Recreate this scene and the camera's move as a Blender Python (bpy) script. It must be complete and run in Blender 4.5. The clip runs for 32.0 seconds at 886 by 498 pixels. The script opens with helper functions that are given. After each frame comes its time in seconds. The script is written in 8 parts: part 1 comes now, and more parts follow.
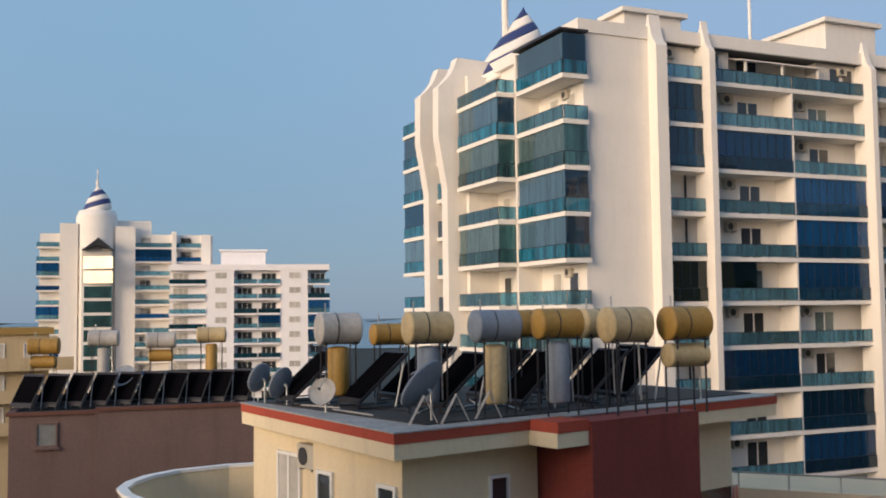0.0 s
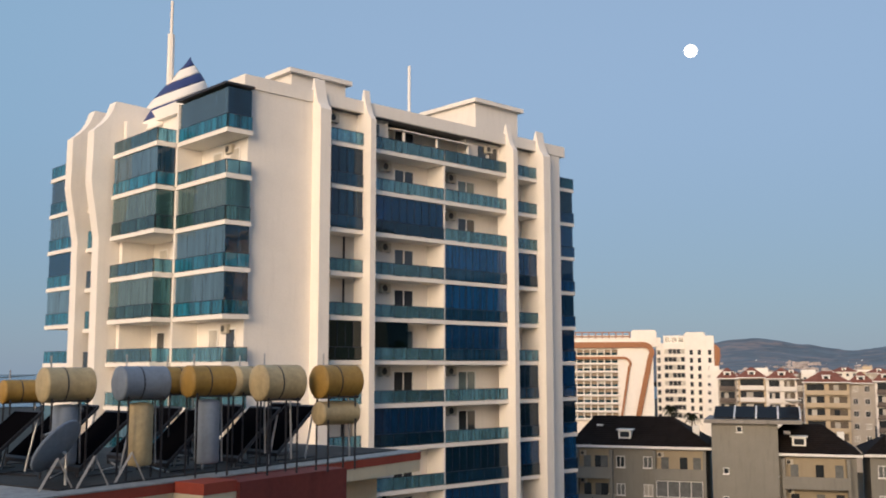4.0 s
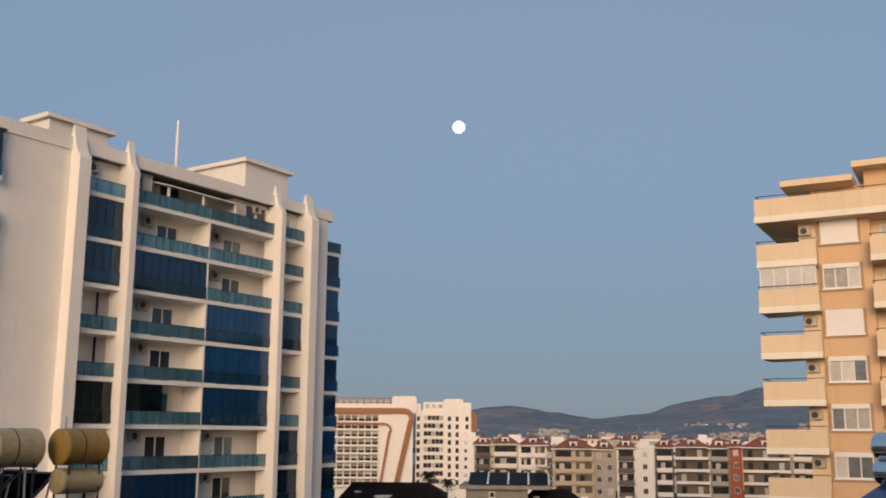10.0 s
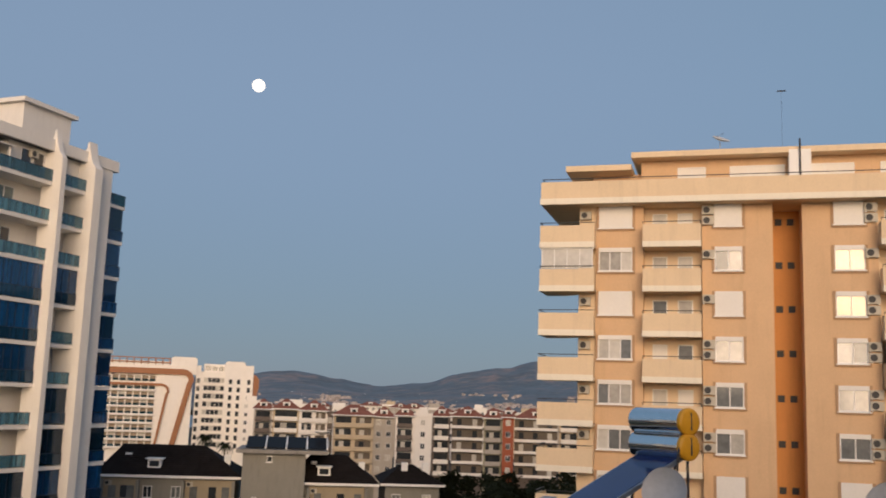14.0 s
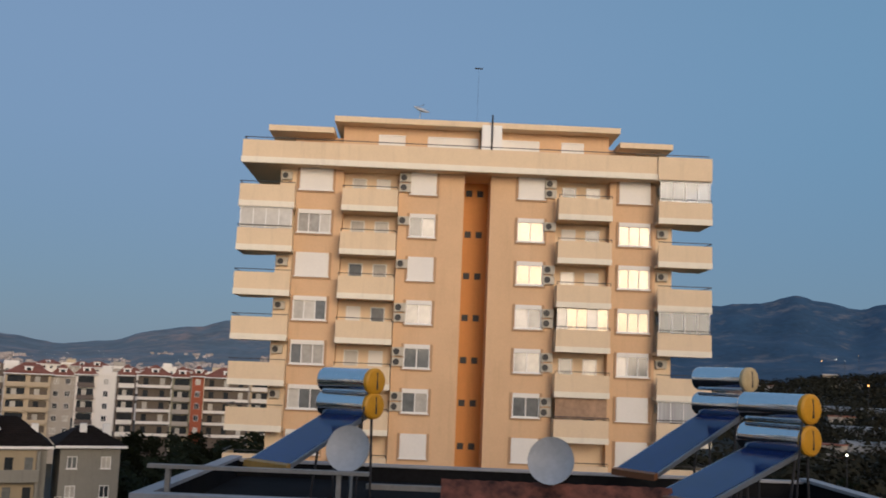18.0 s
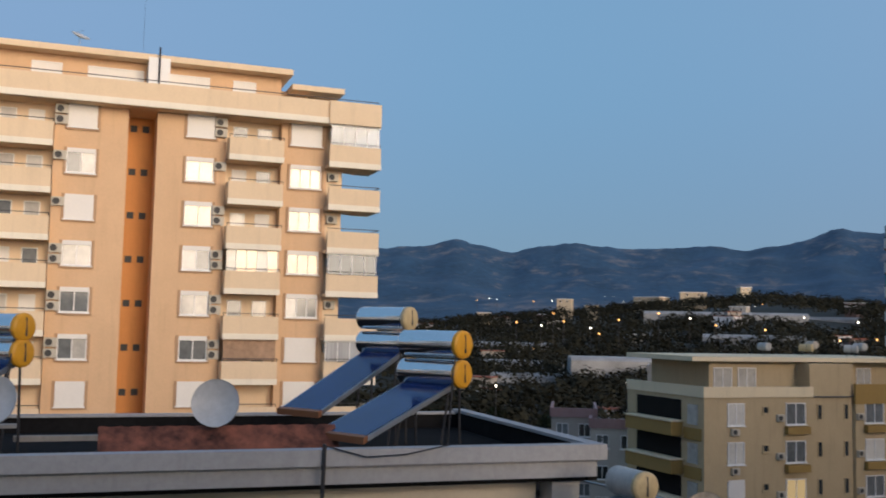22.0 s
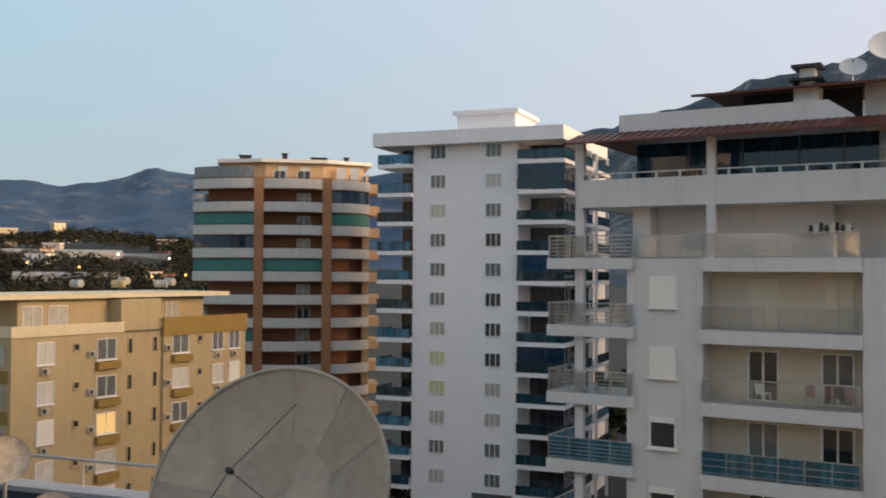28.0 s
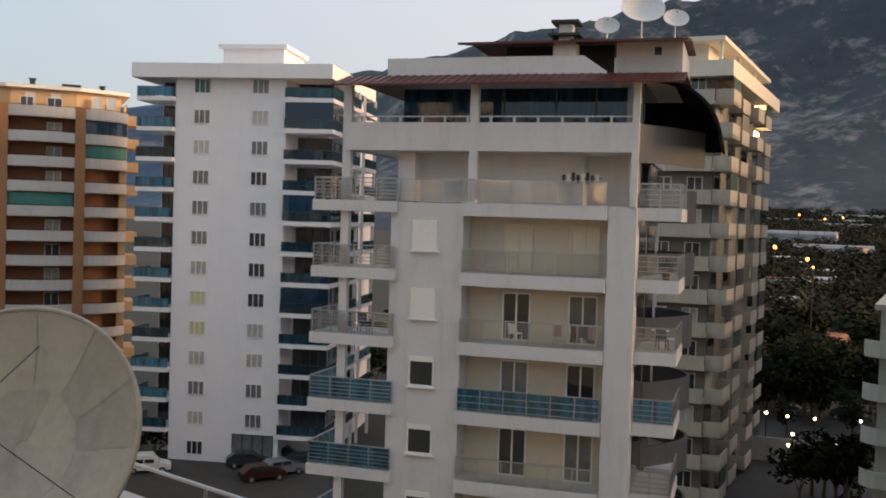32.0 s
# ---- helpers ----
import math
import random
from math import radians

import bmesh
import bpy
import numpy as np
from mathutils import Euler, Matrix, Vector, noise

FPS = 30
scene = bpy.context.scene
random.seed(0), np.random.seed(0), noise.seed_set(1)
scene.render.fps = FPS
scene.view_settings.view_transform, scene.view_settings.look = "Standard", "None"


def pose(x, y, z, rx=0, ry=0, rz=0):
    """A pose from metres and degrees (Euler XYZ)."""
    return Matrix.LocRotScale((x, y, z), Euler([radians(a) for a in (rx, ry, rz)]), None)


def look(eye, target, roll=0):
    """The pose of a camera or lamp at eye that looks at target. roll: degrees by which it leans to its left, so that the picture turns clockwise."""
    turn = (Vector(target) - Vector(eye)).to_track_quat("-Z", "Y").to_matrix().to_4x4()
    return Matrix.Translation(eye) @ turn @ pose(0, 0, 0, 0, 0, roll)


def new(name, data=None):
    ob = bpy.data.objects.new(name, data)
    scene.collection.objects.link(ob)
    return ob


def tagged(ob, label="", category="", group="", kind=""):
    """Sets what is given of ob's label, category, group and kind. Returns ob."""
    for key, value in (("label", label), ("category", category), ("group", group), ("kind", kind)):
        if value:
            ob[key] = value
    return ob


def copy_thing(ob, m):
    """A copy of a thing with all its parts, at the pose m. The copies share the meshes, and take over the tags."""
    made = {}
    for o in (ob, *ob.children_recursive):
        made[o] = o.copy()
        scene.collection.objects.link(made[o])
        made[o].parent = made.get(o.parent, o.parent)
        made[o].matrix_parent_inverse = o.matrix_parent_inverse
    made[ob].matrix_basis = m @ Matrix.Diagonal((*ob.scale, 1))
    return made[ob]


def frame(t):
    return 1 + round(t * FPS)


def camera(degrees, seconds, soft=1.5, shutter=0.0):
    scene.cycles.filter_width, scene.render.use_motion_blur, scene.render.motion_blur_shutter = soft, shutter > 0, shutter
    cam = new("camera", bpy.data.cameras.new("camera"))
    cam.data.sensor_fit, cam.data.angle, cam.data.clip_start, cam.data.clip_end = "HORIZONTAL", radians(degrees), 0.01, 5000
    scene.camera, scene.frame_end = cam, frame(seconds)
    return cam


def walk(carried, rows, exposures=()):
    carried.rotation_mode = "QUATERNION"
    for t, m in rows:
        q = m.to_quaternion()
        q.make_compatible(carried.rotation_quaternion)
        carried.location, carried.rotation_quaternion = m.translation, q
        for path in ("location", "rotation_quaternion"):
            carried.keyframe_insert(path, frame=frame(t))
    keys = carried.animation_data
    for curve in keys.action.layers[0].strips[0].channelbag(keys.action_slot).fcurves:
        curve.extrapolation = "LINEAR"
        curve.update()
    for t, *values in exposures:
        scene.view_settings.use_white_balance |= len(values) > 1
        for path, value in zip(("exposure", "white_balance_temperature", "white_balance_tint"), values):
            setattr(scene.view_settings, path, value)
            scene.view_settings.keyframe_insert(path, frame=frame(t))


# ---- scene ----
cam = camera(48.05, 32.0, soft=1.8, shutter=0.4)
# A hand-held pan from a high balcony: seconds, yaw, pitch, roll; the eye turns at arm's length.
EYE, ARM = 25.0, 0.18
ROWS = [
    (0, -0.07, 3.65, -0.64),
    (0.5, -1.93, 3.49, -0.21),
    (1, -4.71, 3.50, 0.03),
    (1.5, -7.95, 3.59, 0.21),
    (2, -10.76, 3.95, 0.12),
    (2.5, -13.57, 4.60, -0.00),
    (3, -15.69, 5.43, -0.52),
    (3.5, -17.79, 6.33, -0.34),
    (5.5, -23.66, 7.49, 0.30),
    (6, -25.12, 7.60, 0.39),
    (6.5, -26.41, 7.71, 0.47),
    (7, -28.09, 7.88, 0.59),
    (7.5, -29.96, 8.33, 0.75),
    (8, -31.20, 8.77, 0.51),
    (8.5, -31.89, 9.45, 0.01),
    (9, -32.16, 10.00, 0.04),
    (9.5, -32.05, 10.21, 0.08),
    (10, -33.09, 10.56, 0.32),
    (10.5, -34.72, 10.42, 0.53),
    (11, -36.18, 10.12, 0.83),
    (11.5, -37.59, 10.03, 1.13),
    (12, -38.81, 9.98, 1.59),
    (12.5, -40.09, 9.55, 1.71),
    (13, -41.90, 8.91, 1.94),
    (13.5, -43.13, 8.56, 2.05),
    (14, -45.20, 8.89, 1.94),
    (14.5, -47.16, 8.80, 1.99),
    (16.5, -56.08, 8.25, 2.45),
    (17, -58.34, 7.89, 2.29),
    (17.5, -60.60, 7.58, 2.28),
    (18, -62.64, 7.25, 2.29),
    (18.5, -64.97, 6.83, 2.42),
    (19, -66.80, 6.69, 2.13),
    (19.5, -68.93, 6.37, 2.25),
    (20, -71.07, 6.40, 2.18),
    (20.5, -73.38, 6.16, 2.15),
    (21, -75.56, 5.74, 1.74),
    (21.5, -78.37, 5.17, 1.53),
    (22, -81.60, 4.47, 1.23),
    (22.5, -84.43, 3.42, 1.05),
    (23, -87.22, 2.20, 0.94),
    (23.5, -90.09, 1.56, 1.11),
    (24, -93.99, 1.53, 1.52),
    (24.5, -98.20, 0.88, 1.42),
    (25, -103.07, 0.87, 1.40),
    (25.5, -106.09, 0.53, 1.18),
    (27.5, -117.38, 1.36, 0.19),
    (28, -119.69, 1.38, 0.39),
    (28.5, -122.97, 1.35, 0.91),
    (29, -124.80, 1.17, 0.97),
    (29.5, -126.27, 1.14, 1.14),
    (30, -127.94, 0.84, 1.40),
    (30.5, -129.45, 0.35, 1.36),
    (31, -130.78, -0.37, 1.27),
    (31.5, -131.99, -1.07, 1.33),
    (32, -133.16, -1.76, 1.77),
]


def eye_pose(yaw, pitch, roll):
    a = radians(yaw)
    return pose(-math.sin(a) * ARM, math.cos(a) * ARM, EYE, 90 + pitch, 0, yaw) @ pose(0, 0, 0, 0, 0, roll)


EXPOSURES = [(0.0, 0.80, 7000, 14), (3.5, 0.78, 7100, 14), (6.0, 0.68, 7200, 17), (9.0, 0.43, 7400, 17), (13.0, 0.37, 7350, 17), (17.0, 0.24, 6600, 13), (20.0, 0.33, 6300, 12), (22.0, 0.55, 6350, 12), (23.0, 0.70, 6400, 11), (24.0, 0.82, 6900, 12), (25.0, 1.2, 7800, 13), (28.0, 1.37, 9300, 17), (30.0, 1.36, 9800, 20), (32.0, 1.48, 10000, 21)]
walk(cam, [(t, eye_pose(a, b, c)) for t, a, b, c in ROWS], EXPOSURES)

# ---- light: clear dusk, the glow of the set sun behind the camera, a full moon opposite ----
SUN_AZ, SUN_EL = 223.0, 6.0
HAZE, DUST = (0.91, 1.70, 2.56), (1.0, 1.62, 2.42)
BELT, BELT_LOW = (1.12, 1.74, 2.64), (1.04, 1.66, 2.44)
GLOWSIDE, GLOWSIDE_LOW = (1.62, 2.06, 2.98), (1.72, 2.10, 2.90)
world = bpy.data.worlds.new("dusk")
scene.world = world
world.use_nodes = True
wt = world.node_tree
sky = wt.nodes.new("ShaderNodeTexSky")
sky.sky_type = "NISHITA"
sky.sun_disc = False
sky.sun_elevation, sky.sun_rotation = radians(SUN_EL), radians(SUN_AZ)
sky.air_density, sky.dust_density, sky.ozone_density = 1.0, 0.4, 3.0
# the earth's shadow dims the sky towards the horizon, and evening haze greys it
way, up = wt.nodes.new("ShaderNodeTexCoord"), wt.nodes.new("ShaderNodeSeparateXYZ")
wt.links.new(way.outputs["Generated"], up.inputs[0])
dim = wt.nodes.new("ShaderNodeMapRange")
dim.interpolation_type = "SMOOTHSTEP"
dim.inputs["From Min"].default_value, dim.inputs["From Max"].default_value = -0.05, 0.34
dim.inputs["To Min"].default_value, dim.inputs["To Max"].default_value = 0.80, 1.0
wt.links.new(up.outputs["Z"], dim.inputs["Value"])
haze = wt.nodes.new("ShaderNodeMix")
haze.data_type = "RGBA"
haze.inputs[0].default_value = 0.86
# opposite the sun the sky is rosier
anti = wt.nodes.new("ShaderNodeVectorMath")
anti.operation = "DOT_PRODUCT"
anti.inputs[1].default_value = (-math.sin(radians(SUN_AZ - 7)), -math.cos(radians(SUN_AZ - 7)), 0.1)
wt.links.new(way.outputs["Generated"], anti.inputs[0])
rosy = wt.nodes.new("ShaderNodeMapRange")
rosy.interpolation_type = "SMOOTHSTEP"
rosy.inputs["From Min"].default_value, rosy.inputs["From Max"].default_value = 0.62, 0.99
wt.links.new(anti.outputs["Value"], rosy.inputs["Value"])
# towards the sun it is brighter and paler
pale_side = wt.nodes.new("ShaderNodeMapRange")
pale_side.interpolation_type = "SMOOTHSTEP"
pale_side.inputs["From Min"].default_value, pale_side.inputs["From Max"].default_value = 0.68, -0.45
wt.links.new(anti.outputs["Value"], pale_side.inputs["Value"])
tints = []
for plain, rose, bright in ((DUST, BELT_LOW, GLOWSIDE_LOW), (HAZE, BELT, GLOWSIDE)):
    mixer, mixer2 = wt.nodes.new("ShaderNodeMix"), wt.nodes.new("ShaderNodeMix")
    mixer.data_type = mixer2.data_type = "RGBA"
    mixer.inputs[6].default_value, mixer.inputs[7].default_value = (*plain, 1), (*rose, 1)
    mixer2.inputs[7].default_value = (*bright, 1)
    wt.links.new(rosy.outputs[0], mixer.inputs[0])
    wt.links.new(pale_side.outputs[0], mixer2.inputs[0])
    wt.links.new(mixer.outputs[2], mixer2.inputs[6])
    tints.append(mixer2.outputs[2])
tone = wt.nodes.new("ShaderNodeMix")
tone.data_type = "RGBA"
wt.links.new(tints[0], tone.inputs[6])
wt.links.new(tints[1], tone.inputs[7])
climb = wt.nodes.new("ShaderNodeMapRange")
climb.inputs["From Min"].default_value, climb.inputs["From Max"].default_value = 0.0, 0.22
wt.links.new(up.outputs["Z"], climb.inputs["Value"])
wt.links.new(climb.outputs[0], tone.inputs[0])
wt.links.new(tone.outputs[2], haze.inputs[7])
wt.links.new(sky.outputs[0], haze.inputs[6])
dusk = wt.nodes.new("ShaderNodeVectorMath")
dusk.operation = "SCALE"
wt.links.new(haze.outputs[2], dusk.inputs[0])
wt.links.new(dim.outputs[0], dusk.inputs["Scale"])
wt.links.new(dusk.outputs[0], wt.nodes["Background"].inputs[0])
wt.nodes["Background"].inputs[1].default_value = 0.15
sun_data = bpy.data.lights.new("sun", "SUN")
sun_data.energy, sun_data.angle, sun_data.color = 3.05, radians(40), (1.0, 0.795, 0.575)
sun = new("sun", sun_data)
sa, se = radians(SUN_AZ), radians(SUN_EL)
sun.matrix_world = look((math.sin(sa) * 300 * math.cos(se), math.cos(sa) * 300 * math.cos(se), 300 * math.sin(se) + 25), (0, 0, 25))

# ---- materials ----


def node(nt, kind, **values):
    n = nt.nodes.new(kind)
    for key, value in values.items():
        n.inputs[key].default_value = value
    return n


def paint(name, color, rough=0.75, var=0.10, streak=0.0, grain=9.0, bump=0.25, metal=0.0, spec=0.35, coarse=0.5, rand=0.0):
    """A surface with broad and fine variation, and optional rain streaks that run down it."""
    m = bpy.data.materials.new(name)
    m.use_nodes = True
    nt = m.node_tree
    b = nt.nodes["Principled BSDF"]
    b.inputs["Roughness"].default_value, b.inputs["Metallic"].default_value = rough, metal
    b.inputs["Specular IOR Level"].default_value = spec
    geo = nt.nodes.new("ShaderNodeNewGeometry")
    big = node(nt, "ShaderNodeTexNoise", Scale=coarse, Detail=5.0, Roughness=0.6)
    fine = node(nt, "ShaderNodeTexNoise", Scale=grain, Detail=4.0, Roughness=0.6)
    for n in (big, fine):
        nt.links.new(geo.outputs["Position"], n.inputs["Vector"])
    mix = node(nt, "ShaderNodeMath")
    mix.operation = "ADD"
    nt.links.new(big.outputs["Fac"], mix.inputs[0])
    nt.links.new(fine.outputs["Fac"], mix.inputs[1])
    last = mix.outputs[0]
    if rand:
        info = nt.nodes.new("ShaderNodeObjectInfo")
        more = node(nt, "ShaderNodeMath")
        more.operation = "MULTIPLY_ADD"
        more.inputs[1].default_value = rand
        nt.links.new(info.outputs["Random"], more.inputs[0])
        nt.links.new(last, more.inputs[2])
        last = more.outputs[0]
    ramp = nt.nodes.new("ShaderNodeMapRange")
    ramp.inputs["From Min"].default_value, ramp.inputs["From Max"].default_value = 0.7, 1.3 + rand
    ramp.inputs["To Min"].default_value, ramp.inputs["To Max"].default_value = 1 - var, 1 + var * 0.7
    nt.links.new(last, ramp.inputs["Value"])
    value = ramp.outputs[0]
    if streak:
        mp = nt.nodes.new("ShaderNodeMapping")
        mp.inputs["Scale"].default_value = (2.2, 2.2, 0.22)
        st = node(nt, "ShaderNodeTexNoise", Scale=1.0, Detail=6.0, Roughness=0.65)
        nt.links.new(geo.outputs["Position"], mp.inputs["Vector"])
        nt.links.new(mp.outputs[0], st.inputs["Vector"])
        sr = nt.nodes.new("ShaderNodeMapRange")
        sr.inputs["From Min"].default_value, sr.inputs["From Max"].default_value = 0.52, 0.75
        sr.inputs["To Min"].default_value, sr.inputs["To Max"].default_value = 1.0, 1.0 - streak
        nt.links.new(st.outputs["Fac"], sr.inputs["Value"])
        mul = node(nt, "ShaderNodeMath")
        mul.operation = "MULTIPLY"
        nt.links.new(value, mul.inputs[0])
        nt.links.new(sr.outputs[0], mul.inputs[1])
        value = mul.outputs[0]
    scale = nt.nodes.new("ShaderNodeVectorMath")
    scale.operation = "SCALE"
    scale.inputs[0].default_value = color
    nt.links.new(value, scale.inputs["Scale"])
    nt.links.new(scale.outputs[0], b.inputs["Base Color"])
    if bump:
        bp = node(nt, "ShaderNodeBump", Strength=bump, Distance=0.02)
        nt.links.new(fine.outputs["Fac"], bp.inputs["Height"])
        nt.links.new(bp.outputs[0], b.inputs["Normal"])
    return m


def glass(name, tint, film, opaque=0.3, rough=0.03, wave=0.0, folds=0.55):
    """A tinted pane: light passes through with the tint, a film gives it body, and it mirrors by Fresnel."""
    m = bpy.data.materials.new(name)
    m.use_nodes = True
    nt = m.node_tree
    nt.nodes.remove(nt.nodes["Principled BSDF"])
    out = nt.nodes["Material Output"]
    clear = node(nt, "ShaderNodeBsdfTransparent", Color=(*tint, 1))
    body = node(nt, "ShaderNodeBsdfDiffuse", Color=(*film, 1))
    info = nt.nodes.new("ShaderNodeObjectInfo")
    vary = nt.nodes.new("ShaderNodeMapRange")
    vary.inputs["To Min"].default_value, vary.inputs["To Max"].default_value = 0.55, 1.35
    shade = nt.nodes.new("ShaderNodeVectorMath")
    shade.operation = "SCALE"
    shade.inputs[0].default_value = film
    nt.links.new(info.outputs["Random"], vary.inputs["Value"])
    # folds of the curtains behind the pane
    fold_map = nt.nodes.new("ShaderNodeMapping")
    fold_map.inputs["Scale"].default_value = (2.6, 2.6, 0.12)
    fold_geo = nt.nodes.new("ShaderNodeNewGeometry")
    nt.links.new(fold_geo.outputs["Position"], fold_map.inputs["Vector"])
    fold = node(nt, "ShaderNodeTexNoise", Scale=1.0, Detail=3.0, Roughness=0.7)
    nt.links.new(fold_map.outputs[0], fold.inputs["Vector"])
    spread = nt.nodes.new("ShaderNodeMapRange")
    spread.inputs["From Min"].default_value, spread.inputs["From Max"].default_value = 0.35, 0.68
    spread.inputs["To Min"].default_value, spread.inputs["To Max"].default_value = 1.0 - folds, 1.0 + 1.6 * folds
    nt.links.new(fold.outputs["Fac"], spread.inputs["Value"])
    both = node(nt, "ShaderNodeMath")
    both.operation = "MULTIPLY"
    nt.links.new(vary.outputs[0], both.inputs[0])
    nt.links.new(spread.outputs[0], both.inputs[1])
    nt.links.new(both.outputs[0], shade.inputs["Scale"])
    nt.links.new(shade.outputs[0], body.inputs["Color"])
    gloss = node(nt, "ShaderNodeBsdfGlossy", Roughness=rough)
    gloss.inputs["Color"].default_value = (0.9, 0.95, 1.0, 1)
    a, c = node(nt, "ShaderNodeMixShader", Fac=opaque), nt.nodes.new("ShaderNodeMixShader")
    fres = node(nt, "ShaderNodeFresnel", IOR=1.55)
    nt.links.new(clear.outputs[0], a.inputs[1])
    nt.links.new(body.outputs[0], a.inputs[2])
    nt.links.new(fres.outputs[0], c.inputs["Fac"])
    nt.links.new(a.outputs[0], c.inputs[1])
    nt.links.new(gloss.outputs[0], c.inputs[2])
    nt.links.new(c.outputs[0], out.inputs["Surface"])
    geo = nt.nodes.new("ShaderNodeNewGeometry")
    nz = node(nt, "ShaderNodeTexNoise", Scale=0.8, Detail=2.0)
    nt.links.new(geo.outputs["Position"], nz.inputs["Vector"])
    bp = node(nt, "ShaderNodeBump", Strength=0.15 + wave, Distance=0.03)
    nt.links.new(nz.outputs["Fac"], bp.inputs["Height"])
    nt.links.new(bp.outputs[0], gloss.inputs["Normal"])
    return m


def glow(name, color, strength):
    m = bpy.data.materials.new(name)
    m.use_nodes = True
    nt = m.node_tree
    nt.nodes.remove(nt.nodes["Principled BSDF"])
    e = node(nt, "ShaderNodeEmission", Color=(*color, 1), Strength=strength)
    nt.links.new(e.outputs[0], nt.nodes["Material Output"].inputs["Surface"])
    return m


WHITE = paint("white_render", (0.78, 0.74, 0.68), streak=0.07, var=0.05)
CREAM = paint("cream_render", (0.74, 0.62, 0.42), streak=0.10, var=0.06)
BANDCREAM = paint("pale_cream_render", (0.86, 0.78, 0.64), streak=0.1, var=0.05)
PEACHCREAM = paint("peach_cream_render", (0.78, 0.605, 0.405), streak=0.10, var=0.06)
ORANGE = paint("orange_render", (0.70, 0.465, 0.275), streak=0.10, var=0.07)
RECESS = paint("deep_orange_render", (0.62, 0.28, 0.09), streak=0.12, var=0.07)
PALE = paint("pale_grey_render", (0.62, 0.61, 0.605), streak=0.14, var=0.06)
COOLWHITE = paint("cool_white_render", (0.81, 0.79, 0.79), streak=0.05, var=0.04)
YELLOW = paint("yellow_render", (0.49, 0.38, 0.228), streak=0.14, var=0.08)
OLIVE = paint("ochre_band_paint", (0.33, 0.21, 0.065), streak=0.12, var=0.08)
BROWN = paint("red_brown_render", (0.30, 0.125, 0.068), streak=0.1, var=0.1)
MAROON = paint("maroon_render", (0.21, 0.042, 0.034), streak=0.2, var=0.15)
REDBAND = paint("red_band_paint", (0.40, 0.07, 0.04), streak=0.2, var=0.12)
PINK = paint("faded_pink_render", (0.140, 0.092, 0.084), streak=0.2, var=0.12)
CONCRETE = paint("weathered_concrete", (0.27, 0.255, 0.235), streak=0.2, var=0.2, coarse=0.9)
FLATROOF = paint("grey_roof_felt", (0.11, 0.11, 0.11), var=0.25, coarse=0.7)
DARKROOF = paint("black_roof_felt", (0.014, 0.014, 0.015), rough=0.95, spec=0.05, var=0.3, coarse=0.7)
FRAME = paint("white_window_frame", (0.80, 0.79, 0.76), rough=0.4, var=0.03, bump=0.0)
DARKFRAME = paint("dark_aluminium", (0.05, 0.06, 0.08), rough=0.35, metal=0.6, bump=0.0)
STEEL = paint("galvanised_steel", (0.45, 0.46, 0.47), rough=0.4, metal=0.9, var=0.15, bump=0.05)
BLACKSTEEL = paint("dark_steel", (0.04, 0.04, 0.045), rough=0.5, metal=0.3, var=0.2, bump=0.05)
CHROME = paint("polished_steel", (0.72, 0.74, 0.77), rough=0.12, metal=1.0, var=0.05, bump=0.02)
SHUTTER = paint("white_roller_shutter", (0.80, 0.77, 0.72), rough=0.5, var=0.05, bump=0.05)
CURTAIN = paint("pane_with_net_curtain", (0.50, 0.475, 0.425), rough=0.08, var=0.35, grain=2.0, bump=0.0, spec=0.6, rand=0.5)
DARKPANE = paint("dark_window_pane", (0.035, 0.04, 0.045), rough=0.06, var=0.4, bump=0.0, spec=0.7, rand=0.4)
# half mirror; its warm pale tint paints sunset glow into chosen panes
GLOWPANE = paint("sunset_tinted_mirror_pane", (0.42, 0.37, 0.30), rough=0.32, metal=0.6, var=0.25, bump=0.03)
TEAL = glass("teal_balcony_glass", (0.40, 0.66, 0.76), (0.16, 0.40, 0.50), 0.33, folds=0.3)
BLUE = glass("blue_balcony_glazing", (0.12, 0.28, 0.46), (0.009, 0.105, 0.28), 0.45, folds=0.2)
NAVY = glass("dark_balcony_glazing", (0.09, 0.14, 0.19), (0.008, 0.050, 0.100), 0.6, folds=0.3)
GREEN = glass("green_balcony_glazing", (0.28, 0.46, 0.47), (0.06, 0.17, 0.18), 0.4)
PALEGLAZE = glass("pale_blue_balcony_glazing", (0.34, 0.42, 0.50), (0.11, 0.215, 0.295), 0.6, folds=0.25)
RAILBLUE = glass("blue_rail_glass", (0.12, 0.42, 0.54), (0.025, 0.21, 0.32), 0.5)
GREYCREAM = paint("grey_cream_render", (0.50, 0.47, 0.42), streak=0.12, var=0.08)
FROST = glass("frosted_balcony_glass", (0.80, 0.81, 0.82), (0.62, 0.62, 0.62), 0.5, folds=0.15)
CLEAR = glass("clear_balcony_glass", (0.97, 0.97, 0.96), (0.6, 0.58, 0.54), 0.05)
DEEPTEAL = glass("deep_teal_glass", (0.06, 0.16, 0.20), (0.01, 0.06, 0.085), 0.55)
ACBODY = paint("ac_casing", (0.50, 0.46, 0.38), rough=0.5, var=0.1, bump=0.0)
GRILLE = paint("ac_grille", (0.05, 0.05, 0.05), rough=0.6, bump=0.0)
DULLPANE = paint("dull_grey_pane", (0.17, 0.18, 0.18), rough=0.08, var=0.4, grain=2.0, bump=0.0, spec=0.6, rand=0.4)
PALEPANE = paint("pale_curtained_pane", (0.66, 0.63, 0.57), rough=0.1, var=0.2, grain=3.0, bump=0.0, spec=0.5, rand=0.3)

# ---- building tools ----
BOXES = {}


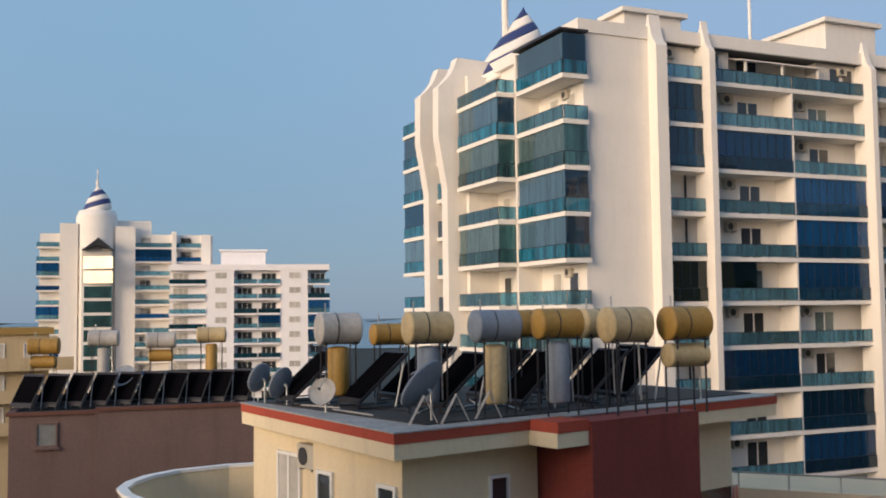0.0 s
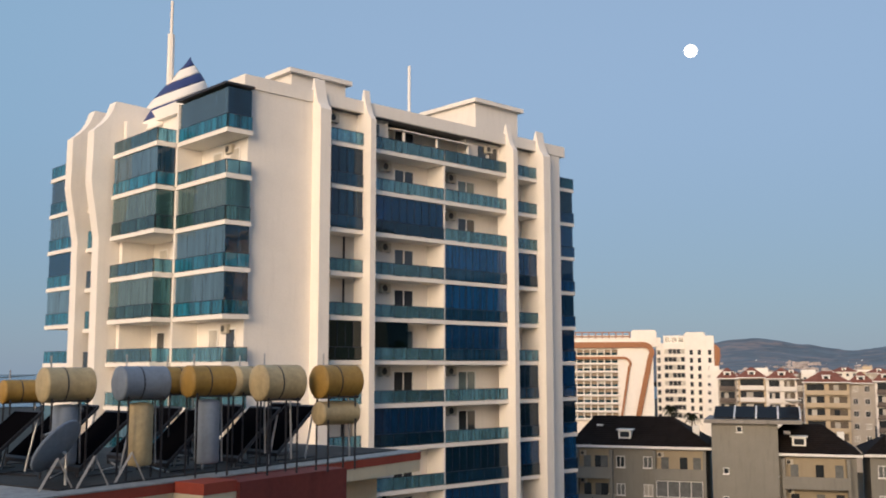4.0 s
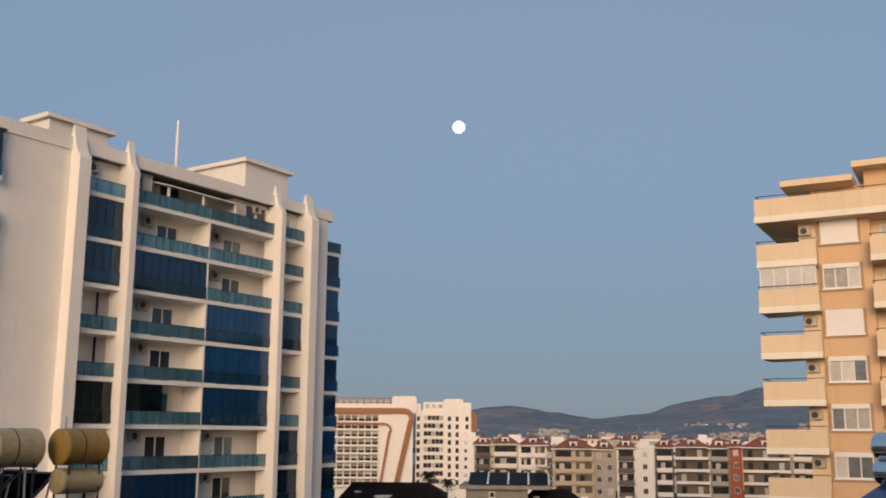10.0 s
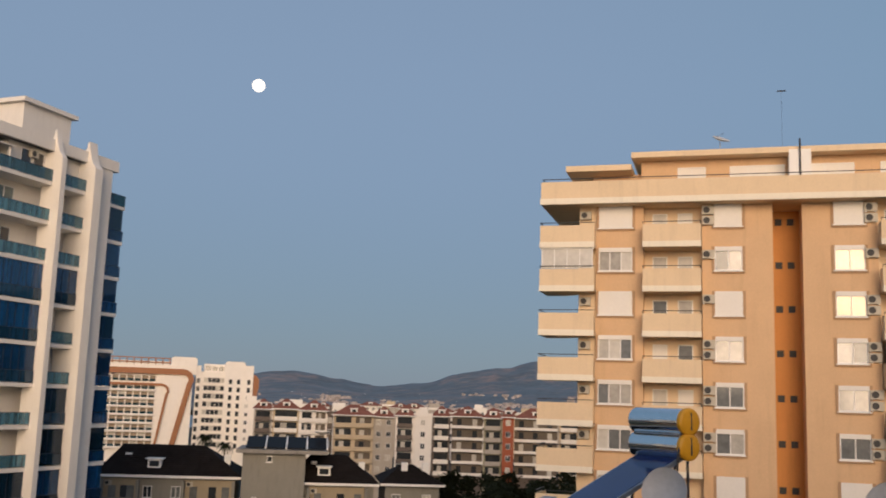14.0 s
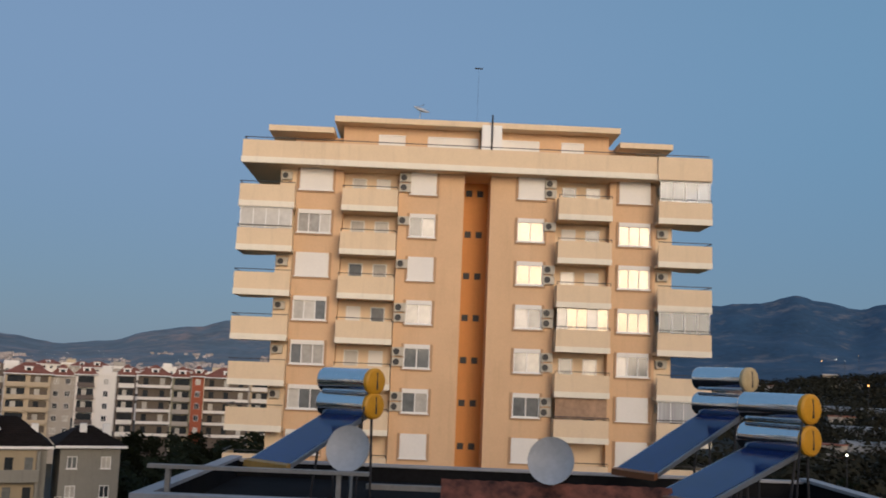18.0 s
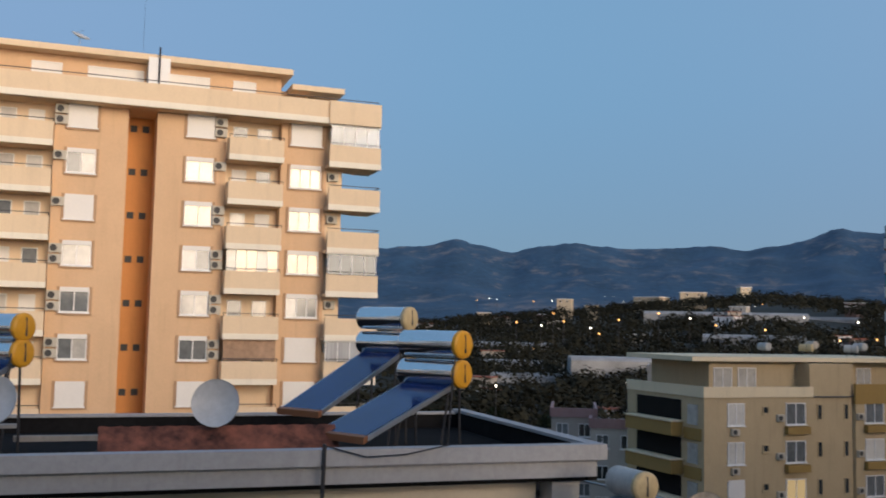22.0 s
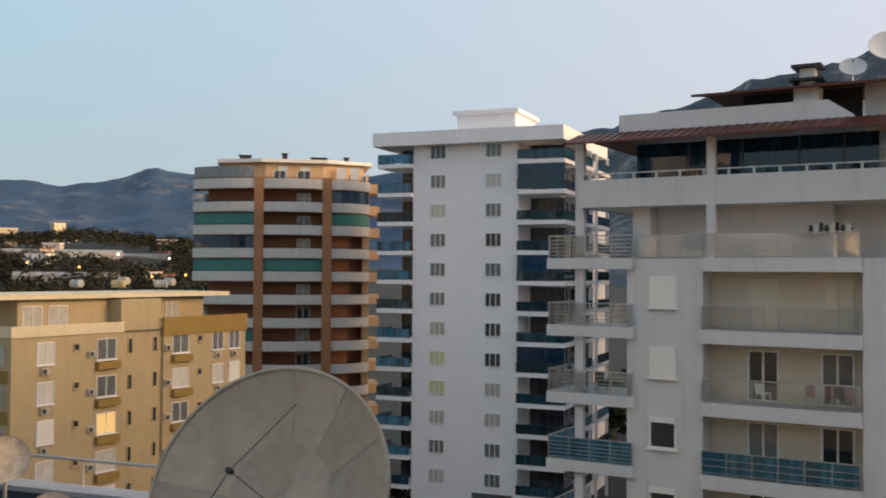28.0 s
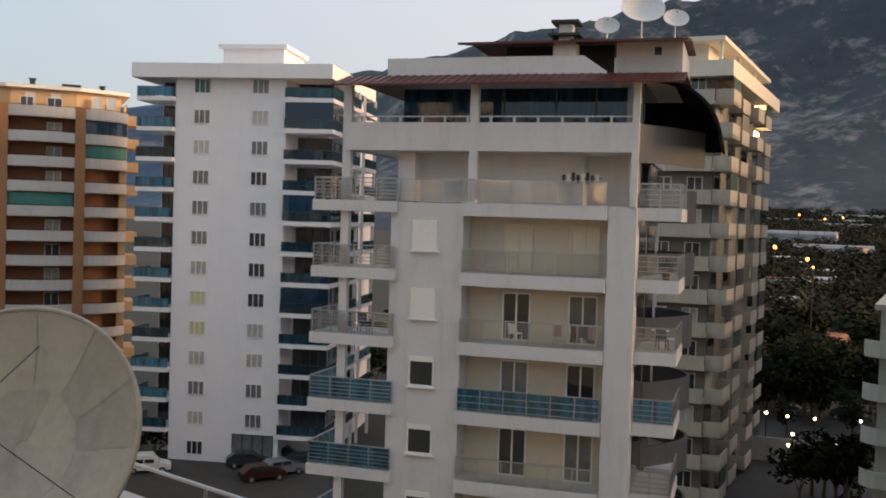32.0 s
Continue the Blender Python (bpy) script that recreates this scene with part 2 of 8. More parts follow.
class Shape:
    """Gathers faces for one mesh."""

    def __init__(self):
        self.v, self.f, self.boxes = [], [], []

    def box(self, x0, x1, y0, y1, z0, z1):
        n = len(self.v)
        self.boxes.append((x0, x1, y0, y1, z0, z1))
        self.v += [(x, y, z) for z in (z0, z1) for x, y in ((x0, y0), (x1, y0), (x1, y1), (x0, y1))]
        self.f += [(n, n + 3, n + 2, n + 1), (n + 4, n + 5, n + 6, n + 7)]
        self.f += [(n + i, n + (i + 1) % 4, n + 4 + (i + 1) % 4, n + 4 + i) for i in range(4)]
        return self

    def prism(self, outline, z0, z1):
        """An upright prism over an outline that runs anticlockwise seen from above."""
        n, k = len(self.v), len(outline)
        self.v += [(x, y, z0) for x, y in outline] + [(x, y, z1) for x, y in outline]
        self.f += [tuple(range(n + k - 1, n - 1, -1)), tuple(range(n + k, n + 2 * k))]
        self.f += [(n + i, n + (i + 1) % k, n + k + (i + 1) % k, n + k + i) for i in range(k)]
        return self

    def slab_x(self, profile, x0, x1):
        """A profile in y and z drawn out along x."""
        n, k = len(self.v), len(profile)
        self.v += [(x0, y, z) for y, z in profile] + [(x1, y, z) for y, z in profile]
        self.f += [tuple(range(n + k - 1, n - 1, -1)), tuple(range(n + k, n + 2 * k))]
        self.f += [(n + i, n + (i + 1) % k, n + k + (i + 1) % k, n + k + i) for i in range(k)]
        return self

    def tube(self, a, b, r, sides=8, r2=None):
        a, b = Vector(a), Vector(b)
        way = (b - a).normalized()
        one = way.orthogonal().normalized()
        two = way.cross(one)
        n = len(self.v)
        for p, rad in ((a, r), (b, r if r2 is None else r2)):
            self.v += [tuple(p + rad * (math.cos(i * math.tau / sides) * one + math.sin(i * math.tau / sides) * two)) for i in range(sides)]
        self.f += [tuple(range(n + sides - 1, n - 1, -1)), tuple(range(n + sides, n + 2 * sides))]
        self.f += [(n + i, n + (i + 1) % sides, n + sides + (i + 1) % sides, n + sides + i) for i in range(sides)]
        return self

    def lathe(self, rows, sides=24, shear=0.0):
        """Rings of (radius, z) round the z axis, closed at both ends; shear tilts each ring along x."""
        n = len(self.v)
        for r, z in rows:
            for i in range(sides):
                x, y = r * math.cos(i * math.tau / sides), r * math.sin(i * math.tau / sides)
                self.v.append((x, y, z + shear * x))
        k = len(rows)
        for j in range(k - 1):
            for i in range(sides):
                i2 = (i + 1) % sides
                self.f.append((n + j * sides + i, n + j * sides + i2, n + (j + 1) * sides + i2, n + (j + 1) * sides + i))
        self.f += [tuple(range(n + sides - 1, n - 1, -1)), tuple(range(n + (k - 1) * sides, n + k * sides))]
        return self

    def mesh(self, name, material):
        me = bpy.data.meshes.new(name)
        me.from_pydata(self.v, [], self.f)
        me.materials.append(material)
        me.update()
        return me

    def bevelled(self, width):
        bm = bmesh.new()
        vs = [bm.verts.new(v) for v in self.v]
        for f in self.f:
            bm.faces.new([vs[i] for i in f])
        bmesh.ops.bevel(bm, geom=bm.edges[:], offset=width, segments=2, affect="EDGES", profile=0.5)
        bm.verts.index_update()
        self.v, self.f = [tuple(v.co) for v in bm.verts], [tuple(v.index for v in f.verts) for f in bm.faces]
        bm.free()
        return self


def smooth(me):
    me.polygons.foreach_set("use_smooth", [True] * len(me.polygons))
    return me


def child(name, me, parent, at=(0, 0, 0), turn=0.0, label=""):
    ob = new(name, me)
    ob.parent = parent
    ob.location, ob.rotation_euler = at, (0, 0, turn)
    return tagged(ob, label)


def part(name, shape, material, parent, label="", at=(0, 0, 0), soft=False):
    me = shape.mesh(name, material)
    return child(name, smooth(me) if soft else me, parent, at, 0.0, label)


def block(name, parent, material, x0, x1, y0, y1, z0, z1, label=""):
    """A box as a part, in its parent's space; boxes of one size share a mesh."""
    base = tuple(parent.get("base", (0, 0, 0)))
    key = (round(x1 - x0, 3), round(y1 - y0, 3), round(z1 - z0, 3), material.name)
    if key not in BOXES:
        BOXES[key] = Shape().box(0, x1 - x0, 0, y1 - y0, 0, z1 - z0).mesh("box", material)
    ob = child(name, BOXES[key], parent, (x0 - base[0], y0 - base[1], z0 - base[2]), 0.0, label)
    ob["base"] = (x0, y0, z0)
    return ob


def parts(name, shape, material, parent, label=""):
    """Each box of a shape as a part of its own."""
    return [block(name, parent, material, *b, label) for b in shape.boxes]


def building(name, az, far, label, category="apartment building", group="", z=0.0):
    """A thing whose x runs along a front that stands square to the bearing az at the distance far; y leads away."""
    a = radians(az)
    ob = new(name)
    ob.location, ob.rotation_euler = (math.sin(a) * far, math.cos(a) * far, z), (0, 0, -a)
    return tagged(ob, label, category, group)


def spot(az, far, z):
    a = radians(az)
    return Vector((math.sin(a) * far, math.cos(a) * far, z))


def lattice(xs, zs, gap, y0, y1):
    """A sheet in x and z, y0 to y1 thick, in one piece, with openings where gap(i, j) holds."""
    s, nx, nz = Shape(), len(xs), len(zs)
    for y in (y0, y1):
        s.v += [(x, y, z) for z in zs for x in xs]
    at = lambda i, j, k: k * nx * nz + j * nx + i
    full = lambda i, j: 0 <= i < nx - 1 and 0 <= j < nz - 1 and not gap(i, j)
    for i in range(nx - 1):
        for j in range(nz - 1):
            if not full(i, j):
                continue
            s.f += [(at(i, j, 0), at(i + 1, j, 0), at(i + 1, j + 1, 0), at(i, j + 1, 0)), (at(i, j + 1, 1), at(i + 1, j + 1, 1), at(i + 1, j, 1), at(i, j, 1))]
            for (p, q), (a, b) in (((i, j - 1), ((i, j), (i + 1, j))), ((i + 1, j), ((i + 1, j), (i + 1, j + 1))), ((i, j + 1), ((i + 1, j + 1), (i, j + 1))), ((i - 1, j), ((i, j + 1), (i, j)))):
                if not full(p, q):
                    s.f.append((at(*a, 0), at(*a, 1), at(*b, 1), at(*b, 0)))
    return s


def slab_y(outline, y0, y1):
    s, n = Shape(), len(outline)
    s.v += [(x, y0, z) for x, z in outline] + [(x, y1, z) for x, z in outline]
    s.f += [tuple(range(n)), tuple(range(2 * n - 1, n - 1, -1))] + [(i + n, (i + 1) % n + n, (i + 1) % n, i) for i in range(n)]
    return s


def window(parent, x0, x1, y, z0, z1, pane, panes=2, frame_material=None, sill=True, shutter=0.0, deep=0.08, recess=0.06, mixed=False):
    """A window in a front that faces -y: frame bars, panes set back, sill, and a roller shutter let down by a share."""
    fm = frame_material or FRAME
    key = ("win", round(x1 - x0, 2), round(z1 - z0, 2), panes, fm.name, deep)
    t = 0.07
    if key not in BOXES:
        w, h = x1 - x0, z1 - z0
        xs = [0, t] + [w * i / panes + e for i in range(1, panes) for e in (-t / 2, t / 2)] + [w - t, w]
        s = lattice(xs, [0, t, h - t, h], lambda i, j: i % 2 == 1 and j == 1, -deep, 0.05)
        BOXES[key] = s.mesh("window", fm)
    f = child("window", BOXES[key], parent, (x0, y, z0))
    if "base" in parent:
        f.location = Vector((x0, y, z0)) - Vector(parent["base"])
    f["base"] = (x0, y, z0)
    if mixed and panes > 1 and pane is CURTAIN:
        for i in range(panes):
            a = x0 + (t if i == 0 else (x1 - x0) * i / panes + t / 2)
            b = x1 - t if i == panes - 1 else x0 + (x1 - x0) * (i + 1) / panes - t / 2
            block("pane", f, (CURTAIN, DULLPANE, CURTAIN, PALEPANE, DULLPANE)[(int(abs(x0) * 3 + abs(z0) * 7) + i * 3) % 5], a, b, y - deep + recess, y + 0.03, z0 + t, z1 - t)
    else:
        block("pane", f, pane, x0 + t, x1 - t, y - deep + recess, y + 0.03, z0 + t, z1 - t)
    if sill:
        block("sill", f, fm, x0 - 0.08, x1 + 0.08, y - deep - 0.1, y, z0 - 0.08, z0 - 0.003)
    if shutter > 0:
        block("shutter", f, SHUTTER, x0 + 0.02, x1 - 0.02, y - deep - 0.05, y - deep - 0.003, z1 - (z1 - z0) * shutter, z1 + 0.12)
    return f


def railing(parent, x0, x1, y0, y1, z, pane, high=0.95, frame_material=None, step=1.4, bars=0):
    """A balcony rail along x or y: glass, a top rail, posts or thin bars."""
    fm = frame_material or DARKFRAME
    along = x1 - x0 > y1 - y0
    g = block("railing_glass", parent, pane, x0, x1, y0, y1, z + 0.06, z + high - 0.05)
    n = max(1, round(((x1 - x0) if along else (y1 - y0)) / step))
    mid = (y0 + y1) / 2 if along else (x0 + x1) / 2
    low, end = (x0, x1) if along else (y0, y1)
    strip = lambda name, a, b, c, d, e, f: block(name, parent, fm, *((a, b, c, d) if along else (c, d, a, b)), e, f)
    strip("handrail", low, end, mid - 0.035, mid + 0.035, z + high - 0.045, z + high)
    if bars:
        for i in range(n + 1):
            at = low + (end - low) * i / n
            strip("rail_post", max(low, at - 0.02), min(end, at + 0.02), mid - 0.03, mid + 0.03, z, z + high - 0.045)
        for i in range(bars):
            zz = z + 0.12 + (high - 0.2) * i / bars
            strip("rail_bar", low, end, mid - 0.06, mid - 0.035, zz, zz + 0.03)
        return g
    key = ("posts", round(x1 - x0, 2), round(y1 - y0, 2), high, n, fm.name)
    if key not in BOXES:
        s, half = Shape(), ((y1 - y0) if along else (x1 - x0)) / 2
        for i in range(n + 1):
            at = (end - low) * i / n
            a, b = max(0, at - 0.02), min(end - low, at + 0.02)
            s.box(*((a, b, half - 0.03, half + 0.03) if along else (half - 0.03, half + 0.03, a, b)), 0, high - 0.045)
        BOXES[key] = s.mesh("balustrade", fm)
    base = Vector(parent.get("base", (0, 0, 0)))
    tagged(child("balustrade", BOXES[key], parent, Vector((x0, y0, z)) - base), kind="stuff")
    return g


AC = None


def air_conditioner(owner, x, y, z, turn=0.0, scale=1.0, big=False):
    """An outdoor unit hung on a wall that faces -y of owner."""
    global AC
    m = owner.matrix_basis @ pose(x, y, z, 0, 0, math.degrees(turn)) @ Matrix.Scale(scale, 4)
    if AC is None:
        s = Shape().box(0, 0.8, -0.3, 0, 0, 0.58).bevelled(0.02)
        AC = tagged(new("air_conditioner", s.mesh("air_conditioner", ACBODY)), "beige split air conditioner unit hung on the wall", "air conditioner", "air conditioners on the facades")
        g = Shape()
        for i in range(16):
            a, b = i * math.tau / 16, (i + 1) * math.tau / 16
            n = len(g.v)
            g.v += [(0.3, -0.315, 0.29), (0.3 + 0.22 * math.cos(a), -0.315, 0.29 + 0.22 * math.sin(a)), (0.3 + 0.22 * math.cos(b), -0.315, 0.29 + 0.22 * math.sin(b))]
            g.f.append((n, n + 1, n + 2))
        part("fan_grille", g, GRILLE, AC)
        parts("bracket", Shape().box(0.1, 0.14, -0.3, 0.02, -0.05, -0.003).box(0.66, 0.7, -0.3, 0.02, -0.05, -0.003), STEEL, AC)
        AC.matrix_basis = m
        return AC
    made = copy_thing(AC, Matrix.Identity(4))
    made.matrix_basis = m
    return made

# ---- ground, hills, sea ----
GRASS = paint("dark_scrub_ground", (0.024, 0.023, 0.015), var=0.45, coarse=0.03, grain=0.6, bump=0.5)
ASPHALT = paint("asphalt", (0.035, 0.034, 0.034), var=0.25, coarse=0.4)
PAVING = paint("concrete_paving", (0.052, 0.046, 0.040), var=0.35, coarse=0.4)
def rocky(name="haze_blue_scrub_and_rock", scrub_colour=(0.027, 0.068, 0.122), rock_colour=(0.22, 0.19, 0.18), share=1.05, relief=0.5, size=1.0, tall=0.006):
    """Scrub with pale ledges of bare rock, in long uneven patches along the slope; the default scrub colour has
    distance haze mixed in.
    """
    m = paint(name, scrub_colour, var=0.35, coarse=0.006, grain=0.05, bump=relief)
    nt = m.node_tree
    b = nt.nodes["Principled BSDF"]
    scrub = b.inputs["Base Color"].links[0].from_socket
    geo = nt.nodes.new("ShaderNodeNewGeometry")
    stretch = nt.nodes.new("ShaderNodeMapping")
    stretch.inputs["Scale"].default_value = (0.0035 * size, 0.0035 * size, tall * size)
    nt.links.new(geo.outputs["Position"], stretch.inputs["Vector"])
    n1 = node(nt, "ShaderNodeTexNoise", Scale=1.0, Detail=9.0, Roughness=0.68, Distortion=0.6)
    n2 = node(nt, "ShaderNodeTexNoise", Scale=5.0, Detail=6.0, Roughness=0.7)
    for n in (n1, n2):
        nt.links.new(stretch.outputs[0], n.inputs["Vector"])
    add = node(nt, "ShaderNodeMath")
    add.operation = "ADD"
    nt.links.new(n1.outputs["Fac"], add.inputs[0])
    nt.links.new(n2.outputs["Fac"], add.inputs[1])
    bare = nt.nodes.new("ShaderNodeMapRange")
    bare.inputs["From Min"].default_value, bare.inputs["From Max"].default_value = share, share + 0.28
    nt.links.new(add.outputs[0], bare.inputs["Value"])
    mix = nt.nodes.new("ShaderNodeMix")
    mix.data_type = "RGBA"
    mix.inputs[7].default_value = (*rock_colour, 1)
    nt.links.new(bare.outputs[0], mix.inputs[0])
    nt.links.new(scrub, mix.inputs[6])
    nt.links.new(mix.outputs[2], b.inputs["Base Color"])
    return m


# blue of the far air is put into the scrub colour
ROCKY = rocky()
SEA = paint("sea", (0.05, 0.09, 0.14), rough=0.2, var=0.1, coarse=0.02, grain=0.3, bump=0.2)


def height(x, y):
    """Land: flat round the houses, a wooded rise to the east, mountains behind."""
    r, az = math.hypot(x, y), math.degrees(math.atan2(x, y)) % 360
    east = max(0.0, 1 - abs(az - 100) / 42)
    h = 0.0
    if r > 220:
        h += east * 44 * min(1.0, (r - 220) / 380) ** 1.3
    return h


SKYLINE = ((28, 0.6), (33, 1.2), (36.9, 1.62), (39.5, 1.25), (41.9, 0.91), (44.5, 1.2), (46.9, 1.9), (48.8, 2.15), (50.6, 2.55), (56, 3.2), (64, 3.9), (72, 4.3), (78, 4.45), (80.5, 4.6), (82.3, 5.08), (83.6, 4.75), (85.5, 4.35), (87.2, 4.7), (88.7, 4.92), (90.6, 4.75), (92.7, 4.6), (95, 4.68), (96.8, 4.8), (98.7, 4.53), (100.8, 4.9), (103.6, 5.66), (105.4, 5.4), (112, 5.2), (122, 6.4), (129, 8.3), (132.2, 9.2), (138.2, 10.8), (146.7, 12.4), (151.5, 13.3), (158, 14.4), (166, 14), (180, 9), (194, 3))


def ridge(az):
    """The skyline's height in degrees over the level, by bearing."""
    for (a0, e0), (a1, e1) in zip(SKYLINE, SKYLINE[1:]):
        if a0 <= az <= a1:
            k = (az - a0) / (a1 - a0)
            return e0 + (e1 - e0) * (k * k * (3 - 2 * k) * 0.6 + k * 0.4)
    return 0.0


def sheet():
    s = Shape()
    rings = [0, 30, 60, 100, 150, 220, 300, 400, 520, 680, 900, 1200, 1600, 2200, 3000, 4400]
    sides = 180
    s.v.append((0, 0, 0))
    for r in rings[1:]:
        for i in range(sides):
            a = math.tau * i / sides
            x, y = r * math.sin(a), r * math.cos(a)
            s.v.append((x, y, height(x, y) + (noise.noise((x / 90, y / 90, 3)) * 2.5 if r > 240 else 0)))
    for i in range(sides):
        s.f.append((0, 1 + (i + 1) % sides, 1 + i))
    for j in range(len(rings) - 2):
        for i in range(sides):
            a, b = 1 + j * sides + i, 1 + j * sides + (i + 1) % sides
            s.f.append((a, b, b + sides, a + sides))
    return s


ground = new("ground", smooth(sheet().mesh("ground", GRASS)))
tagged(ground, "dark scrubby ground reaching to the hills", "ground", kind="structure")


def slope_z(az, k, r, top):
    """The height of a slope at the share k of the way from its foot to its crest."""
    a = radians(az)
    x, y = r * math.sin(a), r * math.cos(a)
    z = 25 + r * math.tan(radians(top)) * (0.25 * k + 0.75 * k ** 1.7) - 20 * (1 - k)
    n = noise.fractal((x / 420, y / 420, 2.0), 1.0, 2.0, 3)
    m = 1 - abs(noise.noise((x / 230, y / 230, 7.0)))
    return z + (n * 0.16 + (m - 0.7) * 0.14) * max(z, 0) * min(1.0, (1 - k) * 6) * min(1.0, k * 4)


def mountains(first, count):
    s = Shape()
    azs = [first + 0.3 * i for i in range(count)]
    rows = 56
    for az in azs:
        far = 3600 if az < 112 else max(1500, 3600 - (az - 112) * 75)
        near = 1500 if az < 105 else max(700, 1500 - (az - 105) * 22)
        top = ridge(az)
        top += (0.10 * noise.noise((az * 0.8, 5, 1)) + 0.05 * noise.noise((az * 2.3, 8, 1))) * (0.6 + top * 0.16)
        a = radians(az)
        for j in range(rows):
            k = j / (rows - 1)
            r = near + (far - near) * k
            s.v.append((r * math.sin(a), r * math.cos(a), slope_z(az, k, r, top)))
        s.v.append(((far + 400) * math.sin(a), (far + 400) * math.cos(a), 0))
    n = rows + 1
    for i in range(len(azs) - 1):
        for j in range(n - 1):
            s.f.append((i * n + j, i * n + j + 1, (i + 1) * n + j + 1, (i + 1) * n + j))
    return s


def slope_houses():
    """Hundreds of tiny far houses climbing the foot of the mountains, too small to tell apart."""
    s, q = Shape(), random.Random(31)
    while len(s.boxes) < 900:
        az, k = q.choice((q.uniform(34.5, 53), q.uniform(38.5, 43), q.uniform(46, 53))), q.random() ** 1.2 * 0.55
        if noise.noise((az * 0.5, k * 9, 4)) < -0.15 + k * 0.6:
            continue
        a, r = radians(az), 1500 + 2100 * k
        z = slope_z(az, k, r, ridge(az))
        x, y, w, h = r * math.sin(a), r * math.cos(a), q.uniform(1.6, 4.0), q.uniform(2.5, 5.5)
        s.box(x - w, x + w, y - w, y + w, z - 6, z + h)
    return s


tagged(new("hillside_town", slope_houses().mesh("hillside_town", paint("far_house_render", (0.46, 0.40, 0.36), var=0.6, coarse=0.02, grain=0.05, bump=0.0))), "tiny pale houses scattered up the far slopes", "town", kind="stuff")
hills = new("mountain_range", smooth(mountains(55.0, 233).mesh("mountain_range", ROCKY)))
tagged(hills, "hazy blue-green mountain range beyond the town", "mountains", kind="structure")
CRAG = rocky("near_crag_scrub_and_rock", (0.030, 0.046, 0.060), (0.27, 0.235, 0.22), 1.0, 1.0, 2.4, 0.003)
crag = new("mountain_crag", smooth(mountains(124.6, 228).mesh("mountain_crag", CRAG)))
tagged(crag, "steep dark mountainside with bare rock ledges", "mountain", kind="structure")
# scrub colour lightened and blued to hold distance haze
COAST = rocky("haze_paled_scrub_and_rock", (0.125, 0.16, 0.185), (0.36, 0.25, 0.215), 0.98)
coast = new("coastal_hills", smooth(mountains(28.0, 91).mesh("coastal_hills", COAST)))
tagged(coast, "haze-pale dry hills with bare rock beyond the town", "hills", kind="structure")
sea = new("sea", Shape().prism([(-3900, 700), (700, 700), (700, 3900), (-3900, 3900)], 0.2, 0.6).mesh("sea", SEA))
tagged(sea, "calm grey-blue sea on the horizon", "sea", kind="structure")
moon = new("moon", smooth(Shape().lathe([(0.5 + 26 * math.sin(math.pi * i / 16), -26 * math.cos(math.pi * i / 16)) for i in range(17)], 32).mesh("moon", glow("moonlight", (1.0, 0.97, 0.9), 1.25))))
moon.location = spot(34.0, 4000, 25 + 4000 * math.tan(radians(17.55)))
tagged(moon, "bright full moon in the dusk sky", "moon")

# ---- the white apartment tower with blue glazed balconies ----
WT = building("apartment_tower", -23.5, 56.0, "cream-white apartment tower with blue glazed balconies and curved fins")
TOPZ, FL = 44.4, 3.1
SLABS = [41.05 - FL * k for k in range(14)]
part("core", Shape().box(34.7, 41.5, 0, 26, 0, TOPZ - 0.9).box(41.5, 66.4, 1.8, 26, 0, TOPZ - 0.9), WHITE, WT)
parts("parapet", Shape().box(34.3, 67.0, -0.11, 0.15, TOPZ - 0.9, TOPZ).box(34.3, 34.8, 0.15, 26, TOPZ - 0.9, TOPZ).box(66.5, 67.0, 0.15, 26, TOPZ - 0.9, TOPZ).box(34.8, 66.5, 25.5, 26, TOPZ - 0.9, TOPZ), WHITE, WT, "rendered roof parapet")
block("roof_deck", WT, FLATROOF, 34.8, 66.5, 0.15, 25.5, TOPZ - 0.9, TOPZ - 0.4)
block("corner_pier", WT, WHITE, 63.3, 66.4, 0, 1.8, 0, TOPZ - 0.9)


def fin(parent, x0, x1, out, top, name="fin"):
    prof = [(0.9, 0.0), (-out, 0.0), (-out, top - 2.3)]
    prof += [(-out + (out - 0.12) * k, top - 2.1 + 2.1 * k ** 2.4) for k in (0.15, 0.3, 0.45, 0.6, 0.75, 0.88, 1.0)]
    prof += [(0.0, top - 0.02), (0.1, top - 0.5), (0.9, top - 2.5)]
    return part(name, Shape().slab_x(prof[::-1], x0, x1), WHITE, parent, "tall curved white fin")


for x0, x1 in ((39.9, 40.8), (44.35, 44.85), (59.45, 59.95), (63.2, 64.1)):
    fin(WT, x0, x1, 0.95, 45.25)

BAYS = [(40.8, 44.35), (44.85, 52.35), (52.5, 59.45), (59.95, 63.2)]
STATE = ["oooo", "tooo", "tboo", "oobb", "oobo", "gobo", "ooot", "obot", "ootb", "tobo", "oooo", "oboo", "otoo", "oooo"]
BLACKGREEN = glass("black_green_balcony_glazing", (0.05, 0.09, 0.08), (0.004, 0.014, 0.012), 0.55, folds=0.3)
KIND = {"t": NAVY, "b": BLUE, "g": BLACKGREEN}
rnd = random.Random(4)
TEALPANE = paint("grey_green_door_pane", (0.13, 0.18, 0.18), rough=0.07, var=0.3, bump=0.0, spec=0.6)


def door_pair(parent, x, y, z, dark, wide=1.5, high=2.15):
    return window(parent, x, x + wide, y, z, z + high, dark, 2, sill=False)


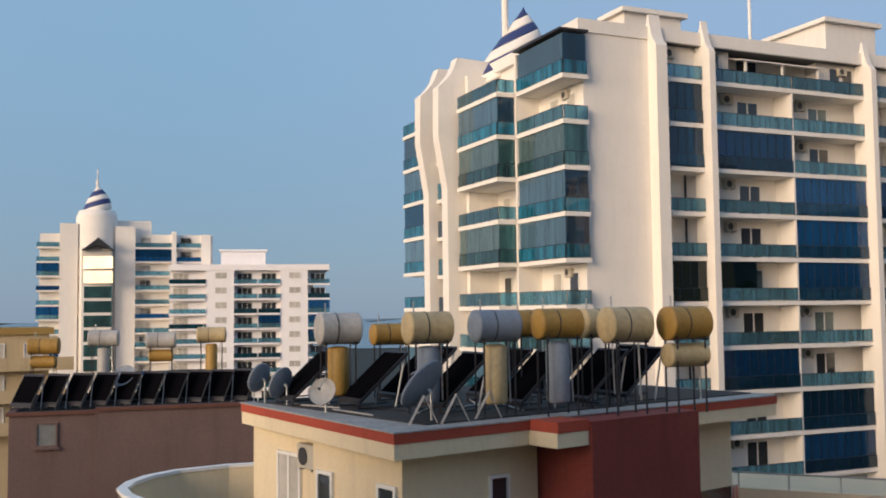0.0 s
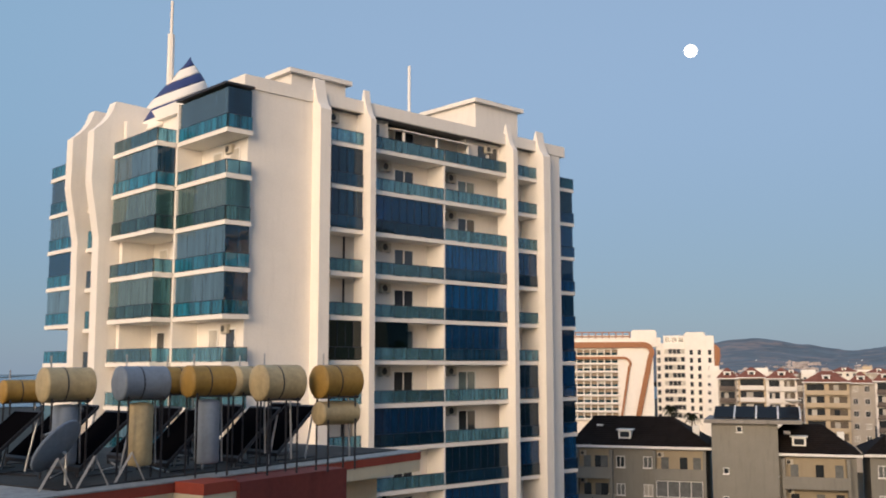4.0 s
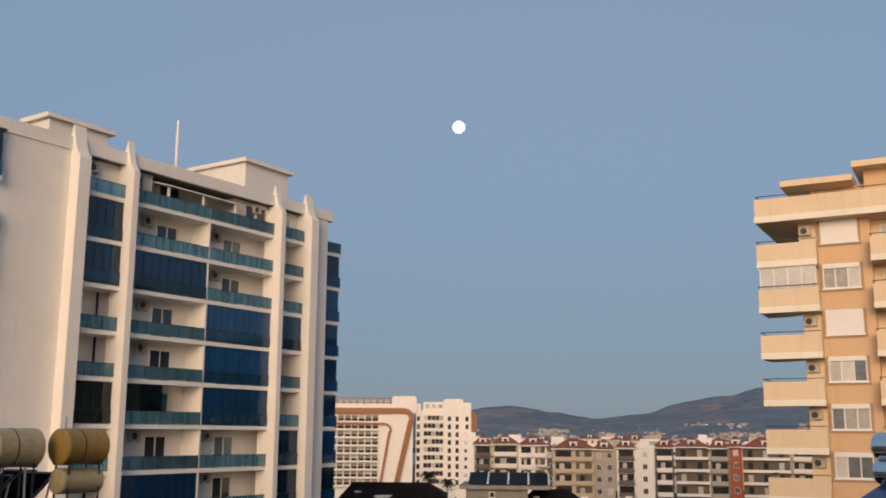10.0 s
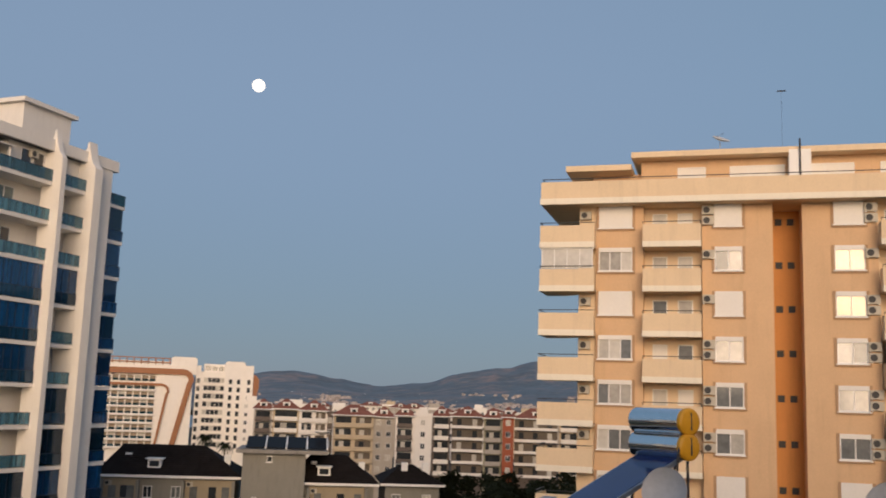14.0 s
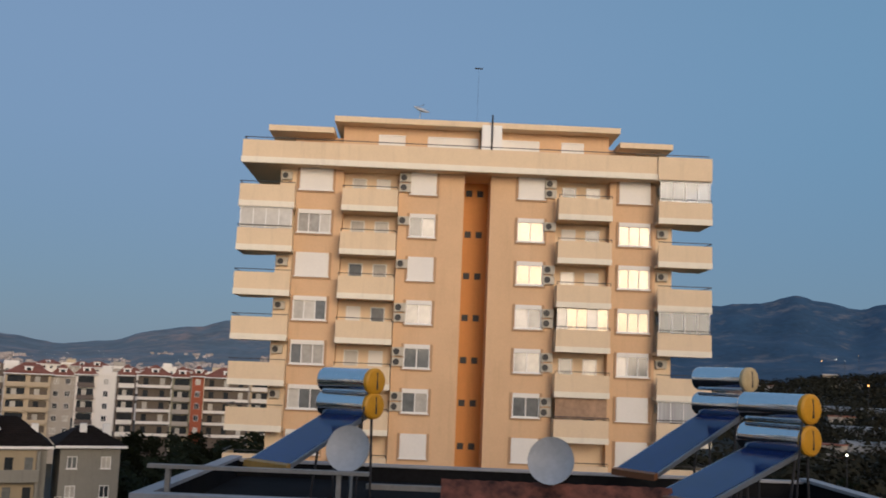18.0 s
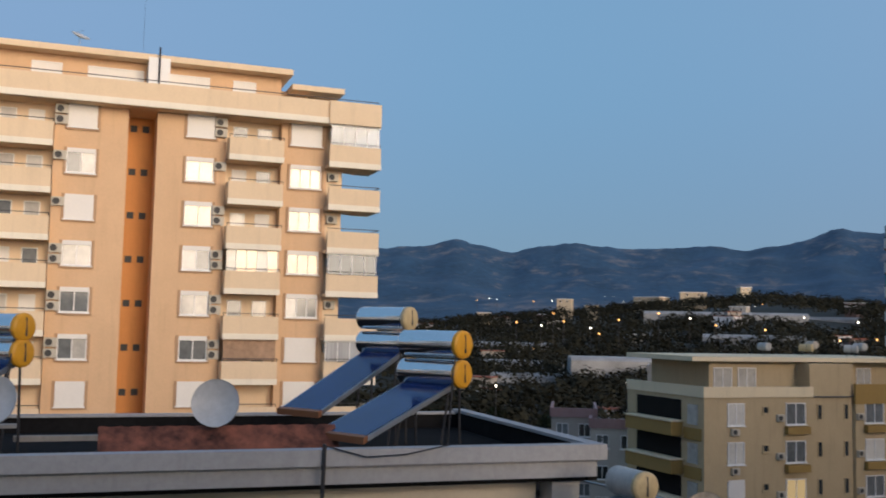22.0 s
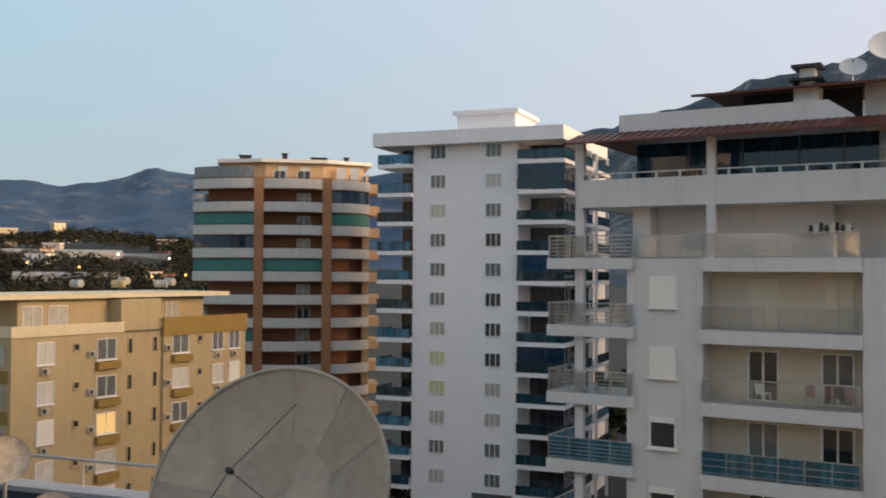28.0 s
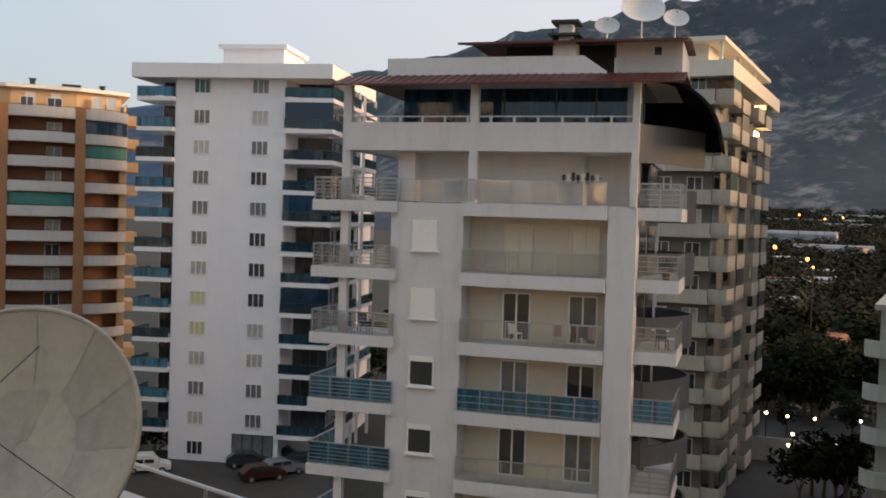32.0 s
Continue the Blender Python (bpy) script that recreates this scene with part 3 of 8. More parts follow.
for k, z in enumerate(SLABS):
    s = block("floor_slab", WT, WHITE, 41.5, 63.3, -0.15, 1.8, z - 0.3, z)
    for b, (x0, x1) in enumerate(BAYS):
        st = STATE[k][b]
        railing(s, x0, x1, -0.12, -0.08, z, TEAL if st == "o" else NAVY if st != "g" else BLACKGREEN, step=1.3)
        if st != "o":
            g = block("glazing", s, KIND[st], x0 + 0.02, x1 - 0.02, -0.02, 0.01, z + 0.9, z + FL - 0.32)
            n = max(2, round((x1 - x0) / 0.75))
            sh = Shape()
            for i in range(n + 1):
                sh.box((x1 - x0 - 0.05) * i / n, (x1 - x0 - 0.05) * i / n + 0.03, -0.03, 0.0, 0, FL - 1.22)
            child("mullions", sh.mesh("mullions", DARKFRAME), s, Vector((x0 + 0.01, -0.025, z + 0.9)) - Vector(s["base"]))
        if (b, k) == (1, 5):
            block("glazing", s, BLACKGREEN, x0 + 0.02, x0 + 3.9, -0.02, 0.01, z + 0.9, z + FL - 0.32)
        if b in (1, 2):
            if z > 13:
                door_pair(s, x0 + (4.0 if b == 1 else 3.1), 1.8, z + 0.02, rnd.choice((DARKPANE, DARKPANE, TEALPANE, TEALPANE)), 2.0, 2.3)
                if st == "o" and k:
                    air_conditioner(WT, x0 + (2.55 if b == 1 else 1.75), 1.78, z + 1.98, 0.0, 1.15)
        elif z > 13 and st == "o" and (b, k) in ((3, 5), (3, 6), (3, 8)):
            air_conditioner(WT, x0 + 1.75, 1.78, z + 1.95, 0.0, 1.15)
        elif z > 13 and b == 0 and st == "o" and k:
            block("roller_door", s, SHUTTER, x0 + 1.0, x0 + 2.9, 1.74, 1.8, z + 0.02, z + 2.2)
            block("drain_pipe", s, BLACKSTEEL, x0 + 3.2, x0 + 3.3, 1.66, 1.78, z, z + FL - 0.3)
    if k:
        block("partition", s, WHITE, 52.35, 52.5, -0.1, 1.8, z, z + FL - 0.3)
    else:
        for a, b in ((41.5, 47.4), (55.6, 63.3)):
            w = block("penthouse_wall", WT, WHITE, a, b, 0.75, 1.8, z, TOPZ - 0.9)
            for c in ((45.6,) if a < 45 else (57.0, 58.3)):
                block("terrace_door", w, DARKPANE, c, c + 0.85, 0.69, 0.75, z + 0.02, z + 2.1)
        air_conditioner(WT, 41.6, 0.74, z + 1.5, 0.0, 1.15)
        air_conditioner(WT, 58.55 - 0.9, 0.74, z + 1.6, 0.0, 1.0)
    # side balconies on the far end
    e = block("side_slab", WT, WHITE, 66.4, 69.5, 1.0, 7.0, z - 0.3, z)
    railing(e, 66.4, 69.5, 1.02, 1.06, z, BLUE if k else RAILBLUE, step=1.5)
    railing(e, 69.44, 69.48, 1.1, 6.9, z, RAILBLUE)
    if k:
        block("side_glazing", e, (BLUE, NAVY, BLUE)[k % 3], 66.4, 69.4, 1.1, 1.13, z + 0.9, z + FL - 0.32)

# stacks of balconies on the seaward side
PALEGREEN = glass("pale_green_balcony_glazing", (0.32, 0.42, 0.40), (0.11, 0.18, 0.185), 0.5, folds=0.25)
LSTATE1, LSTATE2 = "bogbbooobog", "obgogoobgoo"
for k in range(11):
    z = 40.5 - 3.02 * k
    a = block("corner_slab", WT, WHITE, 32.8, 34.75, -0.55, 6.0, z - 0.3, z)
    g = LSTATE1[k]
    rail = TEAL if g == "o" else {"b": RAILBLUE, "g": GREEN}[g]
    railing(a, 32.9, 34.7, -0.5, -0.46, z, rail, step=0.9)
    railing(a, 32.85, 32.89, -0.4, 5.95, z, rail)
    if g != "o":
        block("glazing", a, {"b": NAVY, "g": GREEN}[g], 32.92, 34.68, -0.42, -0.39, z + 0.95, z + 2.7)
        block("glazing", a, {"b": PALEGLAZE, "g": PALEGREEN}[g], 32.93, 32.96, -0.38, 5.9, z + 0.95, z + 2.7)
    block("pier", a, WHITE, 32.8, 34.7, 5.96, 6.2, z, z + 2.72)
    c = block("seaward_slab", WT, WHITE, 31.36, 34.7, 6.2, 13.0, z - 0.3, z)
    g = LSTATE2[k]
    rail = TEAL if g == "o" else {"b": RAILBLUE, "g": GREEN}[g]
    railing(c, 31.41, 31.45, 6.3, 12.9, z, rail)
    railing(c, 31.46, 32.8, 6.22, 6.26, z, rail, step=0.7)
    if g != "o":
        block("glazing", c, {"b": PALEGLAZE, "g": PALEGREEN}[g], 31.48, 31.51, 6.3, 12.9, z + 0.95, z + 2.7)
        block("glazing", c, NAVY if g == "b" else GREEN, 31.52, 32.8, 6.3, 6.33, z + 0.95, z + 2.7)
    block("divider", c, WHITE, 32.2, 34.7, 12.7, 13.2, z, z + 2.72)
    for y in (1.0, 3.2, 8.2, 10.6):
        block("door_frame", WT, FRAME, 34.63, 34.655, y - 0.12, y + 1.12, z + 0.02, z + 2.24)
        d = new("balcony_door", Shape().box(-0.06, 0.0, 0, 1.0, 0, 2.1).mesh("balcony_door", CURTAIN if (k + int(y)) % 3 else DARKPANE))
        d.parent, d.location = WT, (34.66, y, z + 0.02)
    if k in (1, 3, 5, 7):
        air_conditioner(WT, 34.7, 2.4 if k != 3 else 7.4, z + 1.9, -math.pi / 2)
    f = block("far_slab", WT, WHITE, 31.8, 34.7, 18.5, 25.6, z - 0.3, z)
    railing(f, 31.85, 31.89, 18.6, 25.5, z, RAILBLUE)
    if k not in (0, 5):
        block("glazing", f, PALEGLAZE if k % 3 else NAVY, 31.92, 31.95, 18.6, 25.5, z + 0.95, z + 2.7)
for k in range(11):
    z = 40.0 - 3.02 * k
    v = block("slit_slab", WT, WHITE, 31.3, 34.7, 14.6, 16.9, z - 0.3, z)
    block("slit_glazing", v, NAVY if k % 2 else RAILBLUE, 31.36, 31.4, 14.7, 16.8, z + 0.003, z + 1.3)
for y in (13.3, 17.0):
    prof = [(34.7, 0), (34.7, 44.6), (31.6, 44.7)]
    prof += [(31.5 - 1.5 * k, 44.7 - 2.4 * k ** 0.5) for k in (0.05, 0.15, 0.35, 0.65, 1.0)]
    prof += [(29.95, 38.5), (30.65, 34.5), (30.8, 0)]
    sh = Shape()
    n = len(prof)
    sh.v += [(x, y, z) for x, z in prof] + [(x, y + 1.1, z) for x, z in prof]
    sh.f += [tuple(range(n)), tuple(range(2 * n - 1, n - 1, -1))] + [(i, i + n, (i + 1) % n + n, (i + 1) % n) for i in range(n)]
    part("seaward_fin", sh, WHITE, WT, "tall curved white fin")
block("corner_roof", WT, BLACKSTEEL, 32.6, 34.8, -0.6, 6.0, 43.35, 43.5)

for (x0, x1, y0, y1, zt) in ((42, 48, 6, 9.5, 47.9), (60, 66.2, 4, 11.4, 48.5)):
    h = block("stair_house", WT, WHITE, x0 + 0.4, x1 - 0.4, y0 + 0.4, y1 - 0.4, 44.0, zt - 0.35)
    block("roof_slab", h, WHITE, x0, x1, y0, y1, zt - 0.35, zt)
SPIREBLUE = paint("navy_stripe", (0.03, 0.05, 0.16), rough=0.5)


def spire(parent, x, y, z, r, high, bands, mast, shear, lean=0.0, sharp=0.75):
    prof = lambda k: r * math.cos(k * math.pi / 2) ** sharp
    for i in range(bands):
        rows = [(max(0.05, prof((i + j / 4) / bands)), high * (i + j / 4) / bands) for j in range(5)]
        sh = Shape().lathe(rows, 28, shear)
        sh.v = [(vx + lean * vz / high, vy, vz) for vx, vy, vz in sh.v]
        part("spire_band", sh, (WHITE, SPIREBLUE)[i % 2], parent, "", (x, y, z), True)
    part("mast", Shape().tube((0, 0, 0), (0, 0, high + mast * 0.35), 0.28).tube((0, 0, high + mast * 0.35), (0, 0, high + mast), 0.12), WHITE, parent, "white mast", (x, y, z))


spire(WT, 36.2, 14.0, 44.0, 2.5, 5.6, 6, 4.2, 0.62, 1.7, 1.15)
part("mast_foot", Shape().tube((55.8, 8, 43.5), (55.8, 8, 45.6), 0.55, 4, 0.14), BLACKSTEEL, WT, "dark mast foot")
part("mast", Shape().tube((55.8, 8, 44), (55.8, 8, 51.3), 0.13), FRAME, WT, "white roof mast")
aw = part("pergola", Shape().slab_x([(-0.3, 42.75), (1.7, 43.25), (1.7, 43.33), (-0.3, 42.83)], 47.6, 55.4).box(48.2, 48.35, -0.1, 0.05, 41.1, 42.8).box(51.6, 51.75, -0.1, 0.05, 41.1, 42.8).box(55.0, 55.15, -0.1, 0.05, 41.1, 42.8), WHITE, WT, "white awning over the top terrace")

# ---- the orange apartment block ----
OB = building("apartment_block", 61.5, 67.4, "orange and cream apartment block with solid balconies and deep recess")
parts("front_wall", Shape().box(-9.0, -5.75, 1.3, 13, 0, 39.2).box(-1.85, 2.7, 1.3, 13, 0, 39.2).box(4.55, 9.15, 1.3, 13, 0, 39.2).box(12.95, 16.2, 1.3, 13, 0, 39.2), ORANGE, OB)
parts("balcony_back_wall", Shape().box(-10.2, -9.0, 1.5, 13, 0, 39.2).box(-5.75, -1.85, 2.2, 13, 0, 39.2).box(9.15, 12.95, 2.2, 13, 0, 39.2).box(16.2, 17.4, 1.5, 13, 0, 39.2), PEACHCREAM, OB, "cream wall behind the balconies")
block("recess_wall", OB, RECESS, 2.7, 4.55, 4.2, 13, 0, 39.2, "deep orange recess wall")
part("terrace_band", Shape().box(-12.7, 16.0, 0.0, 0.25, 39.2, 40.6).box(16.0, 19.75, -0.2, 0.05, 39.0, 40.6).box(-12.7, -12.45, 0.25, 9, 39.2, 40.6).box(19.5, 19.75, 0.05, 9, 39.2, 40.6), PEACHCREAM, OB, "long cream terrace parapet")
block("terrace_lip", OB, BANDCREAM, -12.75, 16.0, -0.06, 0.0, 39.0, 39.42)
block("terrace_deck", OB, PEACHCREAM, -12.7, 19.6, 0.25, 13, 39.0, 39.3)
part("terrace_rail", Shape().box(-12.6, 19.6, 0.08, 0.13, 40.78, 40.83).box(-12.6, -12.55, 0.08, 6, 40.78, 40.83), BLACKSTEEL, OB)
part("penthouse", Shape().box(-9.5, 15.2, 3.2, 12, 39.3, 41.7), ORANGE, OB)
part("penthouse_upper", Shape().box(-6.0, 13.0, 2.4, 12, 39.3, 42.5), ORANGE, OB)
block("roof_slab", OB, PEACHCREAM, -11.2, -6.62, 1.4, 13, 41.65, 42.05)
block("roof_slab", OB, PEACHCREAM, 13.62, 17.4, 1.4, 13, 41.5, 41.88)
block("roof_slab", OB, PEACHCREAM, -6.6, 13.6, 1.2, 13, 42.45, 42.85)
block("roof_slab", OB, FRAME, -1.2, 2.0, 4, 9, 42.85, 43.1)
for x0, x1 in ((-3.5, -1.6), (0.0, 3.6), (5.2, 8.0), (9.6, 11.2)):
    window(OB, x0, x1, 2.4, 40.0, 41.9, SHUTTER, 2 if x1 - x0 < 2.5 else 3, sill=False)
part("roof_plant", Shape().box(3.8, 5.2, 1.0, 2.3, 40.4, 42.6), FRAME, OB, "white rooftop cabinet")
part("flue", Shape().tube((4.5, 0.9, 40.2), (4.5, 0.9, 43.3), 0.06), BLACKSTEEL, OB)
part("roof_mast", Shape().tube((3.5, 3, 42.8), (3.5, 3, 47.3), 0.007).tube((3.2, 3, 47.3), (3.8, 3, 47.3), 0.05), BLACKSTEEL, OB, "thin mast with a beacon")
# states from the top floor down: s shutter, c curtains, g glowing reflection, d dark
SURROUND = paint("dusky_peach_render", (0.46, 0.29, 0.17), streak=0.1, var=0.08)
WIN = {(-8.8, -6.5): "scsccccc", (-1.05, 0.75): "scscccsc", (6.5, 8.35): "sggcccsc", (13.6, 15.8): "sgggcsss"}
for k in range(12):
    z = 36.0 - 3.02 * k
    if z < 0.5:
        break
    for (x0, x1), st in WIN.items():
        c = st[k % 8]
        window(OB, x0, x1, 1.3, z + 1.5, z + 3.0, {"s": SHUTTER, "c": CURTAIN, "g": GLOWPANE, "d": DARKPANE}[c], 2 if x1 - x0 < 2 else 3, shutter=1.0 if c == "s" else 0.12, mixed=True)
        part("window_surround", Shape().box(x0 - 0.18, x0 - 0.003, 1.22, 1.3, z + 1.3, z + 3.15).box(x1 + 0.003, x1 + 0.18, 1.22, 1.3, z + 1.3, z + 3.15).box(x0 - 0.003, x1 + 0.003, 1.2, 1.3, z + 1.3, z + 1.41), SURROUND, OB)
    for x0, x1 in ((-5.7, -1.9), (9.2, 12.9)):
        b = block("balcony_slab", OB, PEACHCREAM, x0, x1, 0.1, 2.2, z, z + 0.22)
        part("balcony_parapet", Shape().box(x0, x1, -0.02, 0.12, z - 0.03, z + 1.5).box(x0, x0 + 0.12, 0.12, 1.3, z - 0.03, z + 1.5).box(x1 - 0.12, x1, 0.12, 1.3, z - 0.03, z + 1.5), PEACHCREAM, b, "", -Vector(b["base"]))
        block("balcony_lip", b, BANDCREAM, x0 - 0.02, x1 + 0.02, -0.05, -0.02, z - 0.05, z + 0.34)
        part("handrail", Shape().box(x0, x1, 0.02, 0.07, z + 1.66, z + 1.71).box(x0, x0 + 0.04, 0.02, 0.07, z + 1.5, z + 1.66).box(x1 - 0.04, x1, 0.02, 0.07, z + 1.5, z + 1.66), BLACKSTEEL, b, "", -Vector(b["base"]))
        if z > 18:
            for dx in (0.5, 2.2):
                window(b, x0 + dx, x0 + dx + 1.0, 2.2, z + 0.25, z + 2.6, (PALEPANE, SHUTTER, DULLPANE, CURTAIN)[(k * 3 + int(dx * 3) + int(x0)) % 4], 1, sill=False)
            xa = x1 + 0.05 if x0 < 0 else x0 - 0.85
            air_conditioner(OB, xa, 1.3, z + 2.3)
            if k != 1 and not (k == 2 and x0 < 0):
                air_conditioner(OB, xa, 1.3, z + 1.6)
    for side in (-1, 1):
        xo, xi = (-12.7, -8.95) if side < 0 else (19.8, 16.1)
        lo, hi = min(xo, xi), max(xo, xi)
        out = [(lo, 0), (hi, 0), (hi, 1.6), (lo + 1.2, 3.2), (lo, 3.2)] if side < 0 else [(lo, 0), (hi, 0), (hi, 3.2), (hi - 1.2, 3.2), (lo, 1.6)]
        b = part("corner_slab", Shape().prism(out, z - 0.02, z + 0.2), PEACHCREAM, OB)
        edge = Shape().box(lo, hi, -0.06, 0.1, z - 0.03, z + 1.5)
        edge.box(xo - (0 if side < 0 else 0.14), xo + (0.14 if side < 0 else 0), 0.1, 3.2, z - 0.03, z + 1.5)
        part("corner_parapet", edge, PEACHCREAM, b)
        part("balcony_lip", Shape().box(lo - 0.02, hi + 0.02, -0.09, -0.06, z - 0.05, z + 0.36), BANDCREAM, b)
        part("handrail", Shape().box(lo, hi, 0.02, 0.07, z + 1.68, z + 1.73).box(xo - 0.03, xo + 0.03, 0.07, 3.1, z + 1.68, z + 1.73), BLACKSTEEL, b)
        if z > 18:
            air_conditioner(OB, -10.1 if side < 0 else 16.3, 1.45, z + 2.15, 0, 0.95)
        if (side, k) in ((-1, 1), (1, 0), (1, 3), (1, 5)):
            part("glazing", Shape().box(lo + 0.1, hi - 0.1, 0.1, 0.13, z + 1.55, z + 2.98), (PALEPANE if side < 0 else FROST) if k != 3 else NAVY, b, "glazed-in corner balcony")
            sh = Shape()
            for i in range(5):
                xx = lo + 0.1 + (hi - lo - 0.26) * i / 4
                sh.box(xx, xx + 0.06, 0.06, 0.1, z + 1.55, z + 2.98)
            sh.box(lo, hi, 0.05, 0.15, z + 2.9, z + 3.0)
            part("mullions", sh, FRAME, b)
        if k == 3 and side > 0:
            for i in range(5):
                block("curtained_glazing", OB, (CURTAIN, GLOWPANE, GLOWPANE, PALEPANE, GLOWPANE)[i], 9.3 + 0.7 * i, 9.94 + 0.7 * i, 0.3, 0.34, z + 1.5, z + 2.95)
                block("glazing_bar", OB, FRAME, 9.945 + 0.7 * i, 9.995 + 0.7 * i, 0.26, 0.34, z + 1.5, z + 2.95)
        if k == 5 and side > 0:
            block("awning_curtain", OB, paint("faded_curtain", (0.40, 0.26, 0.17), var=0.3, grain=3), 9.3, 12.8, 0.3, 0.34, z + 1.55, z + 2.95)
    for x in (2.95, 3.75):
        window(OB, x, x + 0.45, 4.2, z + 2.0, z + 2.45, GRILLE, 1, GRILLE, sill=False)

# ---- the pale grey apartment house with the red metal roof ----
GH = building("apartment_house", 150.0, 42.5, "pale grey apartment house with glass balconies and dark red roof")
GREYPARAPET = paint("dark_grey_parapet_render", (0.135, 0.13, 0.125), streak=0.15, var=0.1)
LOGGIASHUT = paint("cream_roller_shutter", (0.66, 0.59, 0.48), rough=0.5, var=0.04)
GREYPANE = paint("grey_curtained_pane", (0.16, 0.17, 0.17), rough=0.08, var=0.4, grain=2.0, bump=0.0, spec=0.6, rand=0.4)
parts("wall", Shape().box(-15.4, -12.0, 0.15, 14, 0, 25.7).box(-12.0, -5.6, 1.5, 14, 0, 25.2).box(-5.6, -4.4, 0.0, 2.0, 0, 25.72).box(-5.6, -4.6, 2.0, 14, 0, 25.2), PALE, GH)
parts("upper_wall", Shape().box(-14.6, -7.0, 2.0, 14, 25.75, 28.2).box(-7.0, -5.0, 3.0, 14, 25.75, 28.2).box(-15.4, -14.6, 0.9, 12, 25.75, 28.0), PALE, GH)
LOGGIA = paint("warm_loggia_render", (0.60, 0.53, 0.43), streak=0.06, var=0.05)
METALRED = paint("dark_red_metal_roof", (0.115, 0.03, 0.024), rough=0.45, metal=0.25, var=0.2)
for k in range(9):
    z = 25.72 - 3.07 * k
    if z < 0.4:
        break
    a = block("balcony_slab", GH, PALE, -12.0, -5.62, -0.25, 1.5, z - 0.58, z)
    glassy = {0: CLEAR, 1: CLEAR, 2: CLEAR, 3: RAILBLUE}.get(k, CLEAR)
    railing(a, -11.95, -5.68, -0.2, -0.17, z, glassy, 1.05, STEEL, 1.05, bars=3 if k == 3 else 0)
    if k:
        block("loggia_wall", a, LOGGIA, -11.99, -5.62, 1.44, 1.5, z + 0.003, z + 2.48)
        for x in (-10.4, -7.4):
            window(a, x, x + 1.3, 1.44, z + 0.02, z + 2.2, LOGGIASHUT if k == 1 else GREYPANE if (k + int(x)) % 2 else DARKPANE, 2, LOGGIASHUT if k == 1 else FRAME, sill=False)
        window(GH, -14.35, -13.15, 0.15, z + 0.9, z + 2.15, SHUTTER if k in (1, 2) else DARKPANE, 1, shutter=1.0 if k in (1, 2) else 0.1)
    l = block("side_balcony_slab", GH, PALE, -19.2, -15.05, -0.1, 3.2, z - 0.5, z)
    railing(l, -19.1, -15.1, -0.05, -0.02, z, RAILBLUE if k > 2 else CLEAR, 1.05, STEEL, 1.0, bars=5)
    railing(l, -19.15, -19.12, 0.0, 3.1, z, RAILBLUE if k > 2 else CLEAR, 1.05, STEEL, 1.0)
    r = block("right_balcony_slab", GH, PALE, -4.4, -2.6, 0.6, 4.6, z - 0.55, z)
    railing(r, -2.68, -2.65, 0.7, 4.5, z, RAILBLUE if k == 3 else CLEAR, 1.05, STEEL, 1.0, bars=4)
    railing(r, -4.35, -2.7, 0.62, 0.65, z, RAILBLUE if k == 3 else CLEAR, 1.05, STEEL, 0.9, bars=4)
    if k:
        block("right_door", r, DARKPANE, -4.44, -4.38, 1.2, 4.4, z + 0.02, z + 2.3)
    r2 = block("rear_balcony_slab", GH, PALE, -4.5, -3.0, 5.6, 12.5, z - 0.55, z)
    front = [(-4.4 + 2.0 * math.sin(math.pi * i / 10), 5.4 + 7.0 * i / 10) for i in range(11)]
    part("rear_parapet", Shape().prism(front + [(x - 0.14, y) for x, y in front[::-1]], z - 0.6, z + 1.0), GREYPARAPET, r2, "", -Vector(r2["base"]))
    block("rear_door", r2, DARKPANE, -4.62, -4.55, 7.0, 11.0, z + 0.02, z + 2.3)
parts("post", Shape().box(-11.75, -11.4, -0.2, 0.15, 25.72, 30.9).box(-4.7, -4.42, -0.2, 0.1, 25.72, 31.1).box(-17.9, -17.5, 0.2, 0.5, 0, 31), PALE, GH)
railing(GH, -15.05, -12.02, 0.2, 0.23, 25.7, CLEAR, 1.05, STEEL, 1.0)
part("terrace_parapet", Shape().box(-17.6, -4.4, -0.15, 0.15, 28.0, 29.25).box(-4.7, -4.4, 0.15, 4, 28.0, 29.25).box(-17.6, -17.3, 0.15, 6, 28.0, 29.25), PALE, GH, "solid terrace parapet")
block("terrace_floor", GH, PALE, -17.5, -4.45, 0.16, 14, 28.0, 28.3)
sh = Shape().box(-17.4, -4.5, -0.03, 0.03, 29.5, 29.55)
for i in range(13):
    sh.box(-17.2 + i * 1.05, -17.1 + i * 1.05, -0.04, 0.04, 29.25, 29.5)
part("terrace_rail", sh, STEEL, GH)
block("terrace_glazing", GH, NAVY, -15.6, -5.2, 2.0, 2.06, 28.32, 31.0)
for x in (-13.2, -10.8, -8.4, -6.6):
    block("terrace_mullion", GH, DARKFRAME, x, x + 0.08, 1.93, 1.99, 28.32, 31.0)
sh = Shape()
for x0, x1, y0, z0, dz in ((-17.95, -2.6, -1.2, 30.75, 0.55),):
    sh.slab_x([(y0, z0 + 0.02), (0.7, z0 + 0.62), (0.7, z0 + 0.70), (y0, z0 + 0.1)], x0, x1)
    sh.box(x0, x1, 0.7, 9, z0 + 0.52, z0 + 0.62)
part("metal_eave", sh, METALRED, GH, "dark red standing-seam metal eave")
sh = Shape()
for i in range(38):
    x = -17.85 + i * 0.4
    sh.slab_x([(-1.22, 30.86), (0.7, 31.46), (0.7, 31.50), (-1.22, 30.90)], x, x + 0.04)
part("roof_seams", sh, METALRED, GH)
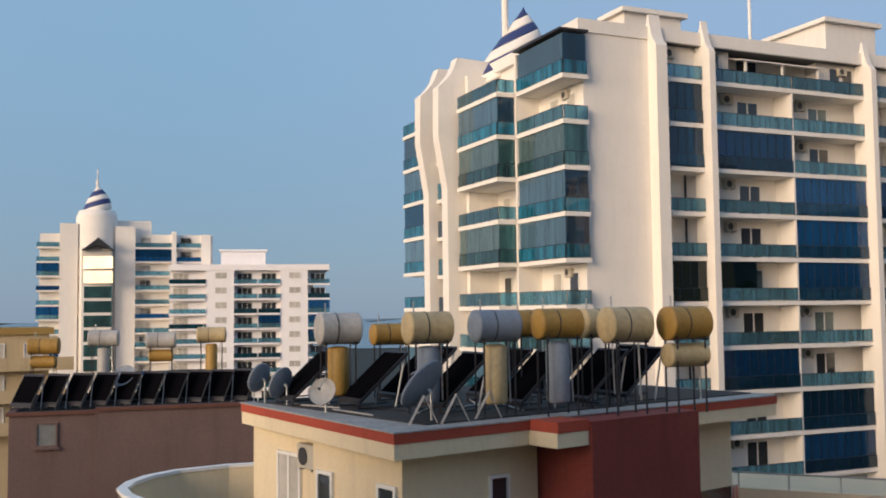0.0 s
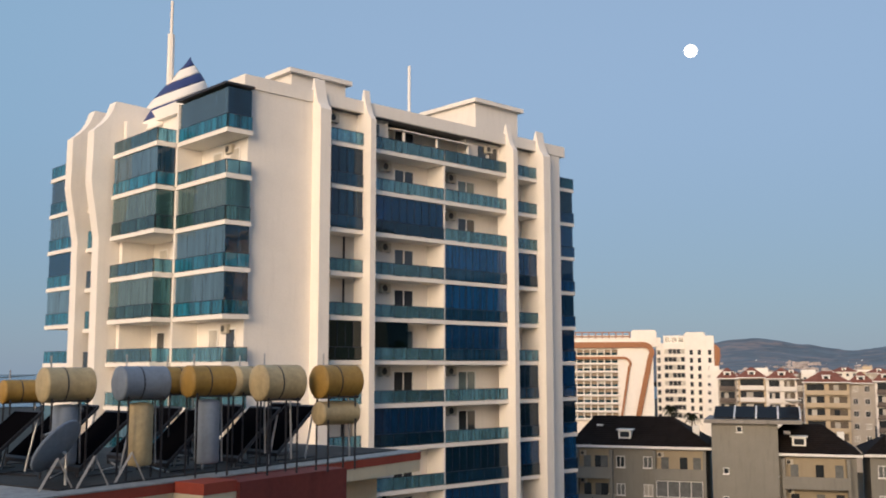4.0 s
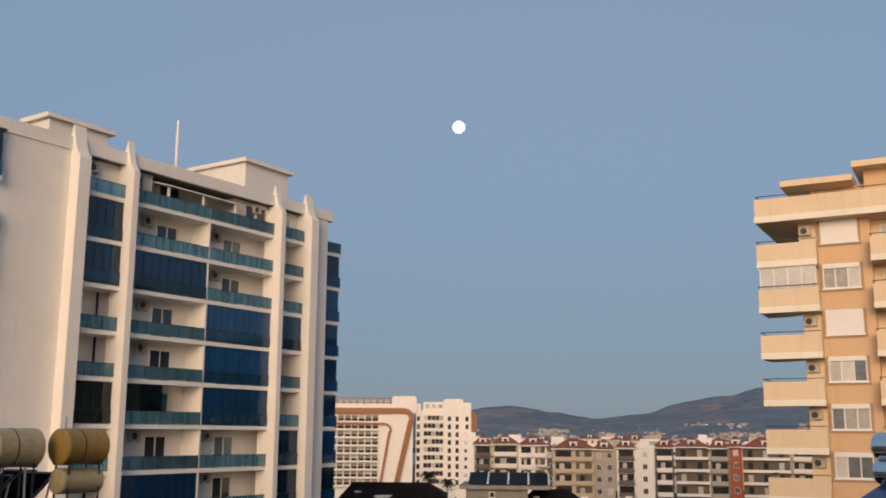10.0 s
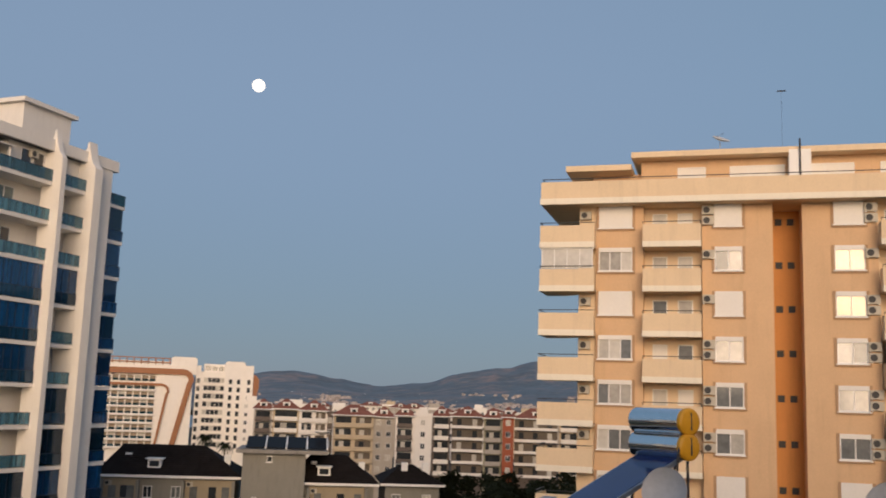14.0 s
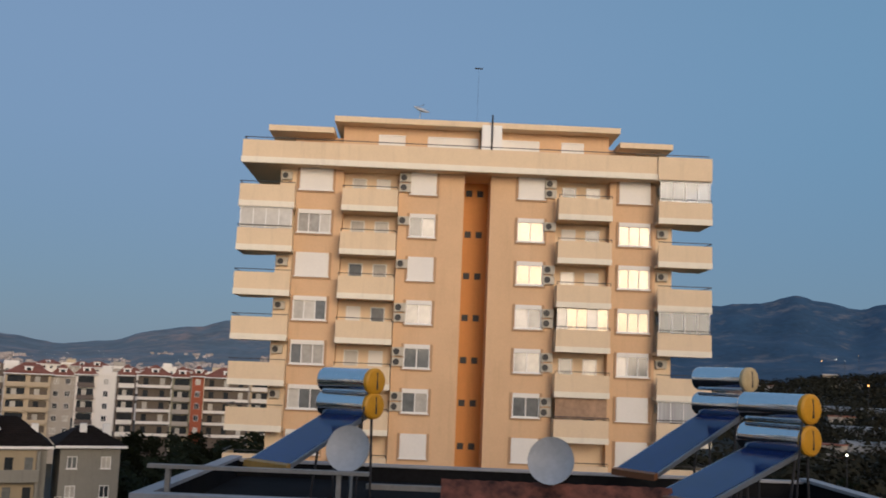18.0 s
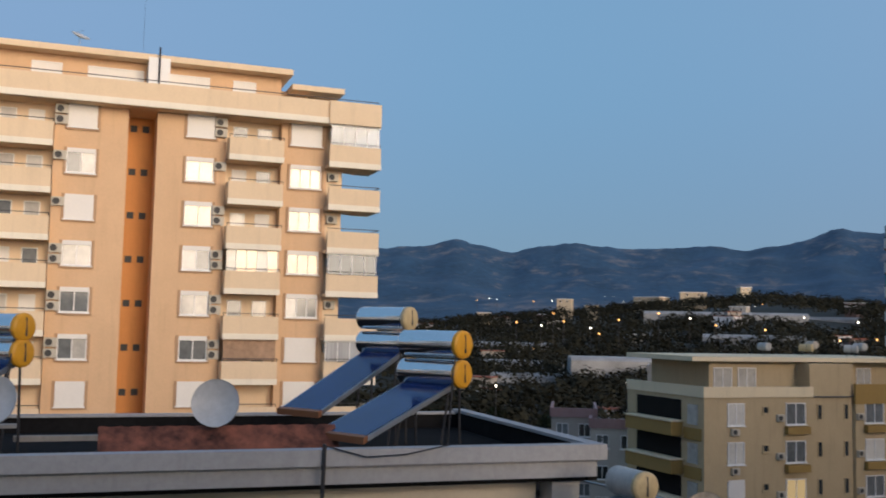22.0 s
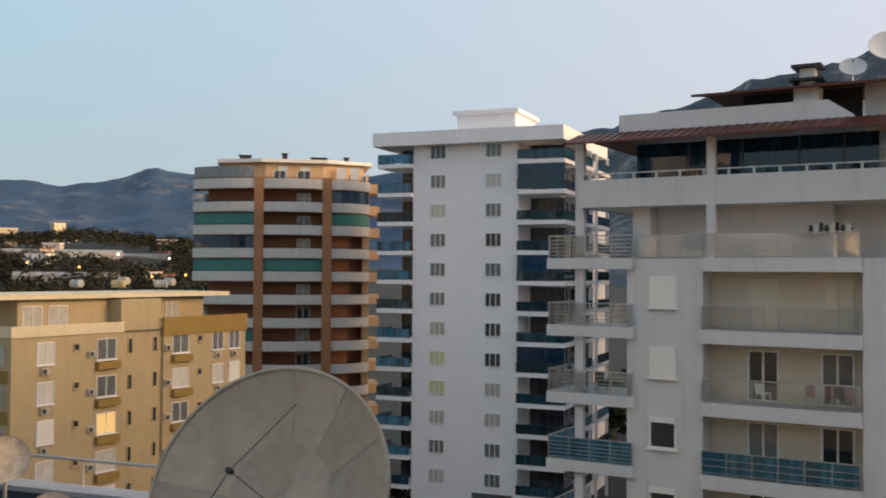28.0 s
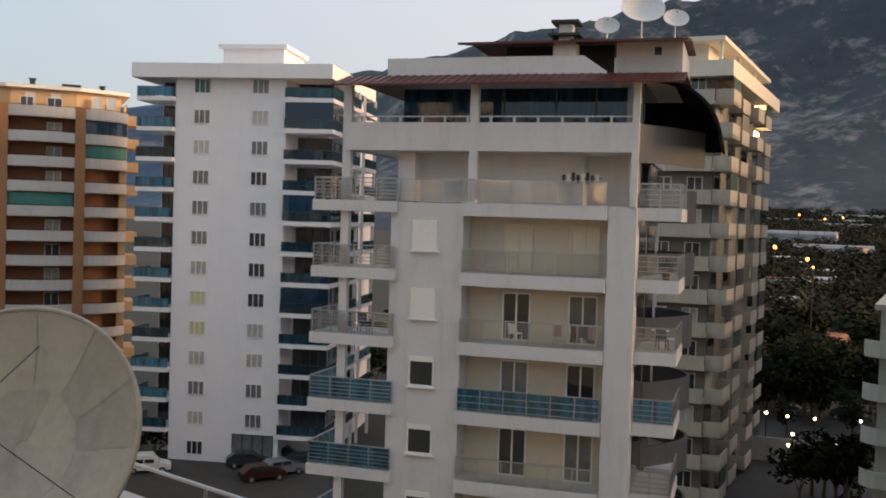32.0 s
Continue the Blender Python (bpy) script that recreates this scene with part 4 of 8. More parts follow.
part("roof_parapet", slab_y([(-16.0, 31.3), (-5.9, 31.3), (-6.0, 31.55), (-7.0, 32.24), (-16.0, 32.24)], 0.72, 0.95), PALE, GH)

# ---- the tall white block with two columns of windows ----
WB = building("white_apartment_block", 141.6, 94.3, "tall white apartment block with dark teal balconies")
block("body", WB, COOLWHITE, -41.3, -29.9, 0, 17, 0, 38.05)
block("rear_body", WB, COOLWHITE, -44.0, -26.4, 3.2, 17, 0, 38.05)
block("roof_slab", WB, COOLWHITE, -45.4, -25.0, -1.2, 18, 38.05, 39.45)
h = block("stair_house", WB, COOLWHITE, -37.6, -31.2, 3, 10, 39.45, 41.55)
block("roof_cap", h, COOLWHITE, -38.0, -30.8, 2.6, 10.4, 41.55, 41.95)
window(WB, -34.6, -30.4, 0.0, 0.3, 3.0, DULLPANE, 4, DARKFRAME, sill=False)
rnd = random.Random(9)
YELLOWBLIND = paint("pale_yellow_blind", (0.60, 0.56, 0.34), rough=0.5, var=0.06)
for k in range(13):
    z = 36.25 - 3.0 * k
    for x0 in (-39.36, -33.36):
        if z < 2.5 and x0 > -35:
            continue
        window(WB, x0, x0 + 1.72, 0.0, z + 0.4, z + 1.8, YELLOWBLIND if x0 < -35 and k in (7, 8) else rnd.choice((DULLPANE, CURTAIN, DULLPANE, DARKPANE)), 3, FRAME, sill=False)
    if z < 1:
        break
    for x0, x1 in ((-45.1, -41.32), (-29.88, -25.0)):
        s = block("balcony_slab", WB, COOLWHITE, x0, x1, -0.6, 3.2, z - 0.42, z)
        railing(s, x0, x1, -0.58, -0.54, z, RAILBLUE if x0 < -40 and k % 3 != 2 else DEEPTEAL, 1.0, DARKFRAME, 1.6)
        railing(s, x0 + 0.02 if x0 < -40 else x1 - 0.06, x0 + 0.06 if x0 < -40 else x1 - 0.02, -0.5, 3.2, z, DEEPTEAL, 1.0, DARKFRAME, 1.6)
        # wide dark glazing also stands for the shaded depth of the balcony
        window(s, x0 + (1.2 if x0 < -40 else 0.3), x0 + (3.7 if x0 < -40 else 3.9), 3.2, z + 0.02, z + 2.4, DARKPANE, 4, DARKFRAME, sill=False)
        if k in (1, 4, 7) and x0 > -35:
            block("glazing", s, NAVY, x0 + 0.03, x1 - 0.03, -0.5, -0.47, z + 0.95, z + 2.7)
    for y0, y1 in ((4.6, 9.4), (12.0, 17.4)):
        t = block("side_slab", WB, COOLWHITE, -26.4, -24.6, y0, y1, z - 0.4, z)
        block("side_door", t, DARKPANE, -26.45, -26.36, y0 + 0.4, y1 - 0.6, z + 0.05, z + 2.2)
        railing(t, -24.66, -24.62, y0, y1, z, RAILBLUE if k % 4 == 1 else DEEPTEAL, 1.0, DARKFRAME, 1.6)
for y in (4.6, 9.2, 12.0, 17.2):
    block("flank_post", WB, COOLWHITE, -25.0, -24.7, y, y + 0.25, 0, 38.05)
block("flank_wall", WB, COOLWHITE, -30, -26.4, 17, 24, 0, 38.0)

# ---- the yellow block ----
YB = building("yellow_apartment_block", 60.0, 65.24, "weathered yellow apartment block with ochre balcony bands")
parts("wall", Shape().box(48.0, 58.66, 0, 11, 0, 19.9).box(58.66, 63.2, 0.3, 11, 0, 22.6).box(63.2, 73.8, 0, 11, 0, 19.3), YELLOW, YB)
part("parapet", Shape().box(47.9, 58.66, -0.12, 0.1, 19.9, 20.75).box(47.9, 48.1, 0.1, 11, 19.9, 20.75), CREAM, YB, "pale cream parapet")
block("ochre_band", YB, OLIVE, 63.1, 73.9, -0.12, 0.1, 19.3, 20.95)
block("roof_deck", YB, FLATROOF, 48.1, 73.8, 0.1, 11, 19.85, 19.95)
part("penthouse", Shape().box(49.8, 58.7, 1.8, 10, 19.95, 22.7).box(63.3, 70.5, 2.4, 10, 19.95, 22.7), YELLOW, YB)
block("roof_slab", YB, CREAM, 47.6, 72.6, 1.0, 10.6, 22.72, 23.1)
for x0, x1 in ((50.2, 52.0), (52.6, 54.4), (65.6, 67.2)):
    window(YB, x0, x1, 1.8 if x0 < 60 else 2.4, 20.2, 22.2, CURTAIN, 2, sill=False)
# near-black colour that paints in the shade inside the balconies
BALCONYSHADE = paint("balcony_shade_black", (0.015, 0.014, 0.013), rough=0.9, spec=0.1)
rnd = random.Random(21)
for k in range(7):
    z = 17.7 - 3.04 * k
    if z < 0.3:
        break
    for x0, w in ((50.2, 1.6), (55.9, 2.0), (64.2, 2.0), (69.2, 1.5), (71.4, 1.5)):
        c = rnd.choice((SHUTTER, PALEPANE, CURTAIN, DULLPANE))
        if k == 2 and x0 == 55.9:
            c = glow("lit_window", (1.0, 0.72, 0.35), 0.32)
        window(YB, x0, x0 + w, 0, z, z + 1.75, c, 2, shutter=1.0 if c is SHUTTER else 0.0, mixed=True)
        if w > 1.9:
            part("window_apron", Shape().box(x0 - 0.1, x0 + w + 0.2, -0.45, 0.0, z - 0.75, z - 0.15), OLIVE, YB, "ochre planter band")
        air_conditioner(YB, x0 - 0.95 if w > 1.9 else x0 + 0.3, -0.0, z - 0.75 if w < 1.9 else z + 0.3, 0, 0.9)
    window(YB, 53.6, 54.2, 0, z + 0.9, z + 1.5, DARKPANE, 1, YELLOW, sill=True)
    window(YB, 67.3, 67.9, 0, z + 0.9, z + 1.5, DARKPANE, 1, YELLOW, sill=True)
    for x in (59.4, 62.2):
        window(YB, x, x + 0.5, 0.3, z + 0.3, z + 1.6, DARKPANE, 1, YELLOW, sill=False)
    # balconies on the shaded side
    s = block("balcony_band", YB, OLIVE, 46.9, 48.0, 2.8, 9.6, z - 1.0, z + 0.1)
    block("balcony_lip", s, CREAM, 46.8, 48.0, 2.75, 9.65, z + 0.1, z + 0.22)
    # flat black sheet in place of the balcony's shaded depth
    block("balcony_opening", YB, BALCONYSHADE, 47.93, 48.03, 3.0, 9.4, z + 0.24, z + 1.85)
    block("side_window", YB, CURTAIN, 47.93, 48.03, 0.8, 2.1, z, z + 1.6)
    block("side_band", YB, OLIVE, 47.9, 48.02, 0.3, 2.6, z - 1.2, z - 0.25)

# ---- the red-brown block with curved white balcony bands ----
RB = building("brown_apartment_block", 110.0, 119.0, "red-brown apartment block with white curved balcony bands")
FACES = [(-9.5, 3.5, -2.2, 0.0), (-1.2, 0.0, 5.8, 0.0), (6.8, 0.2, 11.6, 2.4)]
part("wall", Shape().prism([(-7.8, 4.6), (-2.2, 1.8), (6.5, 1.8), (10.8, 4.2), (10.8, 17), (-7.8, 17)], 0, 36), BROWN, RB)
COLUMN = paint("orange_brown_render", (0.40, 0.18, 0.088), streak=0.12, var=0.1)
for x in (-1.7, 6.3):
    part("column", Shape().box(x - 0.55, x + 0.55, -0.1, 2.0, 0, 36.2), COLUMN, RB, "orange-brown rendered column")
# orange on this flank paints in the low sun that strikes it
part("flank_wall", Shape().box(10.8, 11.6, 3.0, 16, 0, 36.0), ORANGE, RB)
for k in range(13):
    z = 34.9 - 2.74 * k
    fb = block("flank_balcony", RB, ORANGE, 11.6, 13.0, 4.0, 9.0, z - 0.1, z + 1.05)
    block("flank_door", fb, DARKPANE, 11.61, 11.66, 4.6, 8.2, z + 1.06, z + 2.4)
BANDGREY = paint("greyed_white_band", (0.58, 0.54, 0.50), streak=0.15, var=0.08)
SAIL = paint("teal_fabric_screen", (0.03, 0.20, 0.17), var=0.2, rough=0.6)


def bowed(x0, y0, x1, y1, bow, thick, n=8):
    front = []
    for i in range(n + 1):
        t = i / n
        front.append((x0 + (x1 - x0) * t, y0 + (y1 - y0) * t - bow * 4 * t * (1 - t)))
    return front, [(x, y + thick) for x, y in front[::-1]]


for k in range(13):
    z = 34.9 - 2.74 * k
    if z < 0.2:
        break
    for j, (x0, y0, x1, y1) in enumerate(FACES):
        f, b = bowed(x0, y0, x1, y1, 0.8, 0.15)
        p = part("balcony_band", Shape().prism(f + b, z - 0.1, z + 1.1), BANDGREY, RB)
        part("balcony_floor", Shape().prism(f + [(x1, y1 + 2.4), (x0, y0 + 2.4)], z - 0.12, z), BROWN, p)
        part("handrail", Shape().prism([(x, y + 0.03) for x, y in f] + [(x, y - 0.05) for x, y in b], z + 1.2, z + 1.25), BLACKSTEEL, p)
        if (j, k) in ((0, 2), (0, 3), (0, 4), (1, 4), (2, 2), (2, 1), (0, 7)):
            f2, b2 = bowed(x0 + 0.1, y0 + 0.25, x1 - 0.1, y1 + 0.25, 0.75, 0.05)
            part("screen", Shape().prism(f2 + b2, z + 1.1, z + 2.55), SAIL if (j, k) not in ((0, 3), (2, 1)) else NAVY, p, "drawn balcony screen")
        elif (j, k) == (0, 0):
            f2, b2 = bowed(x0 + 0.1, y0 + 0.25, x1 - 0.1, y1 + 0.25, 0.75, 0.05)
            part("screen", Shape().prism(f2 + b2, z + 1.1, z + 2.6), DULLPANE, p, "glazed-in balcony")
        else:
            window(RB, x0 + 1.2, x0 + 2.6, max(y0, y1) + 1.9, z + 0.05, z + 2.3, DARKPANE if (j + k) % 3 else CURTAIN, 2, sill=False)
            if j == 1:
                window(RB, x0 + 4.0, x0 + 5.6, 1.8, z + 0.05, z + 2.3, CURTAIN if k % 2 else DARKPANE, 2, sill=False)
for x, y, w, h in ((-4.2, 6, 1.4, 0.7), (1.0, 5, 0.6, 0.9), (4.6, 6, 1.9, 0.6), (8.8, 7, 0.5, 0.8)):
    part("roof_vent", Shape().box(x, x + w, y, y + 1.2, 38.6, 38.6 + h).box(x - 0.1, x + w + 0.1, y - 0.1, y + 1.3, 38.6 + h, 38.72 + h), BLACKSTEEL, RB, "dark roof vent")
part("penthouse", Shape().prism([(-6, 5), (-1, 3), (6, 3), (11, 5), (11, 15), (-6, 15)], 36, 38.2), ORANGE, RB)
part("roof_slab", Shape().prism([(-6.8, 4.4), (-1.5, 2.2), (6.4, 2.2), (12, 4.4), (12, 16), (-6.8, 16)], 38.2, 38.6), WHITE, RB)
for x in (0.5, 3.2, 7.6, 9.2):
    window(RB, x, x + 1.1, 2.98, 36.3, 37.8, SHUTTER, 2, sill=False)

# ---- the long cream block behind the grey house ----
FB = building("cream_apartment_block", 159.0, 89.5, "long cream apartment block with stacked corner balconies")
# one cream render in two tones: shade-darkened below, light-brightened on the top terrace
DIMCREAM = paint("shade_toned_cream", (0.46, 0.405, 0.33), streak=0.2, var=0.15)
LITCREAM = paint("lit_toned_cream", (0.70, 0.64, 0.54), streak=0.15, var=0.08)
# wall colour darkened to carry the shade behind the balconies
DIMWALL = paint("shade_toned_taupe", (0.19, 0.17, 0.14), streak=0.15, var=0.1)
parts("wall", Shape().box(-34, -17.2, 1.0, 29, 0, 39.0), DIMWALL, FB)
block("terrace_slab", FB, LITCREAM, -34.5, -15.6, -0.6, 29.6, 38.2, 39.6)
block("penthouse", FB, LITCREAM, -33, -18.4, 2.5, 27, 39.6, 41.5)
block("roof_slab", FB, LITCREAM, -34, -16.6, 0.5, 29, 41.5, 41.9)
parts("terrace_post", Shape().box(-17.2, -16.9, 1.0, 1.3, 39.6, 41.5).box(-17.2, -16.9, 10, 10.3, 39.6, 41.5).box(-17.2, -16.9, 20, 20.3, 39.6, 41.5), LITCREAM, FB)
TEALSHADE = paint("dark_green_awning", (0.02, 0.06, 0.05), var=0.2)
LIT = glow("warm_lit_window", (1.0, 0.86, 0.6), 3.0)
for k in range(13):
    z = 36.1 - 2.95 * k
    if z < 0.3:
        break
    for j, (y0, y1, out) in enumerate(((0.2, 4.0, 1.6), (7.0, 11.2, 1.3), (14.5, 18.5, 1.6), (22, 26, 1.3))):
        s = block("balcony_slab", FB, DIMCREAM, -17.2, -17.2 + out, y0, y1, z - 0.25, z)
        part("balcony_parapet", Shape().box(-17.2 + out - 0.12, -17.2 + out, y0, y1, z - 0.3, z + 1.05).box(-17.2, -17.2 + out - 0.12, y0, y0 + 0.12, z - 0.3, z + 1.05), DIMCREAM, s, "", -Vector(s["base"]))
        block("balcony_door", s, LIT if (j, k) in ((3, 0), (3, 1)) else CURTAIN if (j + k) % 4 == 1 else DARKPANE, -17.22, -17.16, y0 + 0.3, y1 - 0.3, z + 0.05, z + 2.4)
        if (j * 5 + k * 3) % 7 < 3:
            block("balcony_awning", s, (TEALSHADE, BLACKSTEEL, DIMWALL)[(j + k) % 3], -17.2 + out - 0.1, -17.2 + out - 0.04, y0 + 0.2, y1 - 0.2, z + 1.05, z + 2.5)
    s = block("front_balcony_slab", FB, GREYCREAM, -23.4, -17.2, -0.2, 1.0, z - 0.25, z)
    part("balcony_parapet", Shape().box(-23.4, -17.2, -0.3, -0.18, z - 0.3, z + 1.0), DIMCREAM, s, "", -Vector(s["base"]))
    for x in (-22.4, -19.6):
        window(s, x, x + 1.4, 1.0, z + 0.05, z + 2.2, DARKPANE if (k + int(x)) % 3 else CURTAIN, 2, sill=False)

# ---- the far white blocks by the sea ----
F1 = building("seaside_block", -11.0, 204.0, "white ten-storey block with teal balconies near the sea")
parts("wall", Shape().box(-15.5, -8.4, 1.6, 16, 0, 35).box(-8.4, -2.9, 0, 16, 0, 35).box(-2.9, 6.3, 1.6, 16, 0, 35).box(6.3, 11.8, 0, 16, 0, 35).box(11.8, 13.0, 1.6, 16, 0, 35), COOLWHITE, F1)
block("roof_band", F1, COOLWHITE, -15.6, 16.2, -0.1, 16, 33.9, 35.1)
h = block("stair_house", F1, COOLWHITE, -5.6, 3.4, 5, 12, 35.1, 38.0)
block("roof_cap", h, COOLWHITE, -6.0, 3.8, 4.6, 12.4, 38.0, 38.4)
for k in range(10):
    z = 31.2 - 2.97 * k
    for x0, x1 in ((-15.5, -8.4), (-2.9, 1.7), (1.9, 6.3), (11.8, 16.2)):
        s = block("balcony_slab", F1, COOLWHITE, x0, x1, -0.2, 1.6, z - 0.35, z)
        railing(s, x0, x1, -0.18, -0.12, z, TEAL if (k + int(x0)) % 3 else DEEPTEAL, 0.95, DARKFRAME, 2.3)
        window(s, x0 + 0.6, x0 + 3.6, 1.6, z + 0.05, z + 2.2, DARKPANE if (k * 3 + int(x0)) % 3 else CURTAIN, 3, sill=False)
        if (k, x0) in ((3, 1.9), (2, 11.8), (3, 11.8), (4, 11.8)):
            block("glazing", s, BLUE, x0, x1, -0.1, -0.06, z + 0.9, z + 2.6)
    for x in (-6.6, 8.0):
        window(F1, x, x + 2.3, 0, z + 1.0, z + 2.3, CURTAIN, 2, sill=False)

F2 = building("seaside_tower", -18.0, 215.0, "white tower block with a striped round spire", "apartment building")
parts("wall", Shape().box(-15.4, -11.5, 2.5, 18, 0, 42).box(-11.5, -8, 0.8, 18, 0, 44).box(-0.8, 3.2, 0.5, 18, 0, 43.5).box(3.2, 19, 2.0, 18, 0, 42).box(10.5, 11.4, 0, 2, 0, 42.5).box(16.5, 18.4, 0.3, 2, 0, 42), WHITE, F2)
part("round_tower", Shape().lathe([(4.1, 0), (4.1, 45.5), (3.6, 46.8)], 28), WHITE, F2, "", (-4.4, 3.4, 0), True)
block("tower_glazing_frame", F2, WHITE, -7.2, -1.6, -1.1, 0.4, 14, 39)
for k in range(8):
    z = 34.6 - 2.95 * k
    if k < 2:
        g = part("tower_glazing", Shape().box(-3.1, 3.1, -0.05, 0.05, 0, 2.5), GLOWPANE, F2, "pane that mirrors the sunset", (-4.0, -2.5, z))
        g.rotation_euler[2] = radians(-24)
    else:
        block("tower_glazing", F2, GREEN, -6.7, -1.3, -1.16, -1.1, z, z + 2.35)
gb = slab_y([(-7.1, 38.3), (-4.0, 39.3), (-0.9, 38.3), (-4.0, 40.9)], -3.2, 0.2)
part("tower_canopy", gb, BLACKSTEEL, F2, "dark pointed canopy")
spire(F2, -4.4, 3.4, 46.6, 2.9, 5.6, 5, 3.4, 0.3, 0.0, 0.9)
for k in range(12):
    z = 39.2 - 2.95 * k
    for x0, x1, y in ((3.2, 10.5, 0.6), (11.4, 16.5, 0.6), (-15.9, -11.5, 1.2)):
        s = block("balcony_slab", F2, WHITE, x0, x1, y, y + 2, z - 0.35, z)
        railing(s, x0, x1, y + 0.02, y + 0.08, z, BLUE if (k + int(x0)) % 4 == 0 else TEAL, 0.95, DARKFRAME, 2.3)
        if (k == 1 and x0 == 3.2) or (k % 3 == 2 and x0 < 0):
            block("glazing", s, BLUE, x0, x1, y + 0.1, y + 0.14, z + 0.9, z + 2.6)
        else:
            window(s, x0 + 0.9, x0 + 3.2, y + 1.42, z + 0.05, z + 2.2, DARKPANE if k % 2 else CURTAIN, 2, sill=False)
block("roof_cap", F2, WHITE, -1.0, 6.5, 4, 10, 42, 45)

# ---- the hotel with the bronze ribbon ----
BRONZE = paint("bronze_cladding", (0.24, 0.10, 0.045), rough=0.5, metal=0.2, var=0.1)
# loggia backs darkened in colour to hold the shade of the recess
LOGGIASHADE = paint("loggia_wall_shade", (0.30, 0.24, 0.18), var=0.3, coarse=0.6, rand=0.4)
HO = building("hotel", 31.0, 390.0, "white hotel with a bronze ribbon across its front", "hotel")
parts("wall", Shape().box(-40, -10.2, 1.8, 20, 0, 36.4).box(-10.2, 3.0, 0.6, 20, 0, 36.4).box(4.2, 6.0, 2.0, 20, 0, 36.6).box(6.0, 20.5, 3, 20, 0, 34.4), WHITE, HO)


def rounded_front(x0, x1, z0, z1, r):
    """An upright slab outline in x and z with rounded top corners."""
    pts = [(x0, z0), (x1, z0)]
    pts += [(x1 - r + r * math.cos(a), z1 - r + r * math.sin(a)) for a in (0, 0.4, 0.8, 1.2, math.pi / 2)]
    pts += [(x0 + r + r * math.cos(a), z1 - r + r * math.sin(a)) for a in (math.pi / 2, 1.95, 2.35, 2.75, math.pi)]
    return pts


part("stair_tower", slab_y(rounded_front(-5.2, 4.4, 33, 39.5, 1.1), 1.0, 12), WHITE, HO, "white rounded roof tower")
part("stair_tower", slab_y(rounded_front(14.9, 22.6, 0, 38.6, 1.1), 2.2, 12), WHITE, HO, "white rounded roof tower")
block("stair_tower", HO, WHITE, 22.6, 25.6, 1.6, 12, 0, 37.2)
plant_room = block("plant_room", HO, WHITE, 7.0, 14.9, 5, 14, 34.4, 37.4)
for x in (7.8, 10.2, 12.6):
    block("vent", plant_room, DARKPANE, x, x + 1.8, 4.9, 5.1, 35.0, 36.6)


def ribbon(xl, zt, thick, xr, xb, wide, drop, bend):
    """A band that runs along the front, turns at a rounded corner and leans back down to the ground."""
    mid = [(xl, zt - thick / 2), (xr - bend, zt - thick / 2)]
    mid += [(xr - bend + bend * math.sin(a), zt - thick / 2 - bend + bend * math.cos(a)) for a in (0.35, 0.7, 1.05, 1.4, 1.65)]
    mid += [(xr - 0.5, zt - thick - bend * 1.1), (xb, drop)]
    left, right = [], []
    for i, p in enumerate(mid):
        q, w = mid[max(0, i - 1)], mid[min(len(mid) - 1, i + 1)]
        dx, dz = w[0] - q[0], w[1] - q[1]
        n = math.hypot(dx, dz)
        half = thick / 2 + (wide - thick) / 2 * min(1.0, max(0, i - 1) / 5)
        left.append((p[0] - dz / n * half, p[1] + dx / n * half))
        right.append((p[0] + dz / n * half, p[1] - dx / n * half))
    s, k = Shape(), len(mid)
    for y in (-0.3, 0.9):
        s.v += [(x, y, z) for x, z in left] + [(x, y, z) for x, z in right]
    for i in range(k - 1):
        s.f += [(i, i + k, i + k + 1, i + 1), (2 * k + i, 2 * k + i + 1, 3 * k + i + 1, 3 * k + i)]
        s.f += [(i, i + 1, 2 * k + i + 1, 2 * k + i), (k + i, 3 * k + i, 3 * k + i + 1, k + i + 1)]
    return part("ribbon", s, BRONZE, HO, "bronze-clad ribbon")


ribbon(-40, 34.9, 2.2, 2.5, -3.2, 2.0, 6, 3.0)
ribbon(-40, 29.3, 0.9, -5.6, -9.3, 0.9, 6, 2.6)
part("ribbon_end", slab_y([(25.7, 21), (26.6, 23), (27.9, 29), (27.8, 32.2), (26.6, 33.6), (25.7, 34)], 1.4, 14), BRONZE, HO, "bronze end fin")
for k in range(9):
    z = 29.9 - 3.02 * k
    if k:
        block("floor_band", HO, WHITE, -40, -10.2, -0.1, 1.8, z - 0.55, z + 0.15)
    block("floor_band", HO, WHITE, 6.0, 14.9, 2.5, 3, z - 0.25, z + 0.45)
    for i in range(11):
        x = -39.2 + i * 2.66
        w = block("loggia_opening", HO, CURTAIN if (i * 7 + k * 3) % 4 == 0 else LOGGIASHADE, x, x + 2.1, 1.7, 1.82, z + 0.15, z + 2.2)
        block("loggia_rail", w, DEEPTEAL, x, x + 2.1, 1.2, 1.24, z + 0.15, z + 0.95)
        block("loggia_fin", HO, WHITE, x + 2.2, x + 2.55, 0.4, 1.8, z + 0.15, z + 2.45)
    for i in range(5):
        x = 7.2 + i * 1.55
        block("hotel_window", HO, DARKPANE if (i * 5 + k) % 4 else CURTAIN, x, x + 1.42, 2.9, 3.05, z + 0.5, z + 2.25)
    for x, y in ((4.5, 2.0), (16.6, 2.2), (19.6, 2.2), (23.4, 1.6)):
        block("corner_balcony", HO, DARKPANE, x, x + 1.2, y - 0.12, y + 0.03, z + 0.1, z + 1.9)
block("roof_terrace", HO, WHITE, -40, -6, 4, 16, 36.4, 37.6)
